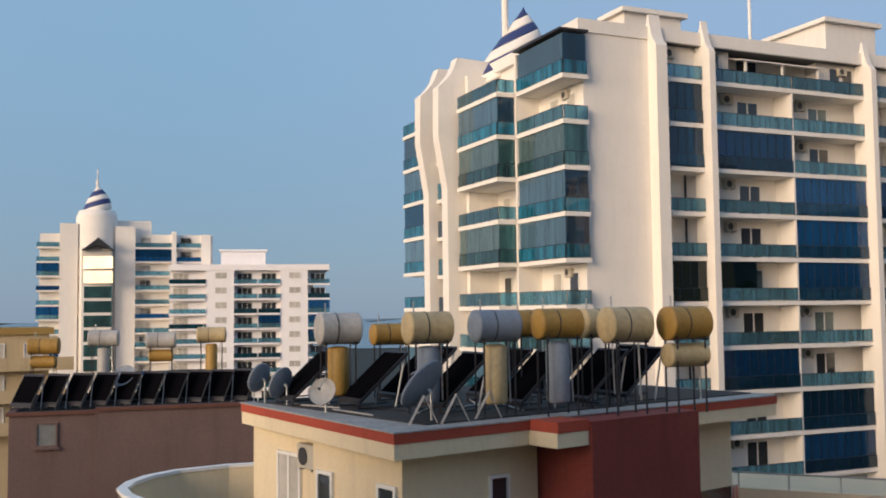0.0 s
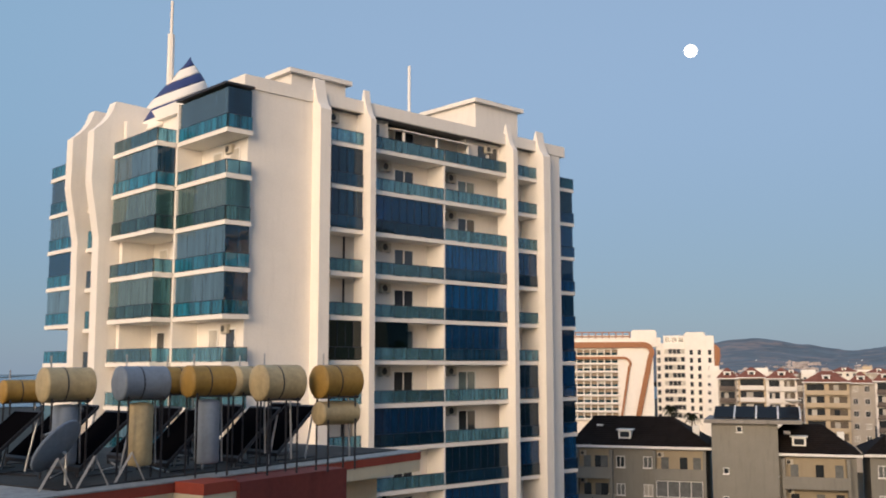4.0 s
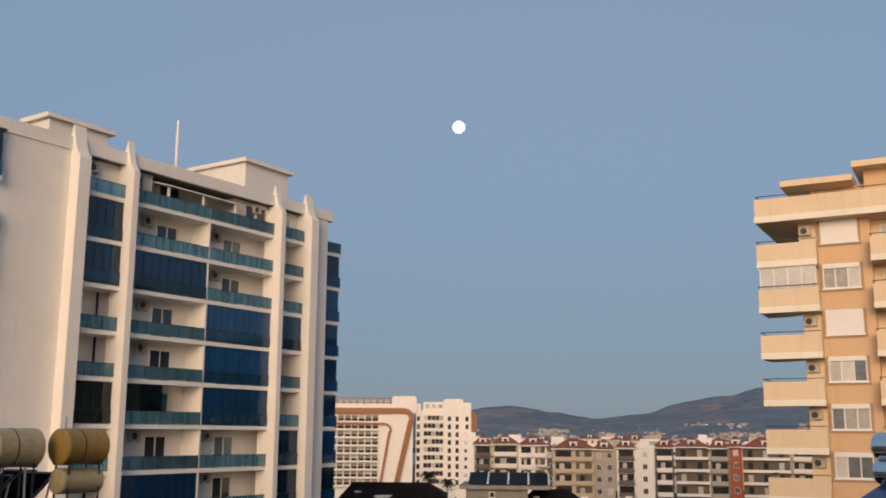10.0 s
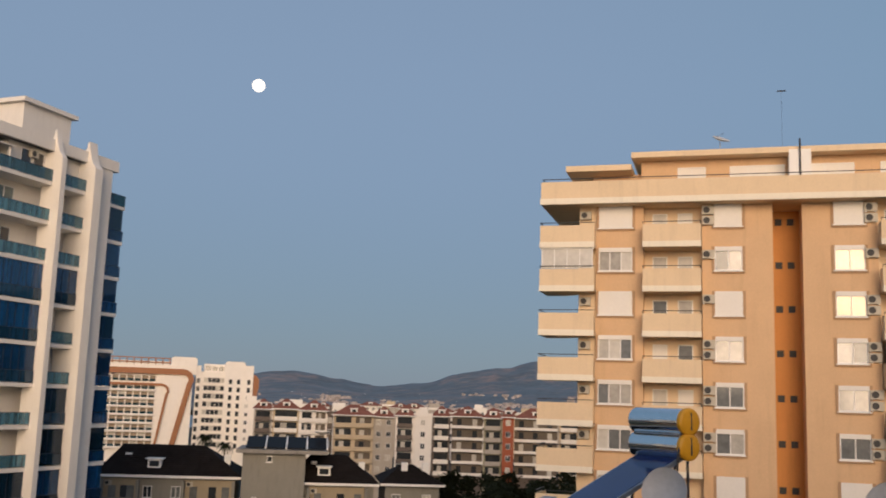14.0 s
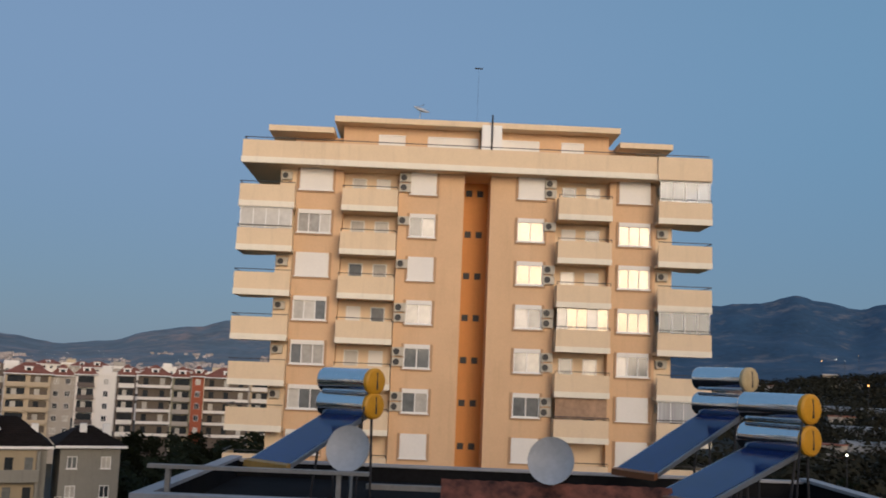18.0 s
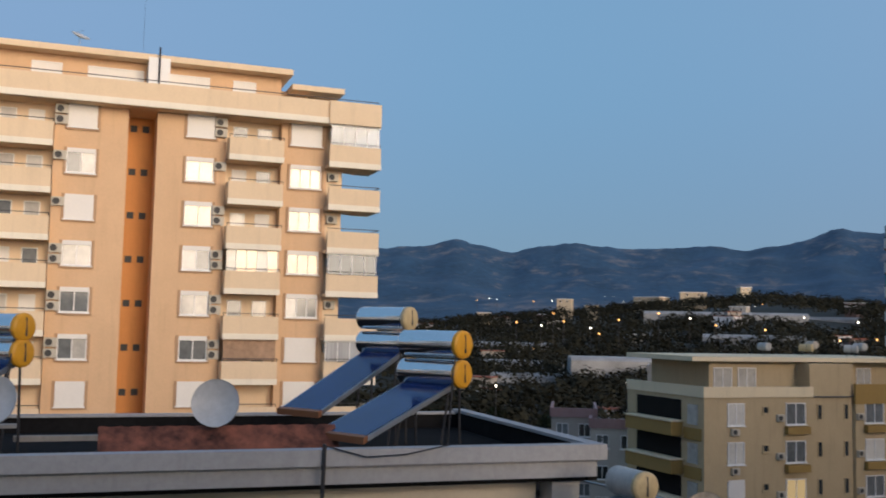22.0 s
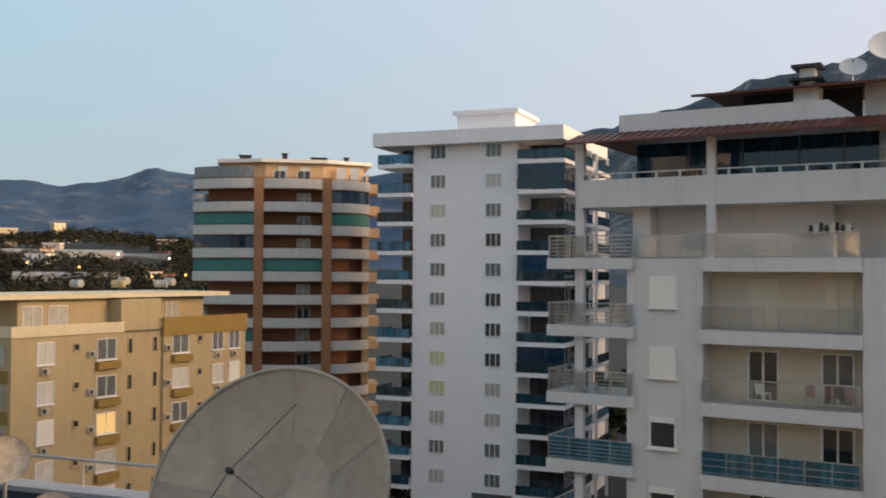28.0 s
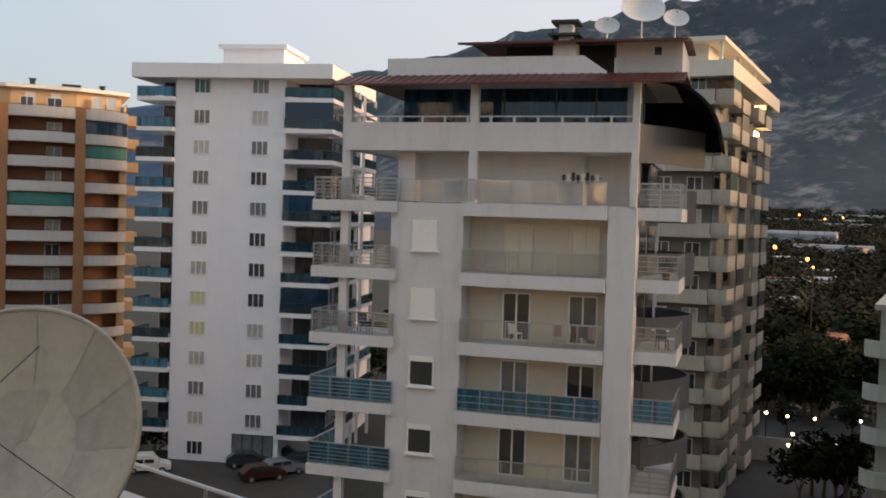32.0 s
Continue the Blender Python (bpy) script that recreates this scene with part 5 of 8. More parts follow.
parts("terrace_rail", Shape().box(-40, -5.4, 3.0, 3.2, 37.0, 37.35).box(-40, -5.4, 3.0, 3.2, 38.6, 38.95), BRONZE, HO)
for i in range(14):
    block("terrace_post", HO, BRONZE, -39.8 + i * 2.6, -39.4 + i * 2.6, 3.2, 3.5, 36.4, 38.95)

# ---- dark-roofed houses below ----
HOUSEWALL = paint("aged_house_render", (0.25, 0.24, 0.21), streak=0.18, var=0.1)
TILES = paint("dark_clay_tiles", (0.018, 0.014, 0.013), rough=0.9, spec=0.1, var=0.35, coarse=0.8, grain=4, bump=0.8)


def hip_roof(x0, x1, y0, y1, z, top, rx0, rx1):
    s = Shape()
    ym = (y0 + y1) / 2
    s.v += [(x0, y0, z), (x1, y0, z), (x1, y1, z), (x0, y1, z), (rx0, ym, top), (rx1, ym, top)]
    s.f += [(0, 1, 5, 4), (1, 2, 5), (2, 3, 4, 5), (3, 0, 4), (3, 2, 1, 0)]
    return s


LOGGIACREAM = paint("cream_loggia_render", (0.36, 0.30, 0.21), var=0.1, streak=0.1)


def terrace_house(x0, x1, rx0, rx1, eave, ridge_z, dormers, label, loggias, windows):
    o = building("terrace_house", 38.0, 112.0, label, "house", "row of dark-roofed houses")
    block("wall", o, HOUSEWALL, x0 + 0.6, x1 - 0.6, 0.6, 11, 0, eave)
    r = part("roof", hip_roof(x0, x1, -0.1, 11.6, eave, ridge_z, rx0, rx1), TILES, o, "dark clay tile hip roof")
    part("eave_board", Shape().box(x0, x1, -0.16, -0.1, eave - 0.25, eave + 0.02), FRAME, o)
    n = 16
    for i in range(1, n):
        t = i / n
        zz, yy = eave + (ridge_z - eave) * t + 0.03, -0.1 + 5.75 * t
        a, b = x0 + (rx0 - x0) * t, x1 + (rx1 - x1) * t
        part("tile_course", Shape().slab_x([(yy - 0.03, zz - 0.03), (yy + 0.05, zz - 0.01), (yy + 0.05, zz + 0.03), (yy - 0.03, zz + 0.02)], a, b), TILES, r)
    for x in dormers:
        d = part("dormer", Shape().box(x - 0.7, x + 0.7, 1.2, 4, eave + 0.7, eave + 1.6).slab_x([(1.0, eave + 1.6), (4, eave + 1.6), (4, eave + 1.7), (1.0, eave + 1.7)], x - 0.9, x + 0.9), FRAME, o, "white dormer window")
        block("pane", d, DARKPANE, x - 0.5, x + 0.5, 1.16, 1.22, eave + 0.85, eave + 1.45)
    for x in (x0 + 2.6, x1 - 2.2):
        part("chimney", Shape().box(x, x + 0.7, 3.5, 4.2, eave + 0.5, eave + 2.1), FRAME, o, "white chimney")
    for k in range(5):
        z = eave - 3.0 * (k + 1) - 0.35
        for a, b, glazed in loggias:
            deep = block("loggia_back", o, LOGGIACREAM, a, b, 0.55, 0.598, z + 0.1, z + 2.9)
            for n, x in enumerate((a + 0.7, (a + b) / 2, b - 1.3)):
                block("loggia_door", deep, DARKPANE if (n + k) % 2 else DULLPANE, x, x + 0.8, 0.5, 0.548, z + 0.1, z + 2.2)
            sl = block("balcony_slab", o, HOUSEWALL, a - 0.1, b + 0.1, -0.75, 0.598, z - 0.15, z + 0.1)
            block("balcony_parapet", sl, HOUSEWALL, a - 0.1, b + 0.1, -0.8, -0.65, z - 0.2, z + 1.05)
            parts_at = [(a - 0.1, a + 0.2), (b - 0.2, b + 0.1)]
            for p0, p1 in parts_at:
                block("loggia_pier", sl, HOUSEWALL, p0, p1, -0.645, 0.5, z + 0.1, z + 2.85)
            if glazed and k == 1:
                window(sl, a + 0.25, b - 0.25, -0.66, z + 1.06, z + 2.8, DULLPANE, 4, FRAME, sill=False)
            else:
                air_conditioner(o, a + 0.3, 0.54, z + 2.2, 0.0, 0.9)
        for x, w in windows:
            window(o, x, x + w, 0.6, z + 0.95, z + 2.2, (DARKPANE, DULLPANE, CURTAIN)[int(abs(x) * 3 + k) % 3], 2)
        if k and windows:
            air_conditioner(o, windows[0][0] - 0.95, 0.6, z + 0.6, 0.0, 0.9)
    return o


terrace_house(-22.5, -7.0, -20.5, -11.6, 16.5, 19.5, (-16.4,), "aged cream house with a dark hip roof and dormer", ((-13.1, -7.7, True), (-21.6, -17.7, False)), ((-17.3, 0.95), (-14.35, 1.0)))
terrace_house(-2.2, 8.0, 0.5, 4.4, 16.1, 18.9, (1.9,), "aged cream house with a dark hip roof", ((0.2, 6.6, False),), ((-1.25, 1.05),))
terrace_house(8.1, 15.3, 10.8, 12.2, 16.2, 18.0, (), "small house with a dark pyramid roof", (), ((9.4, 1.0), (12.8, 1.0)))
BLACKPANEL = paint("black_panel_glass", (0.008, 0.008, 0.010), rough=0.5, var=0.2, bump=0.0, spec=0.1)
FT = building("stair_tower_house", 38.0, 111.0, "grey-green flat-roofed stair tower with solar panels", "house")
block("wall", FT, HOUSEWALL, -6.9, -0.2, 0.0, 8, 0, 19.2)
block("roof_slab", FT, CONCRETE, -7.6, 2.2, -0.8, 9, 19.2, 19.6)
for x, z in ((-4.35, 18.25), (-5.8, 13.9), (-5.9, 10.95), (-5.9, 7.9)):
    window(FT, x, x + 0.6, 0, z, z + 0.65, DARKPANE, 1)
for x in (-6.6, -4.4, -2.2, 0.0):
    pn = part("solar_panel", Shape().slab_x([(-0.4, 19.72), (3.4, 20.75), (3.4, 20.85), (-0.4, 19.82)], x, x + 2.0), BLACKPANEL, FT)
    part("panel_frame", Shape().slab_x([(-0.5, 19.7), (3.5, 20.75), (3.5, 20.93), (-0.5, 19.9)], x + 2.02, x + 2.16), FRAME, pn)
    part("panel_foot", Shape().box(x + 1.0, x + 1.1, 3.2, 3.3, 19.6, 20.68), STEEL, pn)
part("roof_dish", Shape().lathe([(0.05, 0), (0.6, 0.15), (0.9, 0.35), (0.88, 0.36), (0.58, 0.17), (0.04, 0.02)], 16), WHITE, FT, "white roof dish", (1.5, 3.0, 21.2))

LC = building("low_cream_block", -24.0, 100.0, "low cream flats with brown roof band")
block("wall", LC, YELLOW, -9, 4.4, 0, 12, 0, 23.4)
block("roof_band", LC, OLIVE, -9.3, 4.8, -0.3, 12, 23.4, 24.0)
for k in range(3):
    z = 20.4 - 2.9 * k
    s = block("balcony_slab", LC, YELLOW, -7, 6.5, -1.2, 0, z - 0.3, z)
    block("balcony_front", s, YELLOW, -7, 6.5, -1.22, -1.1, z, z + 0.9)
    for x in (-5, -1, 2.2):
        window(s, x, x + 1.6, 0, z + 0.1, z + 2.2, CURTAIN, 2, sill=False)

# ---- the town: blocks of flats with red roofs ----
REDTILE = paint("red_clay_tiles", (0.27, 0.092, 0.055), var=0.3, coarse=0.5, grain=3)
GREYWALL = paint("grey_render", (0.40, 0.36, 0.31), streak=0.1)
SLATE = paint("slate_grey_render", (0.13, 0.105, 0.09), streak=0.1)
RUST = paint("rust_red_render", (0.33, 0.09, 0.045), streak=0.1)
SAGE = paint("sage_render", (0.30, 0.28, 0.19), streak=0.1)
SAND = paint("sand_render", (0.52, 0.42, 0.29), streak=0.1)


def town_block(az0, az1, far, eave, wall, trim, style, label, roof="hip", deep=12.0, rise=2.6, recess=None):
    """Flats that fill the bearings az0 to az1. Styles: bands of balconies, separate balconies, or plain windows."""
    az = (az0 + az1) / 2
    half = far * math.tan(radians((az1 - az0) / 2))
    o = building("town_block", az, far, label, "apartment building", "town of red-roofed flats")
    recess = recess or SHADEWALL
    block("wall", o, wall, -half, half, 0, deep, 0, eave)
    if roof == "hip":
        cut = min(half - 0.3, 4.0)
        part("roof", hip_roof(-half - 0.5, half + 0.5, -1.3, deep + 0.6, eave, eave + rise, -half + cut, half - cut), REDTILE, o)
        block("eave", o, FRAME, -half - 0.5, half + 0.5, -1.3, deep + 0.6, eave - 0.22, eave - 0.003)
        for i in range(max(1, int(half // 3.2))):
            x = -half + (i + 0.5) * 2 * half / max(1, int(half // 3.2))
            d = part("dormer", Shape().box(x - 0.9, x + 0.9, 0.6, 3.0, eave + 0.3, eave + 1.5).slab_x([(0.3, eave + 1.5), (3.2, eave + 1.5), (3.2, eave + 1.68), (0.3, eave + 1.68)], x - 1.1, x + 1.1), wall if i % 2 else FRAME, o)
            block("pane", d, DARKPANE, x - 0.5, x + 0.5, 0.55, 0.62, eave + 0.55, eave + 1.35)
    else:
        parts("parapet", Shape().box(-half - 0.2, half + 0.2, -0.2, 0.1, eave, eave + 0.9), trim, o)
        block("roof_house", o, wall, -half * 0.5, half * 0.5, 3, deep - 2, eave, eave + 2.4)
    for k in range(5):
        z = eave - 3.0 * (k + 1)
        if style == "bands":
            # flat dark band paints the shade behind the balconies
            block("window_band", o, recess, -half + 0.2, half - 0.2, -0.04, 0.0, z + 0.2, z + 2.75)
            sl = block("balcony_slab", o, trim, -half, half, -1.3, 0, z - 0.12, z + 0.15)
            block("balcony_front", sl, trim, -half, half, -1.32, -1.2, z + 0.15, z + 0.6)
            n = max(2, round(half / 1.7))
            for i in range(n):
                x = -half + (i + 0.5) * 2 * half / n
                block("balcony_door", sl, (DARKPANE, DARKPANE, CURTAIN)[(i * 2 + k) % 3], x - 0.7, x + 0.5, -0.1, -0.04, z + 0.2, z + 2.3)
        elif style == "bays":
            n = max(1, round(half / 2.3))
            for i in range(n):
                x = -half + (i + 0.5) * 2 * half / n
                w = half / n - 0.55
                # dark sheet on the wall stands for a shaded recess
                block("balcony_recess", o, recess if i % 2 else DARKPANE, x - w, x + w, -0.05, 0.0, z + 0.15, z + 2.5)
                sl = block("balcony_slab", o, trim, x - w - 0.15, x + w + 0.15, -1.2, 0, z - 0.15, z + 0.15)
                block("balcony_front", sl, trim, x - w - 0.15, x + w + 0.15, -1.22, -1.1, z + 0.15, z + 0.95)
                block("balcony_door", sl, CURTAIN if (i + k) % 3 else DARKPANE, x - w * 0.5, x + w * 0.1, -0.1, -0.05, z + 0.16, z + 2.3)
        else:
            n = max(1, round(half / 1.6))
            for i in range(n):
                x = -half + (i + 0.5) * 2 * half / n
                window(o, x - 0.6, x + 0.6, 0, z + 0.8, z + 2.2, DARKPANE if (k + i) % 4 else CURTAIN, 2, sill=False)
    return o


# dark tone for painted shade behind the town balconies
SHADEWALL = paint("recess_shade_tone", (0.13, 0.105, 0.08), var=0.3, rand=0.4)
for row in ((34.9, 35.9, 268, 22.4, GREYWALL, SLATE, "bays", "grey flats with dark balconies under red roof"),
            (35.95, 37.4, 268, 22.6, SAND, WHITE, "bays", "sand-coloured flats with white balconies"),
            (37.45, 39.0, 266, 22.4, WHITE, WHITE, "bays", "white flats with paired balconies and red roof"),
            (39.0, 39.3, 266, 21.4, SLATE, SLATE, "plain", "narrow charcoal stair tower", "flat"),
            (39.35, 41.6, 262, 21.6, SAND, SAND, "bays", "sand-coloured flats with broad balconies"),
            (41.6, 42.75, 263.5, 21.4, GREYWALL, GREYWALL, "plain", "pale grey end of the sand-coloured flats", "hip"),
            (42.85, 43.9, 262, 21.9, WHITE, SLATE, "bays", "white flats with charcoal balconies"),
            (43.9, 44.9, 261.5, 21.7, WHITE, WHITE, "plain", "white flats with single windows", "flat"),
            (44.95, 45.95, 264, 22.0, SLATE, WHITE, "bays", "charcoal flats with white balcony strip"),
            (46.05, 47.8, 263, 22.2, SLATE, WHITE, "bands", "charcoal flats with white balcony bands"),
            (47.85, 48.9, 262, 22.0, SAGE, GREYWALL, "bays", "sage green flats under red roof"),
            (48.92, 49.55, 260, 22.4, RUST, RUST, "plain", "rust red stair tower under tiled roof"),
            (49.6, 52.0, 264, 22.2, SLATE, WHITE, "bands", "dark flats with white balcony bands"),
            (52.1, 55.5, 270, 22.0, SAND, WHITE, "bays", "sand-coloured flats with a red roof")):
    town_block(*row)
rnd = random.Random(77)
for i in range(24):
    az = 34.6 + i * 0.86 + rnd.uniform(-0.2, 0.2)
    w = rnd.uniform(0.45, 0.8)
    far = rnd.uniform(340, 520)
    town_block(az - w, az + w, far, 25 + far * math.tan(radians(rnd.uniform(-0.45, -0.2))), rnd.choice((WHITE, SAND, WHITE, GREYWALL)), WHITE, "plain", "distant pale flats with a red roof", "hip" if i % 3 else "flat", 12.0, 2.0)

# ---- lights, villas and glasshouses on the slopes ----
LAMP = glow("street_lamp_glow", (1.0, 0.46, 0.13), 2.6)
LAMPW = glow("white_lamp_glow", (1.0, 0.9, 0.72), 3.5)
GREENHOUSE = paint("glasshouse_film", (0.27, 0.275, 0.28), rough=0.5, var=0.4, coarse=0.15)
lampmesh = {}
for key, m in (("street", LAMP), ("white", LAMPW)):
    lampmesh[key] = Shape().lathe([(0.02, -0.5), (0.35, -0.35), (0.5, 0), (0.35, 0.35), (0.02, 0.5)], 10).mesh("lamp_head", m)
polemesh = Shape().tube((0, 0, -14), (0, 0, -0.45), 0.09).mesh("lamp_pole", BLACKSTEEL)


def lamp(az, far, el, key="street", size=1.0):
    o = new("street_lamp", polemesh)
    o.location = spot(az, far, 25 + far * math.tan(radians(el)))
    h = child("lamp_head", lampmesh[key], o)
    h.scale = (size,) * 3
    tagged(o, "lit street lamp on a tall dark pole", "street lamp", "street lamps")


for az, el in ((85.9, 0.35), (87.3, 0.2), (88.6, 0.45), (90.1, 0.1), (90.6, -0.2), (92.2, -2.95), (89.3, -4.6), (84.8, -3.3), (91.7, 0.6), (95.6, 0.75), (97.0, 0.4), (99.6, 0.2), (103.4, -0.3), (105.2, -0.2), (86.9, -1.1), (93.9, 1.0), (101.6, 0.9), (88.0, 0.9), (104.3, 0.7)):
    lamp(az, 400 if el > -2 else 190, el, "street" if rnd.random() < 0.7 else "white", 0.75 if el > -2 else 0.45)
for i in range(30):
    lamp(rnd.uniform(36, 50), 1400, rnd.uniform(0.05, 0.3 + 0.5 * rnd.random()), "white", rnd.uniform(0.25, 0.5))
for i in range(26):
    lamp(rnd.uniform(83, 106), rnd.uniform(640, 820), rnd.uniform(1.45, 1.95), "white" if i % 3 else "street", rnd.uniform(0.4, 0.8))
for az, el, far in ((151.6, -1.0, 220), (153.3, -1.6, 215), (153.6, -2.0, 160), (152.8, 0.8, 420), (154.1, 0.6, 430), (155.0, 0.7, 450), (151.5, -10.0, 120), (152.6, -10.1, 126), (152.9, -11.0, 112), (152.7, -11.6, 108), (152.4, -12.3, 104), (154.0, -10.1, 128), (155.2, -11.3, 110), (156.3, -10.0, 126)):
    lamp(az, far, el, "street" if el > -5 else "white", 0.8 if far > 200 else 0.36)


def villa(az, far, z, wide, high, wall, label="small white villa on the slope"):
    o = building("villa", az, far, label, "house", "villas on the slopes", z)
    o.rotation_euler[2] += radians(rnd.uniform(-30, 30))
    block("wall", o, wall, -wide / 2, wide / 2, 0, wide * 0.8, -3, high)
    block("roof_slab", o, FRAME if rnd.random() < 0.5 else REDTILE, -wide / 2 - 0.3, wide / 2 + 0.3, -0.3, wide * 0.8 + 0.3, high, high + 0.3)
    for x in (-wide / 4, wide / 5):
        window(o, x - 0.6, x + 0.6, 0, high - 2.0, high - 0.7, DARKPANE, 1, sill=False)


for i in range(26):
    az, far = rnd.uniform(79, 106), rnd.choice((rnd.uniform(230, 420), rnd.uniform(420, 640)))
    a = radians(az)
    villa(az, far, height(far * math.sin(a), far * math.cos(a)), rnd.uniform(6, 12), rnd.uniform(3, 6.5), rnd.choice((GREYWALL, SAND, GREYWALL, PINK, COOLWHITE)))
for az, far, w, h in ((88.6, 620, 9, 9), (93.2, 640, 18, 7), (95.8, 640, 16, 7.5), (98.6, 640, 7, 8), (84, 650, 8, 5)):
    a = radians(az)
    villa(az, far, height(far * math.sin(a), far * math.cos(a)) + 2.5, w, h, SAND, "pale block standing on the crest")
for i in range(14):
    az, far = rnd.uniform(150.5, 157), rnd.uniform(150, 480)
    villa(az, far, (far - 150) * 0.055, rnd.uniform(5, 11), rnd.uniform(3, 5), rnd.choice((GREYWALL, PINK, PINK, SAND)))


def glasshouse(az, far, z, long, wide, turn):
    o = building("glasshouse", az, far, "long low glasshouse with whitish plastic roof", "greenhouse", "glasshouses in the valley", z)
    o.rotation_euler[2] += radians(turn)
    o.location.z += 2.5
    n = max(1, int(wide // 6))
    for i in range(n):
        y = i * 6.0
        s = Shape().slab_x([(y, -5), (y + 6, -5), (y + 6, 0.5), (y + 4.5, 1.5), (y + 3, 1.9), (y + 1.5, 1.5), (y, 0.5)], -long / 2, long / 2)
        part("plastic_roof", s, GREENHOUSE, o)


for row in ((89.0, 338, 5.5, 54, 18, 0), (85.5, 438, 14.5, 36, 6, 0), (93.4, 475, 20, 26, 6, 4), (86.4, 372, 9, 30, 6, 8), (92.5, 330, 12, 40, 12, 10), (97.5, 520, 31, 80, 18, 5), (101.5, 560, 30, 90, 18, -8), (99, 420, 20, 40, 12, 0), (152.3, 470, 20, 40, 6, -10), (153.6, 700, 28, 60, 6, 0), (155.8, 640, 25, 50, 6, 5), (152.6, 560, 20, 44, 6, -5), (156.0, 810, 33, 60, 6, 0), (154.6, 420, 15, 30, 6, 4)):
    glasshouse(*row)

# ---- woods ----
LEAF = paint("dark_evergreen_leaves", (0.013, 0.018, 0.009), rough=0.9, spec=0.1, var=0.5, coarse=0.15, grain=1.5, bump=0.0, rand=0.6)
BARK = paint("bark", (0.10, 0.075, 0.05), var=0.3, grain=6)


def crown_shape(seed, r, tall, leaves, size):
    q = random.Random(seed)
    s = Shape()
    lobes = [(q.uniform(-0.55, 0.55) * r, q.uniform(-0.55, 0.55) * r, q.uniform(0.25, 0.95) * tall, q.uniform(0.35, 0.6) * r) for _ in range(9)]
    for i in range(leaves):
        lx, ly, lz, lr = q.choice(lobes)
        d = Vector((q.gauss(0, 1), q.gauss(0, 1), q.gauss(0, 1))).normalized() * lr * q.uniform(0.6, 1.05)
        p = Vector((lx, ly, lz)) + d
        u = Vector((q.gauss(0, 1), q.gauss(0, 1), q.gauss(0, 0.6))).normalized()
        v = u.orthogonal().normalized() * q.uniform(0.6, 1.0)
        n, w = len(s.v), size * q.uniform(0.6, 1.3)
        s.v += [tuple(p - u * w), tuple(p + v * w * 0.6), tuple(p + u * w), tuple(p - v * w * 0.6)]
        s.f.append((n, n + 1, n + 2, n + 3))
    return s


CROWNS = [crown_shape(i, 2.6, 5.0, 420, 0.42).mesh("crown", LEAF) for i in range(4)]
TRUNK = Shape().tube((0, 0, 0), (0.1, 0, 2.2), 0.24, 8, 0.16).tube((0.1, 0, 2.1), (1.0, 0.3, 4.2), 0.11, 6, 0.04).tube((0.1, 0, 2.0), (-0.9, 0.5, 4.0), 0.11, 6, 0.04).tube((0.1, 0, 2.1), (0.1, -0.9, 4.4), 0.1, 6, 0.04).mesh("trunk", BARK)


def tree(x, y, z, size, i, label="dark evergreen tree with a loose crown"):
    o = new("tree")
    o.location, o.scale = (x, y, z - 0.2), (size,) * 3
    o.rotation_euler = (0, 0, i * 1.7)
    tagged(o, label, "tree", "trees round the houses")
    child("trunk", TRUNK, o)
    child("crown", CROWNS[i % 4], o, (0, 0, 1.4))


for i in range(70):
    az, far = rnd.uniform(44.5, 54), rnd.uniform(150, 245)
    p = spot(az, far, 0)
    tree(p.x, p.y, 0, rnd.uniform(0.9, 1.6), i)
for i in range(34):
    az, far = rnd.uniform(81, 92), rnd.uniform(120, 230)
    p = spot(az, far, 0)
    tree(p.x, p.y, height(p.x, p.y), rnd.uniform(0.7, 1.2), i)
for i in range(24):
    az, far = rnd.uniform(149.5, 156), rnd.uniform(128, 190)
    p = spot(az, far, 0)
    tree(p.x, p.y, 0, rnd.uniform(0.6, 1.0), i)


def woods():
    q = random.Random(5)
    s = Shape()
    for i in range(9000):
        az = q.uniform(74, 112) if i % 3 else q.uniform(147, 160)
        far = q.uniform(230, 760) if az < 120 else q.uniform(190, 990)
        a = radians(az)
        x, y = far * math.sin(a), far * math.cos(a)
        if noise.noise((x / 70, y / 70, 9)) < -0.3:
            continue
        z = height(x, y) if az < 120 else (far - 150) * 0.05
        r = q.uniform(2.2, 5.4)
        for j in range(36):
            out = Vector((q.gauss(0, 1), q.gauss(0, 1), abs(q.gauss(0, 1)))).normalized()
            d = out * r * q.uniform(0.75, 1.0)
            u = out.cross(Vector((q.gauss(0, 1), q.gauss(0, 1), q.gauss(0, 1)))).normalized() * r * q.uniform(0.09, 0.19)
            v = out.cross(u) * q.uniform(0.5, 1)
            n = len(s.v)
            p = Vector((x, y, z + r * 0.5)) + d
            s.v += [tuple(p - u), tuple(p + v), tuple(p + u), tuple(p - v)]
            s.f.append((n, n + 1, n + 2, n + 3))
    return s


SCRUB = paint("olive_scrub_leaves", (0.029, 0.028, 0.019), rough=0.95, spec=0.05, var=0.5, coarse=0.012, grain=0.15, bump=0.0)
tagged(new("woodland", woods().mesh("woodland", SCRUB)), "dark woods and scrub over the slopes", "woods", kind="stuff")
slope = Shape()
for far in (140, 200, 300, 420, 560, 760, 1000):
    for i in range(14):
        a = radians(147 + i)
        slope.v.append((far * math.sin(a), far * math.cos(a), 0.05 if far == 140 else max(0, far - 150) * 0.05))
for j in range(6):
    for i in range(13):
        n = j * 14 + i
        slope.f.append((n, n + 14, n + 15, n + 1))
tagged(new("ground_slope", slope.mesh("ground_slope", GRASS)), "dark slope with fields below the mountain", "ground", kind="structure")

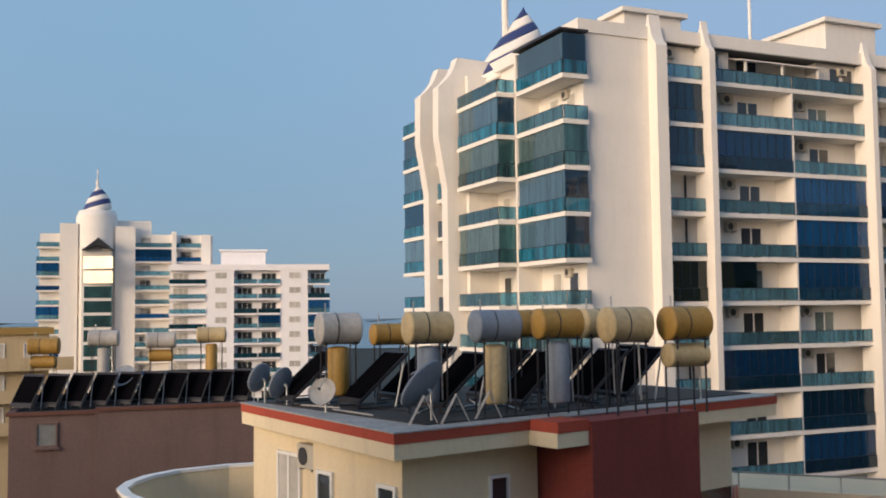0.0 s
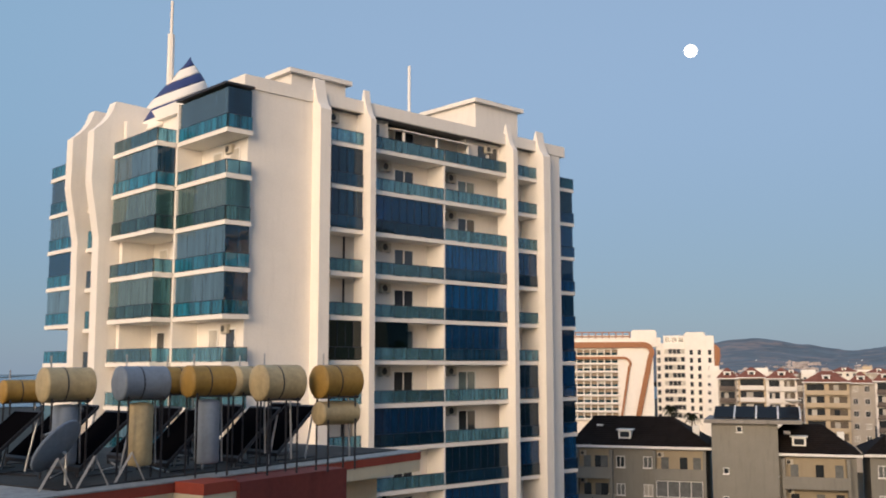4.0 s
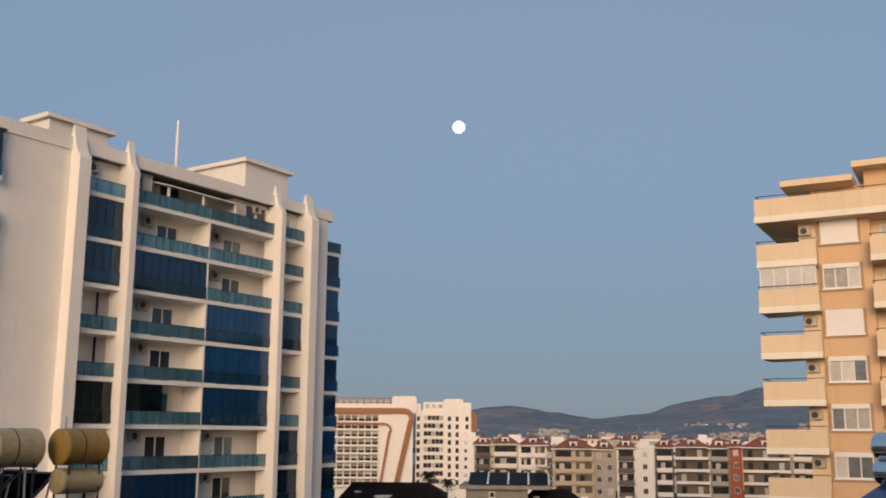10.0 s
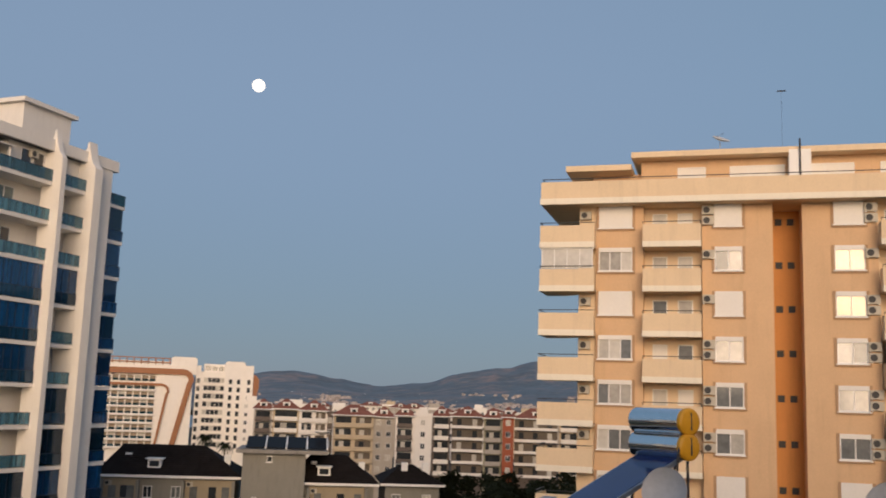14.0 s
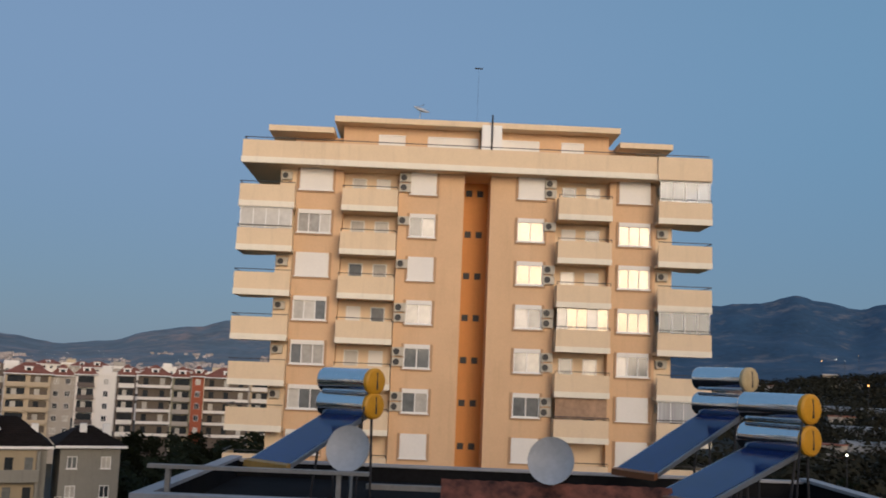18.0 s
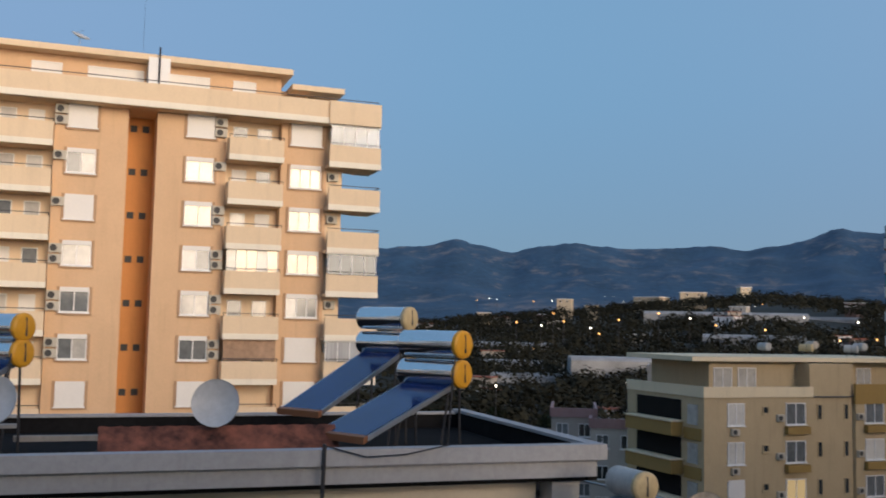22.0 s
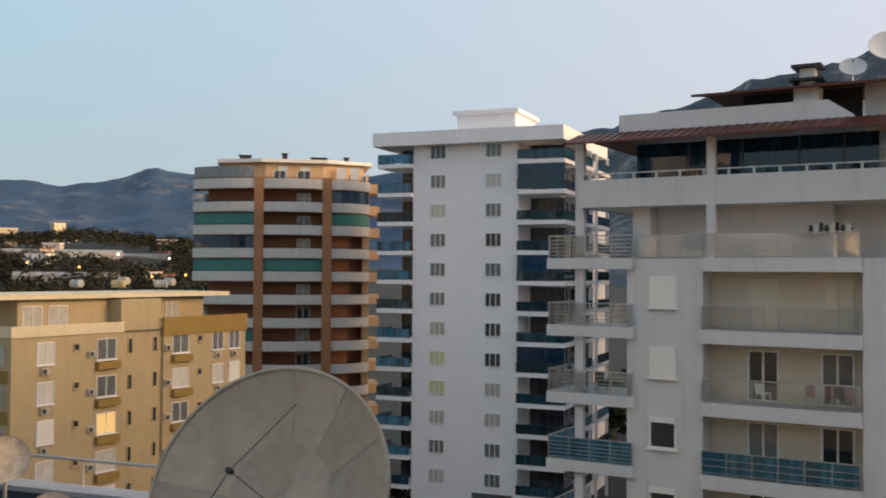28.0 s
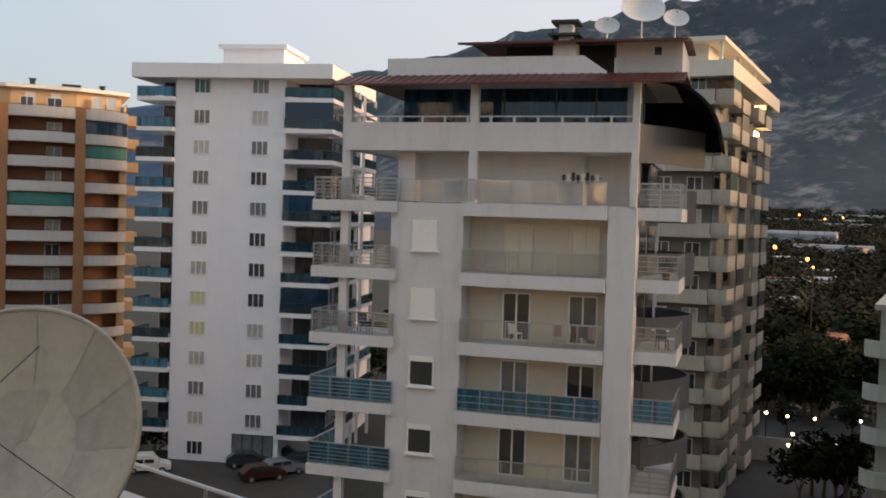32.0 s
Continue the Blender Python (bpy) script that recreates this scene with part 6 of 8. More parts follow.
# flats at the end of the street, with rounded balconies
EF = building("street_corner_flats", 160.0, 74.0, "dim grey flats with rounded balconies at the street corner")
block("wall", EF, GREYCREAM, -3.9, 12, 1.2, 14, 0, 19.6)
block("roof_slab", EF, GREYCREAM, -4.3, 12.4, 0.8, 14.4, 19.6, 20.0)
for k in range(6):
    z = 16.6 - 3.0 * k
    f = [(-4.9 + 2.61 * (1 - math.cos(math.pi * i / 10)), 1.2 - 1.5 * math.sin(math.pi * i / 10)) for i in range(11)]
    sl = part("balcony_slab", Shape().prism(f, z - 0.2, z), GREYCREAM, EF)
    part("balcony_parapet", Shape().prism(f + [(x, y + 0.14) for x, y in f[::-1]], z, z + 0.95), GREYCREAM, sl)
    block("balcony_door", sl, DARKPANE, -2.9, -0.8, 1.14, 1.2, z + 0.02, z + 2.2)


def palm(az, far, z, high):
    o = new("palm_tree")
    o.location = spot(az, far, z)
    tagged(o, "dark palm tree in front of the hotel", "palm tree")
    part("trunk", Shape().tube((0, 0, 0), (0.2, 0, high * 0.5), 0.3, 8, 0.22).tube((0.2, 0, high * 0.5), (0.1, 0, high), 0.22, 8, 0.18), BARK, o)
    q = random.Random(3)
    s = Shape()
    for i in range(34):
        a, up = q.uniform(0, math.tau), q.uniform(-0.3, 1.1)
        long = q.uniform(2.2, 3.2)
        for j in range(12):
            t0, t1 = j / 12, (j + 1) / 12
            for side in (-1, 1):
                n = len(s.v)
                p = lambda t, w: (0.1 + math.cos(a) * long * t - side * math.sin(a) * w, math.sin(a) * long * t + side * math.cos(a) * w, high + long * (up * t - 1.0 * t * t) - w * 0.5)
                s.v += [p(t0, 0), p(t1, 0), p(t1 + 0.05, 0.5 * (1 - t1) + 0.08), p(t0 + 0.08, 0.5 * (1 - t0) + 0.05)]
                s.f.append((n, n + 1, n + 2, n + 3))
    part("fronds", s, LEAF, o)


palm(32.3, 300, 0, 13.5)
palm(33.4, 310, 0, 11.0)

for i, (u, w, size) in enumerate(((-17.4, -8, 1.65), (-20.5, -9, 1.4), (12.5, -6, 1.5))):
    a = radians(38.0)
    p = Vector((math.sin(a), math.cos(a), 0)) * (112.0 + w) + Vector((math.cos(a), -math.sin(a), 0)) * u
    tree(p.x, p.y, 0, size, i, "tall dark evergreen before the terrace houses")

# ---- the near roof with drum tanks ----
TB = building("tank_house", -37.7, 16.38, "cream house with red roof band crowded with solar tanks", "house")
RZ = 22.65
PALESCREED = paint("pale_cement_screed", (0.36, 0.35, 0.33), var=0.35, coarse=1.5)
part("roof_slab", Shape().prism([(11.42, 0), (16, 0), (16, -0.1), (24.1, -0.1), (24.6, 8.4), (12.3, 8.4)], RZ - 0.56, RZ - 0.24), CREAM, TB, "cream roof overhang")
part("roof_band", Shape().prism([(11.40, -0.02), (15.9, -0.02), (16, -0.12), (24.12, -0.12), (24.62, 8.42), (12.28, 8.42)], RZ - 0.24, RZ - 0.03), REDBAND, TB, "worn red roof edge")
block("roof_top", TB, paint("stained_roof_felt", (0.034, 0.033, 0.032), var=0.5, coarse=1.2), 12.6, 23.9, 0.55, 8.2, RZ, RZ + 0.03)
part("roof_edge", Shape().prism([(11.38, -0.04), (15.9, -0.04), (16, -0.14), (24.14, -0.14), (24.64, 8.44), (12.26, 8.44)], RZ - 0.03, RZ), PALESCREED, TB, "pale cement roof edge")
parts("wall", Shape().box(12.1, 15.9, 0.7, 4.3, 0, RZ - 0.56).box(12.5, 15.9, 4.3, 8.1, 0, RZ - 0.56).box(15.9, 23.4, 0.9, 8.0, 0, RZ - 0.56), CREAM, TB)
part("maroon_tower", Shape().box(15.95, 19.6, -1.0, 0.9, 0, RZ - 0.05), MAROON, TB, "maroon rendered stair tower")
parts("roof_step", Shape().box(15.0, 15.95, -0.9, 0.0, RZ - 0.56, RZ - 0.24), CREAM, TB)
part("roof_step_band", Shape().box(15.0, 15.95, -0.92, -0.05, RZ - 0.24, RZ - 0.005), REDBAND, TB)
for x0 in (14.4,):
    window(TB, x0, x0 + 0.6, 0.7, 19.6, 21.4, DARKPANE, 1)
for y in (0.85, 3.35):
    w = part("side_window", Shape().box(12.02, 12.1, y, y + 0.08, 19.6, 21.4).box(12.02, 12.1, y + 0.62, y + 0.7, 19.6, 21.4).box(12.02, 12.1, y + 0.08, y + 0.62, 21.32, 21.4).box(12.02, 12.1, y + 0.08, y + 0.62, 19.6, 19.68), FRAME, TB)
    block("pane", w, DARKPANE, 12.05, 12.1, y + 0.08, y + 0.62, 19.68, 21.32)
w = part("side_window", Shape().box(12.42, 12.5, 5.5, 5.58, 19.55, 21.55).box(12.42, 12.5, 6.6, 6.68, 19.55, 21.55).box(12.42, 12.5, 6.05, 6.13, 19.55, 21.55).box(12.42, 12.5, 5.58, 6.6, 21.47, 21.55).box(12.42, 12.5, 5.58, 6.6, 19.55, 19.63), FRAME, TB)
block("pane", w, CURTAIN, 12.45, 12.5, 5.58, 6.6, 19.63, 21.47)
air_conditioner(TB, 12.5, 5.25, 21.3, -math.pi / 2)
block("glass_screen", TB, CLEAR, 20.0, 22.4, -0.05, 0.0, 18.6, 20.4, "frosted glass screen")

OCHRE = paint("ochre_tank_paint", (0.34, 0.20, 0.048), rough=0.5, var=0.2, streak=0.25, coarse=1.5)
TANKCREAM = paint("cream_tank_paint", (0.46, 0.36, 0.20), rough=0.5, var=0.2, streak=0.25, coarse=1.5)
TANKGREY = paint("grey_tank_paint", (0.19, 0.23, 0.28), rough=0.5, var=0.15, streak=0.25, coarse=1.5)
TANKWHITE = paint("dull_white_tank_paint", (0.40, 0.385, 0.36), rough=0.5, var=0.2, streak=0.3, coarse=1.5)
RUSTY = paint("rusted_sheet", (0.17, 0.058, 0.034), rough=0.8, var=0.85, coarse=1.6, grain=5.0, streak=0.3)
COLLECT = paint("black_collector_glass", (0.004, 0.004, 0.005), rough=0.7, var=0.2, bump=0.0, spec=0.0)
BLUECOL = paint("blue_collector_glass", (0.007, 0.026, 0.115), rough=0.12, var=0.3, coarse=1.0, bump=0.0, spec=0.5)


def drum(s, x0, x1, r, z, y=0.0, sides=24):
    """A lying drum along x with slightly domed, rimmed ends."""
    n = len(s.v)
    rows = [(x0 - 0.05, 0.3 * r), (x0 - 0.03, 0.85 * r), (x0, r), (x0 + 0.03, r * 1.015), (x0 + 0.06, r), (x1 - 0.06, r), (x1 - 0.03, r * 1.015), (x1, r), (x1 + 0.03, 0.85 * r), (x1 + 0.05, 0.3 * r)]
    for x, q in rows:
        s.v += [(x, y + q * math.cos(i * math.tau / sides), z + q * math.sin(i * math.tau / sides)) for i in range(sides)]
    for j in range(len(rows) - 1):
        for i in range(sides):
            s.f.append((n + j * sides + i, n + j * sides + (i + 1) % sides, n + (j + 1) * sides + (i + 1) % sides, n + (j + 1) * sides + i))
    s.f += [tuple(range(n + sides - 1, n - 1, -1)), tuple(range(n + (len(rows) - 1) * sides, n + len(rows) * sides))]
    return s


def tank_heater(az, far, el, colour, lower, roof, turn=-37.0, r=0.38, long=1.1, label="ochre drum water tank on a steel stand", column=None):
    """A cold-water drum on a steel stand, with a hot-water cylinder under it."""
    z = 25 + far * math.tan(radians(el))
    o = new("water_tank")
    p = spot(az, far, roof)
    o.location, o.rotation_euler = p, (0, 0, radians(turn + 90))
    tagged(o, label, "water tank", "roof water tanks")
    h = z - roof
    part("drum", drum(Shape(), -long / 2, long / 2, r, h), colour, o, "", (0, 0, 0), True)
    for x in (-long * 0.1,):
        sb = Shape().lathe([(r * 1.002, -0.014), (r * 1.012, -0.014), (r * 1.012, 0.014), (r * 1.002, 0.014)], 24)
        sb.v = [(x + b, a, h + c) for a, c, b in [(v[0], v[1], v[2]) for v in sb.v]]
        part("strap", sb, BLACKSTEEL, o)
    for x in (-long * 0.38, long * 0.38):
        for y in (-0.22, 0.22):
            part("leg", Shape().box(x - 0.016, x + 0.016, y - 0.016, y + 0.016, 0, h - r * 0.7), BLACKSTEEL, o)
    part("cradle", Shape().box(-long * 0.4, long * 0.4, -0.33, -0.28, h - r * 0.95, h - r * 0.88).box(-long * 0.4, long * 0.4, 0.28, 0.33, h - r * 0.95, h - r * 0.88).box(-long * 0.4, -long * 0.36, -0.3, 0.3, h - r * 1.02, h - r * 0.95).box(long * 0.36, long * 0.4, -0.3, 0.3, h - r * 1.02, h - r * 0.95), BLACKSTEEL, o)
    if column:
        part("cylinder", Shape().lathe([(0.05, 0.25), (0.24, 0.28), (0.27, 0.34), (0.27, h - r - 0.12), (0.22, h - r - 0.06), (0.05, h - r - 0.04)], 20), column, o, "upright hot-water cylinder", (0, 0, 0), True)
    if lower:
        part("lower_drum", drum(Shape(), -0.5, 0.5, 0.27, h - r - 0.34), lower, o, "", (0, 0, 0), True)
    part("pipe", Shape().tube((long * 0.3, -0.05, h - r), (long * 0.3, -0.12, 0.3), 0.02), STEEL, o)
    part("vent_pipe", Shape().tube((-long * 0.3, 0.1, h + r), (-long * 0.3, 0.1, h + r + 0.25), 0.018), STEEL, o)
    return o


TANKS = ((-5.94, 25.5, -0.85, TANKWHITE, None, OCHRE, 0.43, "dull white drum tank over an ochre cylinder"), (-3.0, 28.0, -1.2, OCHRE, None, None, 0.32, "small ochre drum tank on a stand"),
         (-0.86, 23.2, -0.86, TANKCREAM, None, TANKGREY, 0.4, "cream drum tank on a rusty stand"), (2.97, 22.6, -0.8, TANKGREY, None, TANKCREAM, 0.39, "blue-grey drum tank on a stand"),
         (5.0, 25.0, -0.69, OCHRE, None, None, 0.37, "ochre drum tank on a stand"), (6.5, 22.8, -0.71, OCHRE, None, TANKGREY, 0.37, "mustard drum tank on a stand"),
         (8.9, 24.6, -0.70, TANKCREAM, None, None, 0.38, "cream drum tank with faded writing"), (10.3, 23.0, -0.80, TANKCREAM, None, None, 0.43, "large cream drum tank on a stand"),
         (13.55, 23.6, -0.74, OCHRE, TANKCREAM, None, 0.41, "ochre drum tank over a smaller cream one"))
for az, far, el, c, low, col, r, lab in TANKS:
    tank_heater(az, far, el, c, low, RZ + 0.03, -66.0, r * 0.93, 1.02, lab, col)


def collector(o, long, wide, lift, rise, material, legs=True):
    """A tilted collector: x across, foot at y=0, top at y=long."""
    k = math.hypot(long, rise)
    s = Shape().slab_x([(0, lift), (long, lift + rise), (long, lift + rise + 0.09), (0, lift + 0.09)], -wide / 2, wide / 2)
    c = part("collector_case", s, BLACKSTEEL, o)
    g = Shape().slab_x([(0.06, lift + 0.094 + rise * 0.06 / long), (long - 0.06, lift + rise * (1 - 0.06 / long) + 0.094), (long - 0.06, lift + rise * (1 - 0.06 / long) + 0.1), (0.06, lift + 0.1 + rise * 0.06 / long)], -wide / 2 + 0.04, wide / 2 - 0.04)
    part("collector_glass", g, material, c)
    if legs:
        for x in (-wide / 2 + 0.05, wide / 2 - 0.05):
            part("prop", Shape().tube((x, long * 0.95, lift + rise * 0.95), (x, long * 0.75, 0), 0.025, 6), STEEL, o)
            part("foot_bar", Shape().tube((x, 0.0, lift), (x, 0.0, 0), 0.02, 6).tube((x, 0, 0.03), (x, long, 0.03), 0.018, 6), BLACKSTEEL, o)


def panel(x, y, z, az_face, long=1.25, wide=0.95, lift=0.2, rise=1.2, material=None, label="black solar collector propped on steel legs"):
    o = new("solar_collector")
    o.location, o.rotation_euler = (x, y, z), (0, 0, radians(180 - az_face))
    tagged(o, label, "solar collector", "roof solar collectors")
    collector(o, long, wide, lift, rise, material or COLLECT)


E1, E2 = Vector((0.791, 0.612, 0)), Vector((-0.612, 0.791, 0))
for i, (u, w) in enumerate(((12.6, 6.6), (13.3, 4.6), (14.2, 2.5), (14.9, 5.2), (15.9, 1.7), (16.6, 3.6), (17.7, 1.3), (18.4, 3.2), (19.3, 1.5), (20.3, 2.9), (13.4, 7.9), (16.3, 6.4))):
    p = E1 * u + E2 * (16.38 + w)
    panel(p.x, p.y, RZ + 0.03, 238, 1.35, 1.15, 0.12, 1.15)


def dish(x, y, z, r, az, el, foot, label, material=None, name="satellite_dish", petals=0, tripod=False, arm=True):
    """A dish that looks to the bearing az, el degrees up; foot: the height of the roof it stands on."""
    o = new(name)
    o.location = (x, y, foot)
    tagged(o, label, "satellite dish", "satellite dishes")
    h = z - foot
    turn = Matrix.Rotation(-radians(az), 4, "Z") @ Matrix.Rotation(-radians(90 - el), 4, "X")
    rows = [(r * t, 0.30 * r * t * t) for t in (0.02, 0.2, 0.4, 0.6, 0.8, 0.95, 1.0)]
    s = Shape().lathe(rows + [(r * 1.012, 0.30 * r + 0.01), (r * 1.012, 0.30 * r - 0.03), (r * 0.97, 0.27 * r - 0.03), (r * 0.6, 0.1 * r - 0.02), (r * 0.02, -0.02)], 48 if r > 1 else 24)
    place = lambda v: tuple(turn @ Vector(v) + Vector((0, 0, h)))
    s.v = [place(v) for v in s.v]
    ref = part("reflector", s, material or TANKWHITE, o, "", (0, 0, 0), True)
    fz = 0.85 * r
    if petals:
        at = lambda t, a: place((r * t * math.cos(a), r * t * math.sin(a), 0.30 * r * t * t + 0.006))
        for t0, t1, count, offset in ((0.06, 0.44, 6, 0.2), (0.45, 0.985, petals, 0.0)):
            for i in range(count):
                b, step, steps = Shape(), math.tau / count, 8
                a0, a1 = i * step + offset + 0.006 / t1, (i + 1) * step + offset - 0.006 / t1
                for u in range(4):
                    t = t0 + (t1 - t0) * u / 3
                    b.v += [at(t, a0 + (a1 - a0) * c / steps) for c in range(steps + 1)]
                for u in range(3):
                    for c in range(steps):
                        n = u * (steps + 1) + c
                        b.f.append((n, n + steps + 1, n + steps + 2, n + 1))
                part("panel", b, material, ref, "", (0, 0, 0), True)
        rim = Shape()
        for i in range(48):
            a, c = i * math.tau / 48, (i + 1) * math.tau / 48
            rim.tube(place((r * math.cos(a), r * math.sin(a), 0.3 * r)), place((r * math.cos(c), r * math.sin(c), 0.3 * r)), 0.022, 6)
        part("rim", rim, material, ref, "rolled dish rim")
    if tripod:
        for i in range(3):
            a = i * math.tau / 3 + 0.5
            part("strut", Shape().tube(place((r * 0.75 * math.cos(a), r * 0.75 * math.sin(a), 0.17 * r)), place((0, 0, fz)), 0.005, 6), BLACKSTEEL, o)
    elif arm:
        part("feed_arm", Shape().tube(place((0, -r * 0.95, 0.27 * r)), place((0, 0, fz)), 0.015, 6), STEEL, o)
    if tripod or arm:
        part("feed_horn", Shape().tube(place((0, 0, fz - 0.04)), place((0, 0, fz + 0.03)), 0.028, 10), BLACKSTEEL, o)
    back = Vector(place((0, 0, -0.14 * max(r, 0.8))))
    part("mast", Shape().tube((back.x, back.y, 0), (back.x, back.y, back.z), 0.03 if r < 1 else 0.09, 10).tube(tuple(back), place((0, 0, -0.03)), 0.035, 8), STEEL, o)
    return o


for az, far, z, r, face, el in ((-6.75, 23.8, 23.15, 0.33, 200, 25), (-9.0, 26.2, 23.2, 0.42, 300, 20), (-10.2, 27.0, 23.3, 0.4, 300, 20), (-0.9, 21.9, 23.35, 0.62, 300, 35)):
    p = spot(az, far, 0)
    dish(p.x, p.y, z, r, face, el, RZ + 0.03, "grey satellite dish standing on the tank roof", TANKGREY if r > 0.35 else TANKWHITE)

# pipes and cables that run over the tank roof
q = random.Random(12)
for i in range(14):
    u, w = q.uniform(12.6, 21.0), q.uniform(0.9, 5.5)
    a = E1 * u + E2 * (16.38 + w)
    b = a + E1 * q.uniform(-0.5, 1.6) + E2 * q.uniform(0.4, 2.2)
    z = RZ + 0.05
    o = new("roof_pipe", Shape().tube((a.x, a.y, z), (b.x, b.y, z), 0.022, 6).mesh("roof_pipe", (BLACKSTEEL, TANKWHITE, STEEL)[i % 3]))
    tagged(o, ("black water hose lying on the tank roof", "white plastic pipe lying on the tank roof", "steel pipe lying on the tank roof")[i % 3], "pipe", "loose roof pipes")
for i, (u, w) in enumerate(((12.3, 0.7), (13.0, 0.5), (14.0, 0.6))):
    a = E1 * u + E2 * (16.38 + w)
    o = new("roof_strut", Shape().tube((a.x, a.y, RZ + 0.01), (a.x + 0.32, a.y + 0.1, RZ + 0.62), 0.035, 4).tube((a.x + 0.6, a.y + 0.3, RZ + 0.01), (a.x + 0.32, a.y + 0.1, RZ + 0.62), 0.02, 4).mesh("roof_strut", TANKWHITE))
    tagged(o, "pale steel strut leaning on the roof edge", "strut", "roof struts")

# ---- the faded pink house behind, with its own row of tanks ----
PH = building("pink_house", -17.0, 44.0, "faded pink house with a row of solar collectors on its roof", "house")
parts("wall", Shape().box(-4.9, -1.6, 0, 10, 0, 21.0).box(-1.6, 5.2, -0.15, 10, 0, 21.1), PINK, PH)
RUSTYEDGE = paint("rusty_brown_coping", (0.12, 0.052, 0.038), streak=0.2, var=0.2)
parts("coping", Shape().box(-5.0, -1.6, -0.12, 0.3, 21.0, 21.14).box(-1.6, 5.3, -0.27, 0.3, 21.1, 21.24).box(-5.0, -4.7, 0.3, 10, 21.0, 21.14), RUSTYEDGE, PH)
block("roof_top", PH, DARKROOF, -4.7, 5.2, 0.3, 10, 21.0, 21.12)
window(PH, -3.9, -3.05, 0, 19.7, 20.7, DULLPANE, 1, PINK)
for i in range(10):
    p = Vector(PH.location) + Matrix.Rotation(PH.rotation_euler[2], 3, "Z") @ Vector((-4.6 + i * 0.98, 1.2, 0))
    panel(p.x, p.y, 21.12, 205, 0.75, 1.2, 0.12, 1.25)
for az, el, c, low, col in ((-21.7, -1.55, OCHRE, OCHRE, None), (-18.7, -1.2, TANKWHITE, None, TANKWHITE), (-15.7, -1.35, TANKWHITE, OCHRE, None), (-13.0, -1.1, TANKCREAM, None, OCHRE)):
    tank_heater(az, 47.5, el, c, low, 21.12, -80, 0.36, 1.25, "drum water tank on the pink house roof", col)
p = spot(-17.6, 46, 0)
dish(p.x, p.y, 22.3, 0.55, 200, 40, 21.12, "grey satellite dish on the pink house roof", TANKGREY)
# round terrace between the houses, open to the sky
CT = new("curved_terrace")
tagged(CT, "round terrace with cream inner walls and a pale coping", "terrace")
RING = [(-3.2, 31.75), (-5.5, 31.55), (-6.7, 31.15), (-8.05, 30.15), (-8.6, 29.15), (-8.8, 28.1), (-8.7, 27.05), (-8.25, 26.1), (-7.4, 25.0), (-6.2, 24.2), (-4.8, 23.8)]
CX, CY = -4.5, 27.8
shrink = lambda k: [(CX + (x - CX) * k, CY + (y - CY) * k) for x, y in RING]
outer, inner = shrink(1.0), shrink(0.955)
part("outer_wall", Shape().prism(outer + shrink(0.98)[::-1], 0, 20.32), PINK, CT)
part("inner_wall", Shape().prism(shrink(0.979) + inner[::-1], 18.9, 20.32), CREAM, CT)
part("coping", Shape().prism(shrink(1.01) + shrink(0.945)[::-1], 20.325, 20.42), FRAME, CT, "pale rounded coping")
part("terrace_floor", Shape().prism(outer, 19.2, 19.35), CONCRETE, CT)
# low terrace beside the white tower
LT = building("low_terrace", 24.0, 33.0, "low terrace with cream walls and a red roof edge", "terrace")
block("wall", LT, CREAM, -6, 9, 0, 8, 0, 18.6)
part("parapet", Shape().box(-6, 9, -0.2, 0.1, 18.6, 19.4), CREAM, LT)
part("red_edge", Shape().slab_x([(-1.6, 18.3), (0.0, 18.6), (0.0, 18.8), (-1.6, 18.5)], -5.2, 9), REDBAND, LT)
railing(LT, -6, 9, -0.1, -0.07, 19.4, CLEAR, 0.5, STEEL, 1.5)

# ---- the near white roof with steel solar heaters ----
SR = building("solar_roof_house", 62.8, 16.76, "white-parapet house with blue solar heaters on its roof", "house")
SZ = 22.9
GREYWHITE = paint("greyed_white_paint", (0.35, 0.35, 0.36), streak=0.2, var=0.12)
parts("fascia", Shape().box(-5.0, 9.0, 0, 0.3, SZ - 0.28, SZ).box(-5.0, 8.85, 0.12, 0.4, SZ - 0.6, SZ - 0.28), GREYWHITE, SR, "moulded white parapet")
parts("roof_kerb", Shape().box(8.75, 8.95, 0.3, 7.8, SZ - 0.7, SZ - 0.07).box(-4.95, -4.75, 0.3, 7.8, SZ - 0.7, SZ - 0.07).box(-4.75, 8.75, 7.55, 7.75, SZ - 0.7, SZ - 0.12), DARKROOF, SR, "dark felted kerb")
parts("roof_coping", Shape().box(8.7, 9.0, 0.3, 7.8, SZ - 0.066, SZ).box(-5.0, -4.7, 0.3, 7.8, SZ - 0.066, SZ).box(-4.7, 8.7, 7.5, 7.8, SZ - 0.116, SZ - 0.06), GREYWHITE, SR)
block("roof_top", SR, DARKROOF, -4.7, 8.7, 0.3, 7.5, SZ - 0.7, SZ - 0.45)
parts("wall", Shape().box(-4.6, 7.9, 0.75, 7.4, 0, SZ - 0.6), LOGGIA, SR)
block("corner_pier", SR, GREYCREAM, 8.05, 8.6, 0.35, 0.9, 0, SZ - 0.6)
block("return_wall", SR, CONCRETE, 7.9, 8.5, 2.6, 7.4, 0, SZ - 0.6)
sh = Shape()
edge = [(0.08 + 4.05 * i / 60, 0.008 * math.sin(i * 1.57)) for i in range(61)]
for x, c in edge:
    sh.v += [(x, 0.55, SZ - 0.30 + c), (x, 1.25, SZ + 0.30 + c), (x, 0.54, SZ - 0.31 + c), (x, 1.25, SZ + 0.285 + c)]
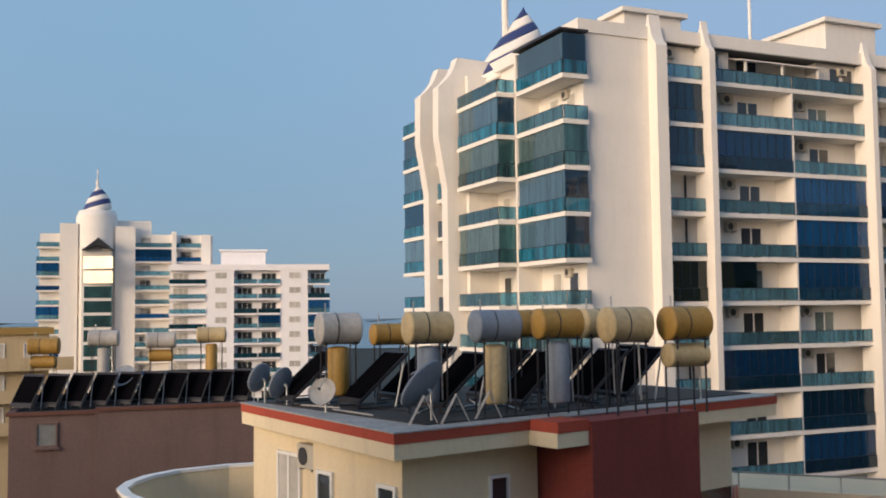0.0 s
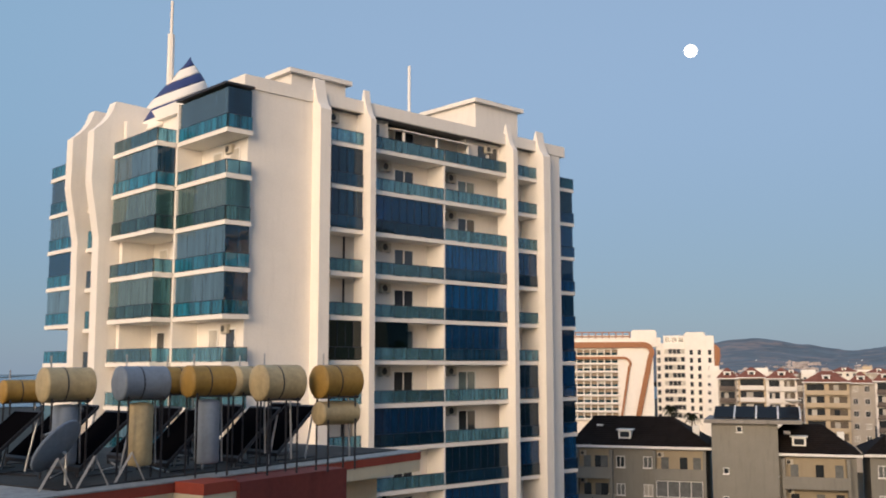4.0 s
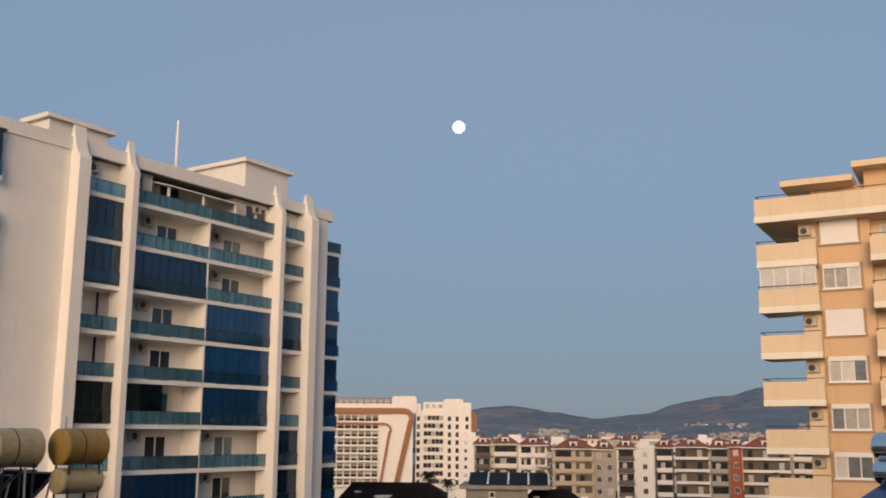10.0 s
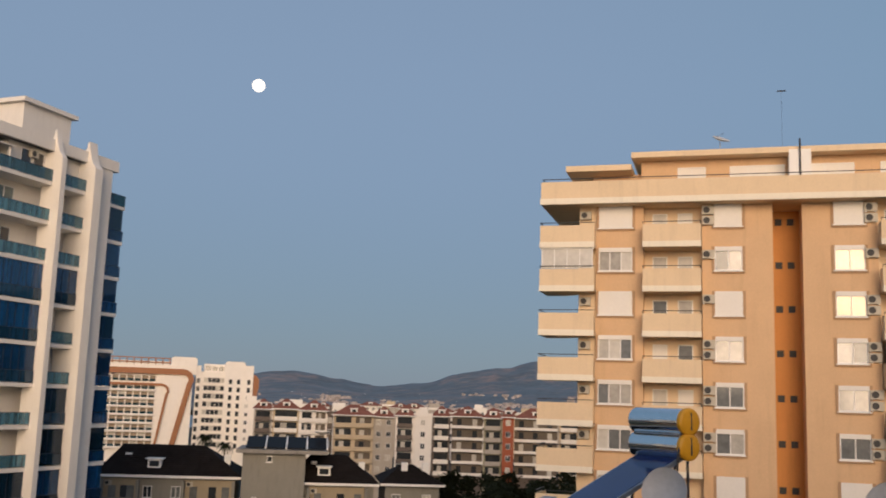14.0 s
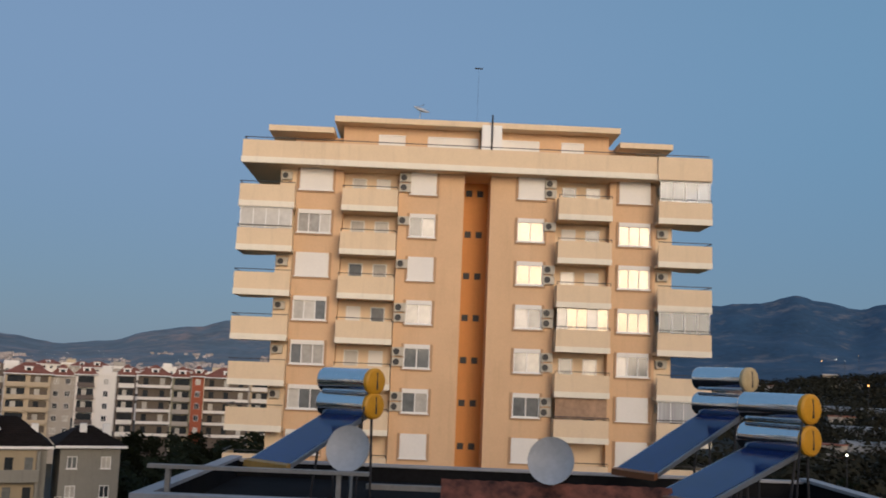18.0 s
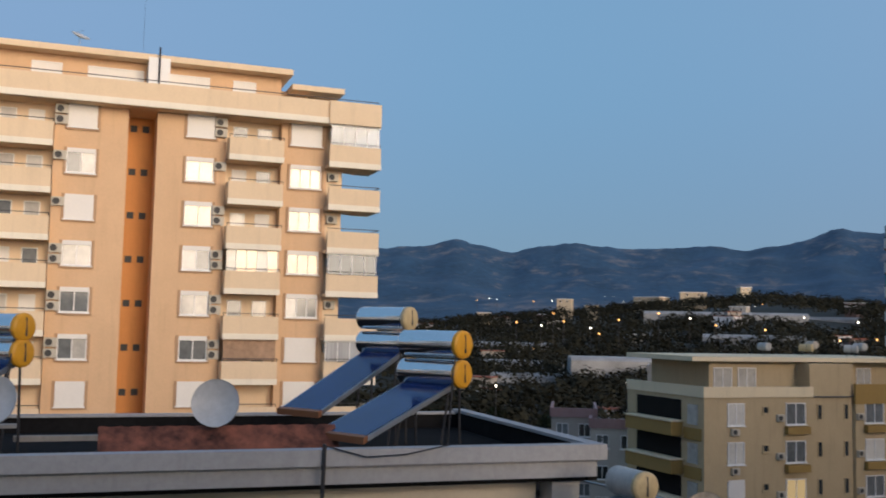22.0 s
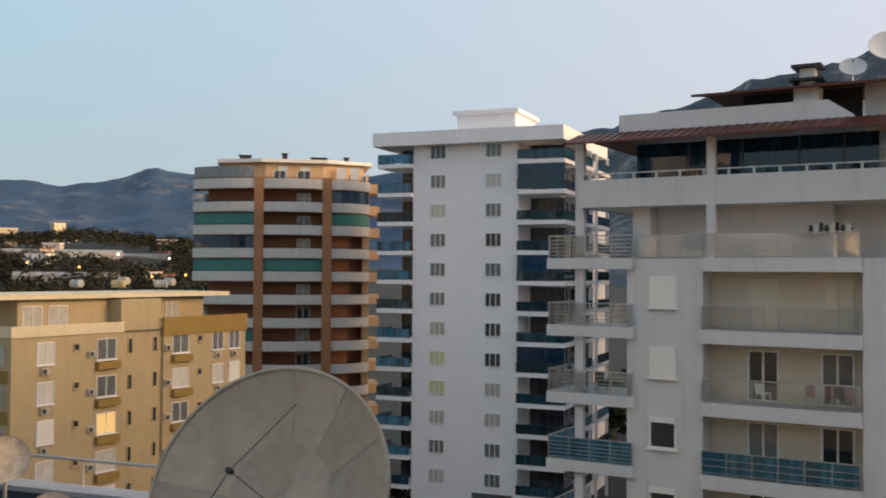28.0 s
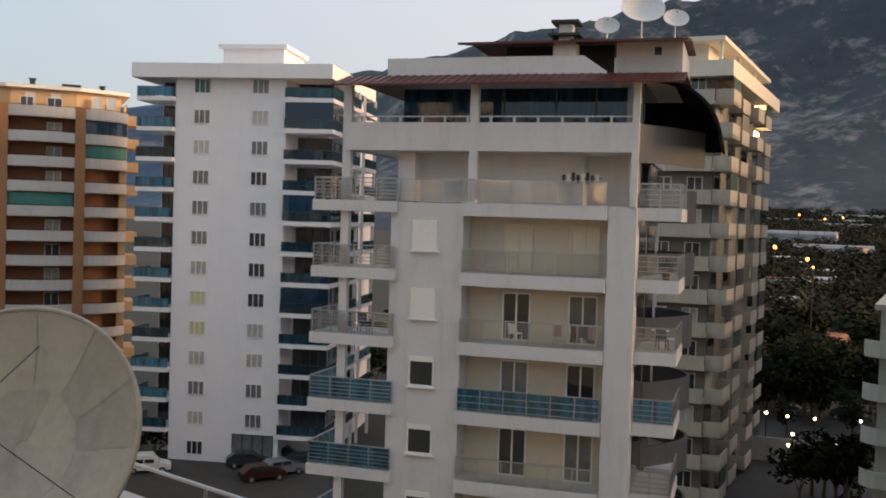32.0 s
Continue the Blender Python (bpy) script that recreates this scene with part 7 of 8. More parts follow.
for i in range(60):
    n = 4 * i
    sh.f += [(n, n + 4, n + 5, n + 1), (n + 2, n + 3, n + 7, n + 6), (n, n + 2, n + 6, n + 4), (n + 1, n + 5, n + 7, n + 3)]
sh.f += [(0, 1, 3, 2), (240, 242, 243, 241)]
tagged(part("rusty_sheet", sh, RUSTY, SR, "rusted corrugated metal sheet"))
parts("sheet_prop", Shape().box(0.4, 0.46, 1.2, 1.26, SZ - 0.45, SZ + 0.26).box(3.6, 3.66, 1.2, 1.26, SZ - 0.45, SZ + 0.26), BLACKSTEEL, SR)
parts("plank", Shape().box(-4.9, -1.15, 0.55, 0.75, SZ + 0.36, SZ + 0.42).box(-1.7, -1.62, 0.6, 0.7, SZ - 0.45, SZ + 0.357).box(-4.6, -4.52, 0.6, 0.7, SZ - 0.45, SZ + 0.357).box(-1.4, 0.6, 3.6, 3.8, SZ - 0.2, SZ - 0.1), CONCRETE, SR, "weathered plank across the roof")
GOLD = paint("yellow_tank_cap", (0.62, 0.30, 0.02), rough=0.45, var=0.12)


def solar_heater(cap_az, cap_el, far, drop, second, foot, axis=195.0, long=1.45, r=0.255, lab="polished steel solar heater with yellow end caps", panel_too=True, run=2.0, fall=0.95):
    """Two polished drums one over the other with yellow caps, over a blue collector that slopes down to the west."""
    o = new("solar_heater")
    cap = spot(cap_az, far, 25 + far * math.tan(radians(cap_el)))
    z = cap.z - foot
    o.location, o.rotation_euler = (cap.x, cap.y, foot), (0, 0, radians(90 - axis))
    tagged(o, lab, "solar heater", "steel solar heaters")
    for i, dz in enumerate((0.0, -drop) if second else (0.0,)):
        part("steel_drum", drum(Shape(), -long, -0.02, r, z + dz), CHROME if panel_too else (TANKWHITE if i == 0 else TANKGREY), o, "", (0, 0, 0), True)
        cp = drum(Shape(), -0.06, 0.02, r * 1.03, z + dz)
        part("end_cap", cp, GOLD if "yellow" in lab else TANKCREAM, o, "yellow plastic end cap")
        part("cap_fitting", Shape().tube((0.05, 0, z + dz + r * 0.7), (0.07, 0, z + dz - r * 0.6), 0.02, 6), BLACKSTEEL, o)
    for x in (-long + 0.15, -0.2):
        part("leg", Shape().tube((x, 0.15, z - drop - r if second else z - r), (x, 0.2, 0), 0.025, 6), BLACKSTEEL, o)
        part("leg", Shape().tube((x, -0.15, z - drop - r if second else z - r), (x, -0.4, 0), 0.025, 6), BLACKSTEEL, o)
    top, low = z - drop - r * 0.6, z - drop - r * 0.6 - fall
    if not panel_too:
        return o
    c = part("collector_case", Shape().slab_x([(0.0, top), (-run, low), (-run, low - 0.09), (0.0, top - 0.09)], -long + 0.1, -0.12), STEEL, o)
    part("collector_glass", Shape().slab_x([(-0.05, top - 0.01), (0.07 - run, low + 0.042), (0.07 - run, low + 0.034), (-0.05, top - 0.018)], -long + 0.15, -0.17), BLUECOL, c)
    part("bottom_rail", Shape().slab_x([(0.07 - run, low + 0.05), (-run - 0.03, low + 0.02), (-run - 0.03, low - 0.1), (0.07 - run, low - 0.06)], -long + 0.08, -0.1), OCHRE if second and run < 2.2 else BRONZE, c)
    part("rear_pipe", Shape().tube((-0.1, -0.05, z), (0.02, -0.3, z - 0.6), 0.02, 6).tube((0.02, -0.3, z - 0.6), (-0.1, -0.3, 0), 0.02, 6), BLACKSTEEL, o)
    return o


DISHWHITE = paint("white_dish_paint", (0.46, 0.475, 0.49), rough=0.45, var=0.12, coarse=2.0)
ROOFZ = SZ - 0.45
solar_heater(59.1, -0.50, 20.0, 0.47, True, ROOFZ)
solar_heater(82.85, -1.0, 19.3, 0.56, True, ROOFZ, 213, 1.5, 0.262, run=2.45, fall=0.9)
solar_heater(79.8, 0.42, 21.8, 0.54, True, ROOFZ, 209, 1.35, 0.25, "polished steel solar heater with pale end caps", run=2.6, fall=1.2)
for az, el, far in ((57.9, -4.3, 18.3), (69.2, -4.5, 18.0)):
    p = spot(az, far, 0)
    dish(p.x, p.y, 25 + far * math.tan(radians(el)), 0.41, 262, 12, ROOFZ, "white satellite dish on the solar roof", DISHWHITE, arm=False)
part("cable", Shape().tube((3.68, -0.03, SZ + 0.1), (3.62, -0.05, SZ - 2.6), 0.035, 6).tube((3.72, -0.03, SZ + 0.06), (4.4, -0.05, SZ - 0.13), 0.014, 6).tube((4.4, -0.05, SZ - 0.13), (5.1, -0.05, SZ - 0.1), 0.014, 6).tube((5.1, -0.05, SZ - 0.1), (5.9, -0.03, SZ + 0.05), 0.014, 6), BLACKSTEEL, SR, "hanging black cable")

# ---- the lower blue-grey roof with the large dish ----
BR = new("blue_roof_house")
tagged(BR, "lower house with a blue-grey roof and pale parapet", "house")
BLUEROOF = paint("blue_grey_membrane", (0.042, 0.080, 0.118), var=0.2, coarse=0.8)
RIM = [(3.0, -6.6), (14.4, -5.3), (21.6, 0.6)]
INN = [(21.4, 0.85), (14.25, -5.05), (3.0, -6.35)]
part("wall", Shape().prism([(3.0, -6.6), (14.4, -5.3), (21.6, 0.6), (20.0, 2.0), (12, 2.5), (3.5, -3)], 0, 20.6), CREAM, BR)
part("roof_top", Shape().prism([(3.0, -6.35), (14.25, -5.05), (21.4, 0.85), (19.6, 1.8), (12, 2.3), (3.5, -3)], 20.6, 20.75), BLUEROOF, BR)
part("parapet", Shape().prism(RIM + INN, 20.6, 21.42), BLUEROOF, BR)
part("coping", Shape().prism([(3.0, -6.68), (14.44, -5.38), (21.7, 0.57), (21.33, 0.93), (14.21, -4.97), (3.0, -6.27)], 21.42, 21.5), GREYWHITE, BR)
part("roof_mat", Shape().prism([(13.6, -3.9), (16.6, -1.6), (15.2, 0.4), (12.2, -1.6)], 20.75, 20.77), DARKROOF, BR, "black roofing mat")
RAIL = [(20.9, 0.2), (14.35, -5.2), (3.0, -6.5)]
for p, q in zip(RAIL, RAIL[1:]):
    part("guard_rail", Shape().tube((*p, 21.95), (*q, 21.95), 0.025, 6), STEEL, BR)
    for i in range(5):
        t = i / 5
        x, y = p[0] + (q[0] - p[0]) * t, p[1] + (q[1] - p[1]) * t
        part("rail_post", Shape().tube((x, y, 21.5), (x, y, 21.95), 0.02, 6), STEEL, BR)
part("roof_beam", Shape().tube((18.2, -0.2, 20.85), (19.6, -0.6, 21.6), 0.06, 4), COOLWHITE, BR)
RUSTDISH = paint("rust_stained_dish_paint", (0.44, 0.375, 0.30), rough=0.6, var=0.4, coarse=2.2, streak=0.3)
for az, far, el, r in ((96.35, 16.8, -9.8, 0.35), (98.7, 14.4, -12.9, 0.34), (95.3, 13.6, -14.2, 0.42)):
    p = spot(az, far, 0)
    dish(p.x, p.y, 25 + far * math.tan(radians(el)), r, 275, 20, 20.75, "white satellite dish stained with rust", RUSTDISH if r == 0.35 else TANKWHITE, arm=False)
solar_heater(93.1, -8.5, 17.6, 0.52, True, 20.75, 238, 0.85, 0.25, "dull steel twin drums with cream end caps", False)
WEATHERED = paint("weathered_dish_panel", (0.42, 0.345, 0.275), rough=0.6, var=0.30, coarse=2.2, streak=0.25, metal=0.1, rand=0.9)
p = spot(110.8, 9.6, 0)
dish(p.x, p.y, 25 + 9.6 * math.tan(radians(-12.6)), 1.19, 320, 27, 20.75, "large weathered grey dish with panel seams and rods", WEATHERED, petals=12, tripod=True)

# tanks on the roof of the yellow block
for i, (x, y, h, c) in enumerate(((59.6, 7, 0.75, TANKWHITE), (63.4, 6, 0.7, TANKCREAM), (65.8, 8, 0.95, RUSTDISH), (67.6, 5, 0.7, TANKWHITE), (70.6, 7, 0.85, TANKWHITE))):
    m = YB.matrix_basis @ Vector((x, y, 0))
    far = math.hypot(m.x, m.y)
    tank_heater(math.degrees(math.atan2(m.x, m.y)), far, math.degrees(math.atan2(23.1 + h - 25, far)), c, None, 23.1, -60.0 + 30 * (i % 2), 0.36, 1.1, "pale drum water tank on the yellow block roof", None)


def low_house(az, far, wide, deep, high, wall, trim, label):
    """A flat-roofed low house with a parapet band, a roof hut and small windows."""
    o = building("low_house", az, far, label, "house", "low houses in the valley")
    block("wall", o, wall, -wide / 2, wide / 2, 0, deep, 0, high - 0.9)
    for x0, x1, y0, y1 in ((-wide / 2, wide / 2, -0.15, 0.1), (-wide / 2 - 0.15, -wide / 2 + 0.1, 0.1, deep), (wide / 2 - 0.1, wide / 2 + 0.15, 0.1, deep)):
        block("parapet", o, trim, x0, x1, y0, y1, high - 0.9, high)
    block("roof_deck", o, DARKROOF, -wide / 2 + 0.1, wide / 2 - 0.1, 0.1, deep, high - 0.9, high - 0.8)
    for k in range(3):
        z = high - 3.1 - 2.9 * k
        n = max(2, int(wide // 3))
        for i in range(n):
            x = -wide / 2 + (i + 0.5) * wide / n
            window(o, x - 0.6, x + 0.6, 0, z + 0.3, z + 1.6, (DULLPANE, DARKPANE, CURTAIN)[(i + k) % 3], 2)
    return o


ROSEBAND = paint("faded_rose_parapet", (0.36, 0.225, 0.21), streak=0.2, var=0.12)
low_house(89.2, 101, 4.4, 9, 17.2, GREYWALL, ROSEBAND, "pale low house with a faded rose parapet")
low_house(91.5, 97, 4.6, 9, 16.6, GREYCREAM, ROSEBAND, "faded pink low house beside the yellow block")
low_house(95.0, 150, 9, 9, 20.0, GREYWALL, GREYWALL, "grey-white low flats behind the yellow block")
low_house(152.3, 300, 9.5, 9, 12.4, PINK, REDTILE, "low pinkish house beyond the street")
low_house(154.0, 296, 8.0, 9, 12.0, GREYWALL, COOLWHITE, "low white house beyond the street")
low_house(86.6, 132, 9, 10, 12.0, SLATE, GREYWALL, "dark low house with a pale parapet")

# upper parts of the grey house
part("chimney", Shape().box(-8.4, -7.4, 1.0, 2.0, 31.2, 32.9).box(-8.2, -7.6, 1.2, 1.8, 32.9, 33.7), PALE, GH, "white chimney stack")
part("chimney_cowl", Shape().box(-8.6, -7.2, 0.8, 2.2, 33.15, 33.25).box(-8.5, -7.3, 0.9, 2.1, 33.72, 33.84).box(-8.45, -8.4, 0.95, 1.0, 32.8, 33.45).box(-7.4, -7.35, 0.95, 1.0, 32.8, 33.45).box(-7.7, -6.6, 1.2, 1.5, 32.85, 33.05), BLACKSTEEL, GH, "black chimney cowl")
part("roof_hut", Shape().box(-5.75, -2.9, 2.0, 8, 31.0, 33.0), PALE, GH, "small rendered hut on the roof")
block("hut_window", GH, DARKPANE, -4.1, -3.8, 1.96, 2.03, 32.4, 32.75)
sh = Shape()
sh.slab_x([(0.4, 32.75), (3, 33.15), (7, 33.15), (7, 33.25), (3, 33.25), (0.4, 32.85)], -12.6, -2.6)
part("upper_canopy", sh, METALRED, GH, "dark red metal canopy")
# black panel painted in for the shade under the canopy
block("canopy_shade", GH, BLACKSTEEL, -11, -6, 3.2, 3.3, 31.3, 33.1)
curve = [(-4.4 + 3.3 * math.sin(radians(a)), 28.6 + 2.75 * math.cos(radians(a))) for a in range(0, 91, 10)]
part("hood_back", slab_y(curve + [(-4.4, 28.6)], 7.7, 7.8), DARKROOF, GH, "dark closed end of the curved roof")
sh = Shape()
n = len(curve)
pts = curve + [(x - 0.1, z - 0.1) for x, z in curve[::-1]]
k = len(pts)
sh.v += [(x, 0.6, z) for x, z in pts] + [(x, 8, z) for x, z in pts]
sh.f += [tuple(range(k)), tuple(range(2 * k - 1, k - 1, -1))] + [(i, i + k, (i + 1) % k + k, (i + 1) % k) for i in range(k)]
part("barrel_roof", sh, DARKROOF, GH, "curved metal roof over the side terrace")
block("side_glazing", GH, NAVY, -4.4, -4.3, 0.8, 7, 28.3, 31.0)
fr, bk = bowed(-4.4, 0.0, -1.9, 4.0, 0.5, 0.15)
part("side_terrace_parapet", Shape().prism(fr + bk, 27.6, 29.2), GREYPARAPET, GH, "curved side terrace parapet")
for x, z, r in ((-4.75, 34.4, 0.95), (-6.3, 33.75, 0.55), (-3.3, 34.0, 0.55)):
    m = GH.matrix_basis @ Vector((x, 2.6, 0))
    dish(m.x, m.y, z, r, 318, 40, 33.2, "large white satellite dish on the grey house roof", PALE)

# ---- parked cars ----
TYRE = paint("tyre_rubber", (0.02, 0.02, 0.02), rough=0.9, bump=0.0)
CARGLASS = paint("car_glass", (0.02, 0.025, 0.03), rough=0.06, bump=0.0, spec=0.7)


def car(az, far, turn, colour, label, van=False, z=0.0):
    o = new("car")
    o.location, o.rotation_euler = spot(az, far, z), (0, 0, radians(turn))
    tagged(o, label, "car", "parked cars")
    w = 0.85
    prof = [(-2.1, 0.35), (2.1, 0.35), (2.15, 0.75), (1.9, 0.95), (1.0, 1.05), (0.45, 1.5 if not van else 1.8), (-1.3 if not van else -2.0, 1.5 if not van else 1.85), (-1.9 if not van else -2.1, 1.05), (-2.15, 0.9)]
    n, s = len(prof), Shape()
    s.v += [(x, -w, z2) for x, z2 in prof] + [(x, w, z2) for x, z2 in prof]
    s.f += [tuple(range(n)), tuple(range(2 * n - 1, n - 1, -1))] + [(i, i + n, (i + 1) % n + n, (i + 1) % n) for i in range(n)]
    part("body", s.bevelled(0.05), colour, o)
    for y in (-w - 0.01, w - 0.02):
        part("side_window", Shape().box(-0.3, 0.55, y, y + 0.03, 1.05, 1.42), CARGLASS, o)
        part("side_window", Shape().box(-1.3, -0.4, y, y + 0.03, 1.05, 1.42), CARGLASS, o)
    part("windscreen", Shape().prism([(0.5, -0.7), (1.02, -0.72), (1.02, 0.72), (0.5, 0.7)], 1.06, 1.12), CARGLASS, o)
    for x in (-1.3, 1.35):
        for y in (-w, w):
            t = part("wheel", Shape().tube((x, y - 0.1, 0.33), (x, y + 0.1, 0.33), 0.33, 16), TYRE, o)
            part("rim", Shape().tube((x, y - 0.115, 0.33), (x, y + 0.115, 0.33), 0.19, 12), STEEL, t)
    for y in (-0.6, 0.6):
        part("headlight", Shape().box(2.08, 2.16, y - 0.15, y + 0.15, 0.68, 0.82), CHROME, o)
    return o


CARWHITE = paint("white_car_paint", (0.6, 0.6, 0.6), rough=0.25, var=0.04, bump=0.0)
CARGREY = paint("silver_car_paint", (0.28, 0.30, 0.33), rough=0.25, metal=0.5, var=0.04, bump=0.0)
CARDARK = paint("dark_car_paint", (0.03, 0.035, 0.045), rough=0.25, var=0.04, bump=0.0)
CARRED = paint("dark_red_car_paint", (0.05, 0.012, 0.012), rough=0.25, var=0.04, bump=0.0)
car(116.9, 98, -118, CARWHITE, "white van parked on the street", True)
car(121.0, 103, -110, CARGREY, "silver saloon parked by the white block")
car(122.0, 106, -122, CARWHITE, "white van parked by the white block", True)
car(123.9, 101, 62, CARDARK, "dark saloon parked by the white block")
car(123.2, 94, -105, CARRED, "dark red saloon parked by the kerb")
car(124.3, 96, -100, CARGREY, "silver hatchback parked by the kerb")
car(122.4, 99, -125, CARDARK, "dark hatchback parked by the kerb")
car(125.2, 98, 70, CARDARK, "dark estate car parked by the kerb")
car(119.2, 104, -115, CARDARK, "dark saloon parked by the white block")
car(152.9, 141, 207, CARGREY, "silver saloon parked under lamps")
car(155.6, 142, 200, CARDARK, "dark saloon parked under lamps")
street = Shape().prism([tuple(spot(112, 85, 0).xy), tuple(spot(127, 80, 0).xy), tuple(spot(127, 112, 0).xy), tuple(spot(112, 118, 0).xy)][::-1], 0.02, 0.05)
tagged(new("pavement", street.mesh("pavement", PAVING)), "pale paved forecourt of the white block", "pavement", kind="structure")
road = Shape().prism([tuple(spot(148, 88, 0).xy), tuple(spot(158, 88, 0).xy), tuple(spot(158, 150, 0).xy), tuple(spot(148, 150, 0).xy)][::-1], 0.02, 0.05)
tagged(new("road", road.mesh("road", ASPHALT)), "dark asphalt street with lamps", "road", kind="structure")
GW = building("garden_wall", 151.4, 112.0, "long low rendered garden wall beside the street", "wall")
block("wall", GW, CONCRETE, -8, 6, 0, 0.3, 0, 2.6)
for i in range(26):
    p = spot(rnd.uniform(114, 127), rnd.uniform(104.5, 107.5), 0)
    tree(p.x, p.y, 0, rnd.uniform(0.25, 0.5), i, "small dark shrub beside the forecourt")

# big dark trees between the street and the flats
for i in range(6):
    p = spot(153.4 + 0.6 * i, rnd.uniform(92, 102), 0)
    tree(p.x, p.y, 0, rnd.uniform(0.75, 1.05), i, "broad dark tree beside the street")


# ---- loose things on the balconies of the grey house ----
TOWELS = [paint("pale_pink_towel", (0.42, 0.24, 0.25), var=0.2), paint("white_towel", (0.6, 0.58, 0.55), var=0.1), paint("dark_red_towel", (0.16, 0.03, 0.04), var=0.2), paint("navy_towel", (0.03, 0.035, 0.07), var=0.2)]


def on_house(name, x, y, z, label, category):
    o = new(name)
    o.matrix_basis = GH.matrix_basis @ pose(x, y, z)
    return tagged(o, label, category)


def drying_rack(x, y, z):
    o = on_house("drying_rack", x, y, z, "folding steel drying rack hung with towels", "drying rack")
    for dy in (-0.25, 0.25):
        part("leg", Shape().tube((-0.8, dy, 0), (0.8, -dy, 0.95), 0.012, 6), FRAME, o)
        part("leg", Shape().tube((0.8, dy, 0), (-0.8, -dy, 0.95), 0.012, 6), FRAME, o)
    part("top_frame", Shape().tube((-0.95, -0.25, 0.95), (0.95, -0.25, 0.95), 0.012, 6).tube((-0.95, 0.25, 0.95), (0.95, 0.25, 0.95), 0.012, 6).tube((-0.95, -0.25, 0.95), (-0.95, 0.25, 0.95), 0.012, 6).tube((0.95, -0.25, 0.95), (0.95, 0.25, 0.95), 0.012, 6), FRAME, o)
    for i in range(5):
        x0 = -0.9 + i * 0.37
        s = Shape()
        for j in range(7):
            u = x0 + 0.33 * j / 6
            s.v += [(u, -0.27 + 0.012 * math.sin(j * 2 + i), 0.97), (u, -0.28 + 0.02 * math.sin(j * 2.2 + i), 0.45 - 0.06 * (i % 3))]
        s.f += [(2 * j, 2 * j + 1, 2 * j + 3, 2 * j + 2) for j in range(6)]
        s.v += [(a, b + 0.015, c) for a, b, c in s.v]
        s.f += [(14 + 2 * j, 14 + 2 * j + 2, 14 + 2 * j + 3, 14 + 2 * j + 1) for j in range(6)]
        part("towel", s, TOWELS[i % 4], o, "hanging towel")


def balcony_chair(x, y, z, turn, material):
    o = on_house("balcony_chair", x, y, z, "plain plastic balcony chair beside the rail", "chair")
    o.matrix_basis = o.matrix_basis @ pose(0, 0, 0, 0, 0, turn)
    part("seat", Shape().box(-0.24, 0.24, -0.24, 0.24, 0.42, 0.46), material, o)
    part("backrest", Shape().slab_x([(0.2, 0.46), (0.24, 0.46), (0.33, 0.88), (0.29, 0.88)], -0.23, 0.23), material, o)
    for a in (-0.2, 0.2):
        for b in (-0.2, 0.2):
            part("leg", Shape().tube((a, b, 0.42), (a * 1.1, b * 1.1, 0), 0.02, 6), material, o)


def balcony_table(x, y, z):
    o = on_house("balcony_table", x, y, z, "small round balcony table", "table")
    part("tabletop", Shape().lathe([(0.05, 0.70), (0.4, 0.70), (0.42, 0.72), (0.4, 0.74), (0.05, 0.74)], 24), FRAME, o)
    part("stem", Shape().tube((0, 0, 0.05), (0, 0, 0.7), 0.03, 8), FRAME, o)
    part("foot", Shape().lathe([(0.03, 0), (0.26, 0), (0.25, 0.03), (0.03, 0.05)], 20), FRAME, o)


def pot_plant(x, y, z, size, i):
    o = on_house("pot_plant", x, y, z, "dark green plant in a clay pot", "plant")
    part("pot", Shape().lathe([(0.02, 0), (0.13, 0), (0.18, 0.3), (0.19, 0.32), (0.16, 0.32), (0.02, 0.28)], 16), BROWN, o)
    c = child("foliage", CROWNS[i % 4], o, (0, 0, 0.25))
    c.scale = (size * 0.14,) * 3


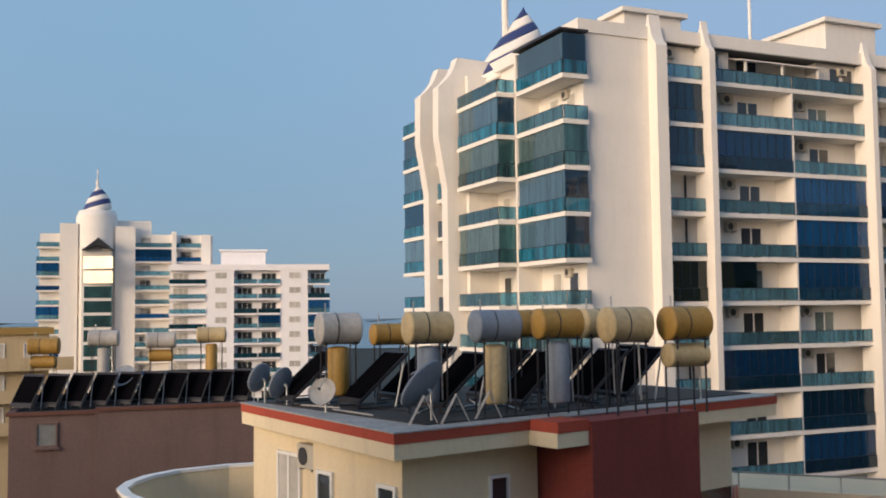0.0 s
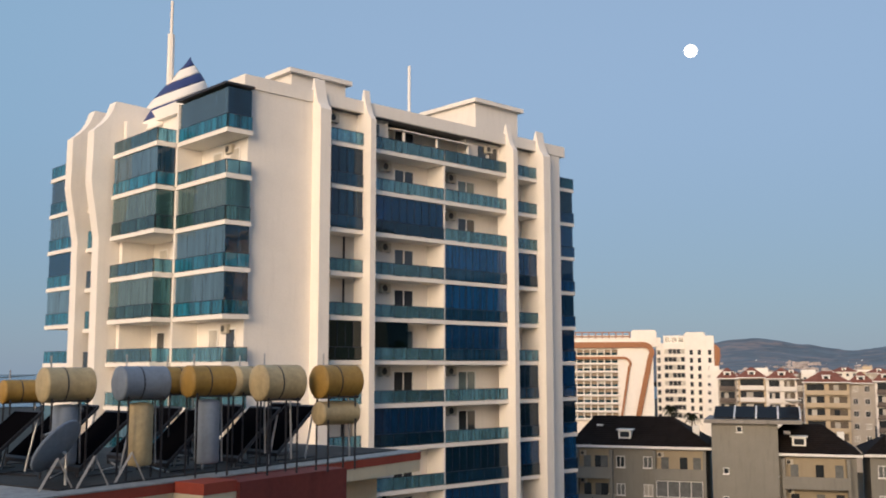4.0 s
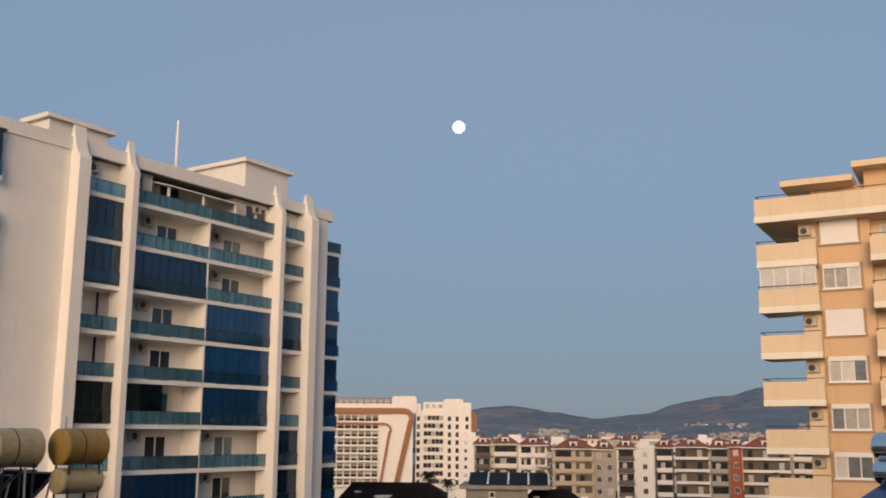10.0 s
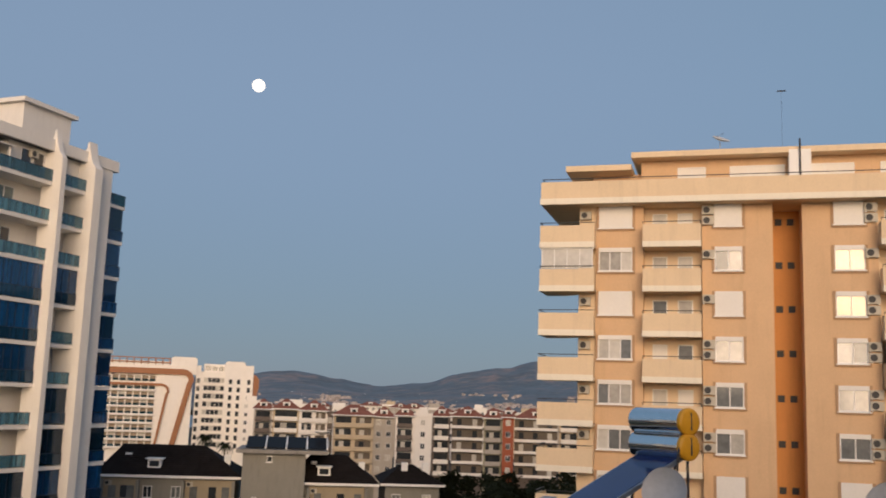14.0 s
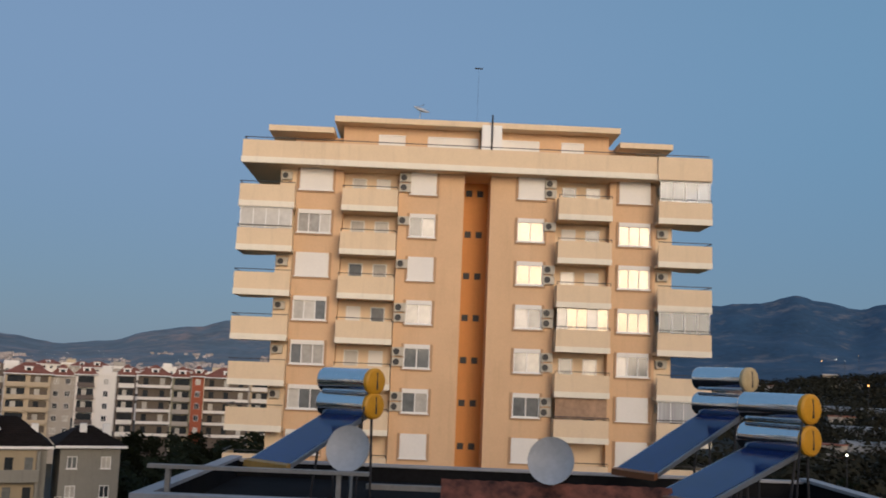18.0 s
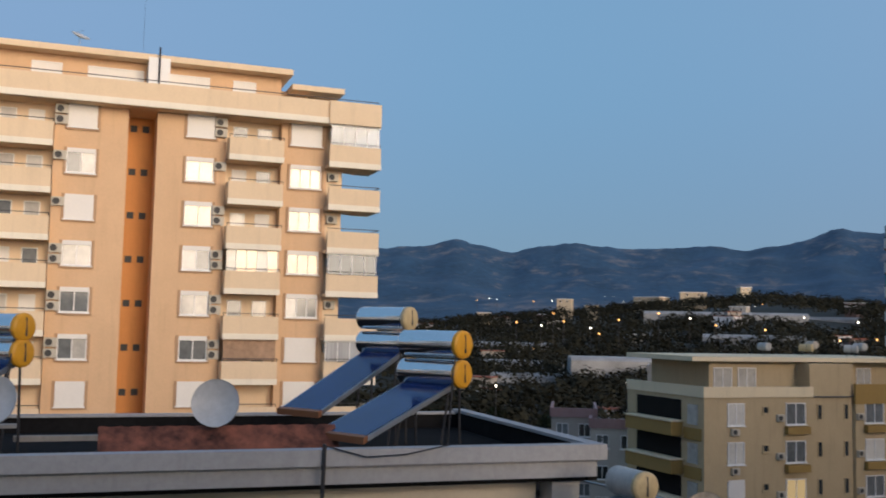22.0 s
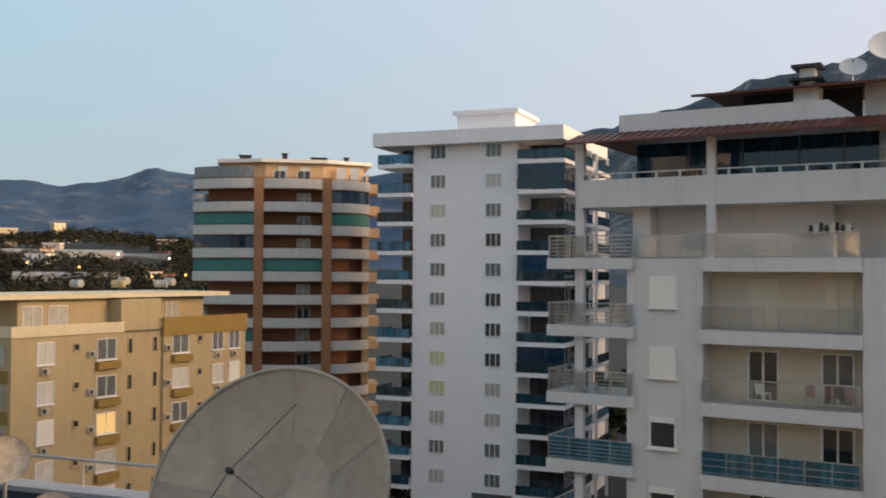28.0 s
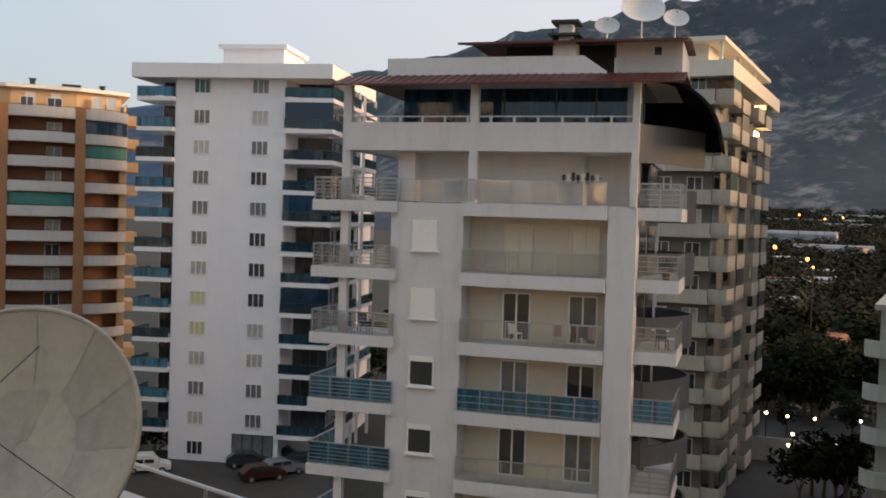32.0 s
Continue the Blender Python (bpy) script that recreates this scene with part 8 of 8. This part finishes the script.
KZ = lambda k: 25.72 - 3.07 * k
drying_rack(-6.9, 0.6, KZ(2) + 0.003)
balcony_chair(-9.6, 0.7, KZ(2) + 0.003, 160, FRAME)
balcony_chair(-3.3, 1.8, KZ(2) + 0.003, 20, CARDARK)
balcony_table(-3.5, 2.9, KZ(2) + 0.003)
for i, (x, k) in enumerate(((-18.0, 2), (-17.0, 2), (-16.2, 3), (-18.4, 1))):
    balcony_chair(x, 1.2, KZ(k) + 0.003, 40 * i, CARDARK)
for i, x in enumerate((-15.8, -13.0, -9.3, -8.6, -7.2, -5.6)):
    pot_plant(x, 0.9, 28.303, 1.0 + 0.2 * (i % 3), i)
pot_plant(-3.2, 1.2, KZ(1) + 0.003, 0.9, 2)
shelf = part("wall_rack", Shape().box(-7.9, -6.1, 1.38, 1.44, KZ(0) + 1.2, KZ(0) + 1.24), BLACKSTEEL, GH, "dark rack of small things on the wall")
for i in range(8):
    block("rack_piece", shelf, (CARDARK, FRAME, BLACKSTEEL)[i % 3], -7.85 + i * 0.21, -7.72 + i * 0.21, 1.28, 1.38, KZ(0) + 1.05 - 0.04 * (i % 2), KZ(0) + 1.38 + 0.05 * (i % 3))

for i in range(20):
    p = spot(rnd.uniform(124.5, 139), rnd.uniform(128, 175), 0)
    tree(p.x, p.y, 0, rnd.uniform(1.2, 1.9), i, "dark tree between the apartment blocks")

# ---- the camera's own building, unseen behind it, sized to shade the near roofs ----
OWN = building("own_building", 65.0, 0.0, "unseen plain building behind the camera, shading the near roofs", "building")
block("wall", OWN, CREAM, -13, 14, -15, -1.6, 0, 28.8)
block("balcony_slab", OWN, CONCRETE, -6, 6, -1.6, 0.55, 23.1, 23.35)
for i in range(70):
    p = spot(rnd.uniform(150.2, 157.5), rnd.uniform(136, 205), 0)
    tree(p.x, p.y, 0, rnd.uniform(0.9, 1.5), i)
# unseen plain blocks, added to close the town behind and hold off low sunlight
for az, far, wide, high in ((172, 62, 30, 47), (177, 140, 74, 52), (196, 150, 60, 46), (193, 70, 32, 28), (216, 66, 30, 22), (238, 72, 34, 25), (262, 64, 32, 22), (288, 66, 34, 24), (314, 60, 26, 21)):
    o = building("plain_block", az, far, "unseen plain block added behind to shade the street", "building", "plain blocks behind")
    block("wall", o, CONCRETE, -wide / 2, wide / 2, 0, 12, 0, high)

m = OB.matrix_basis @ Vector((-0.6, 3.0, 0))
dish(m.x, m.y, 43.9, 0.6, 200, 62, 42.75, "white satellite dish on the orange block roof", DISHWHITE)
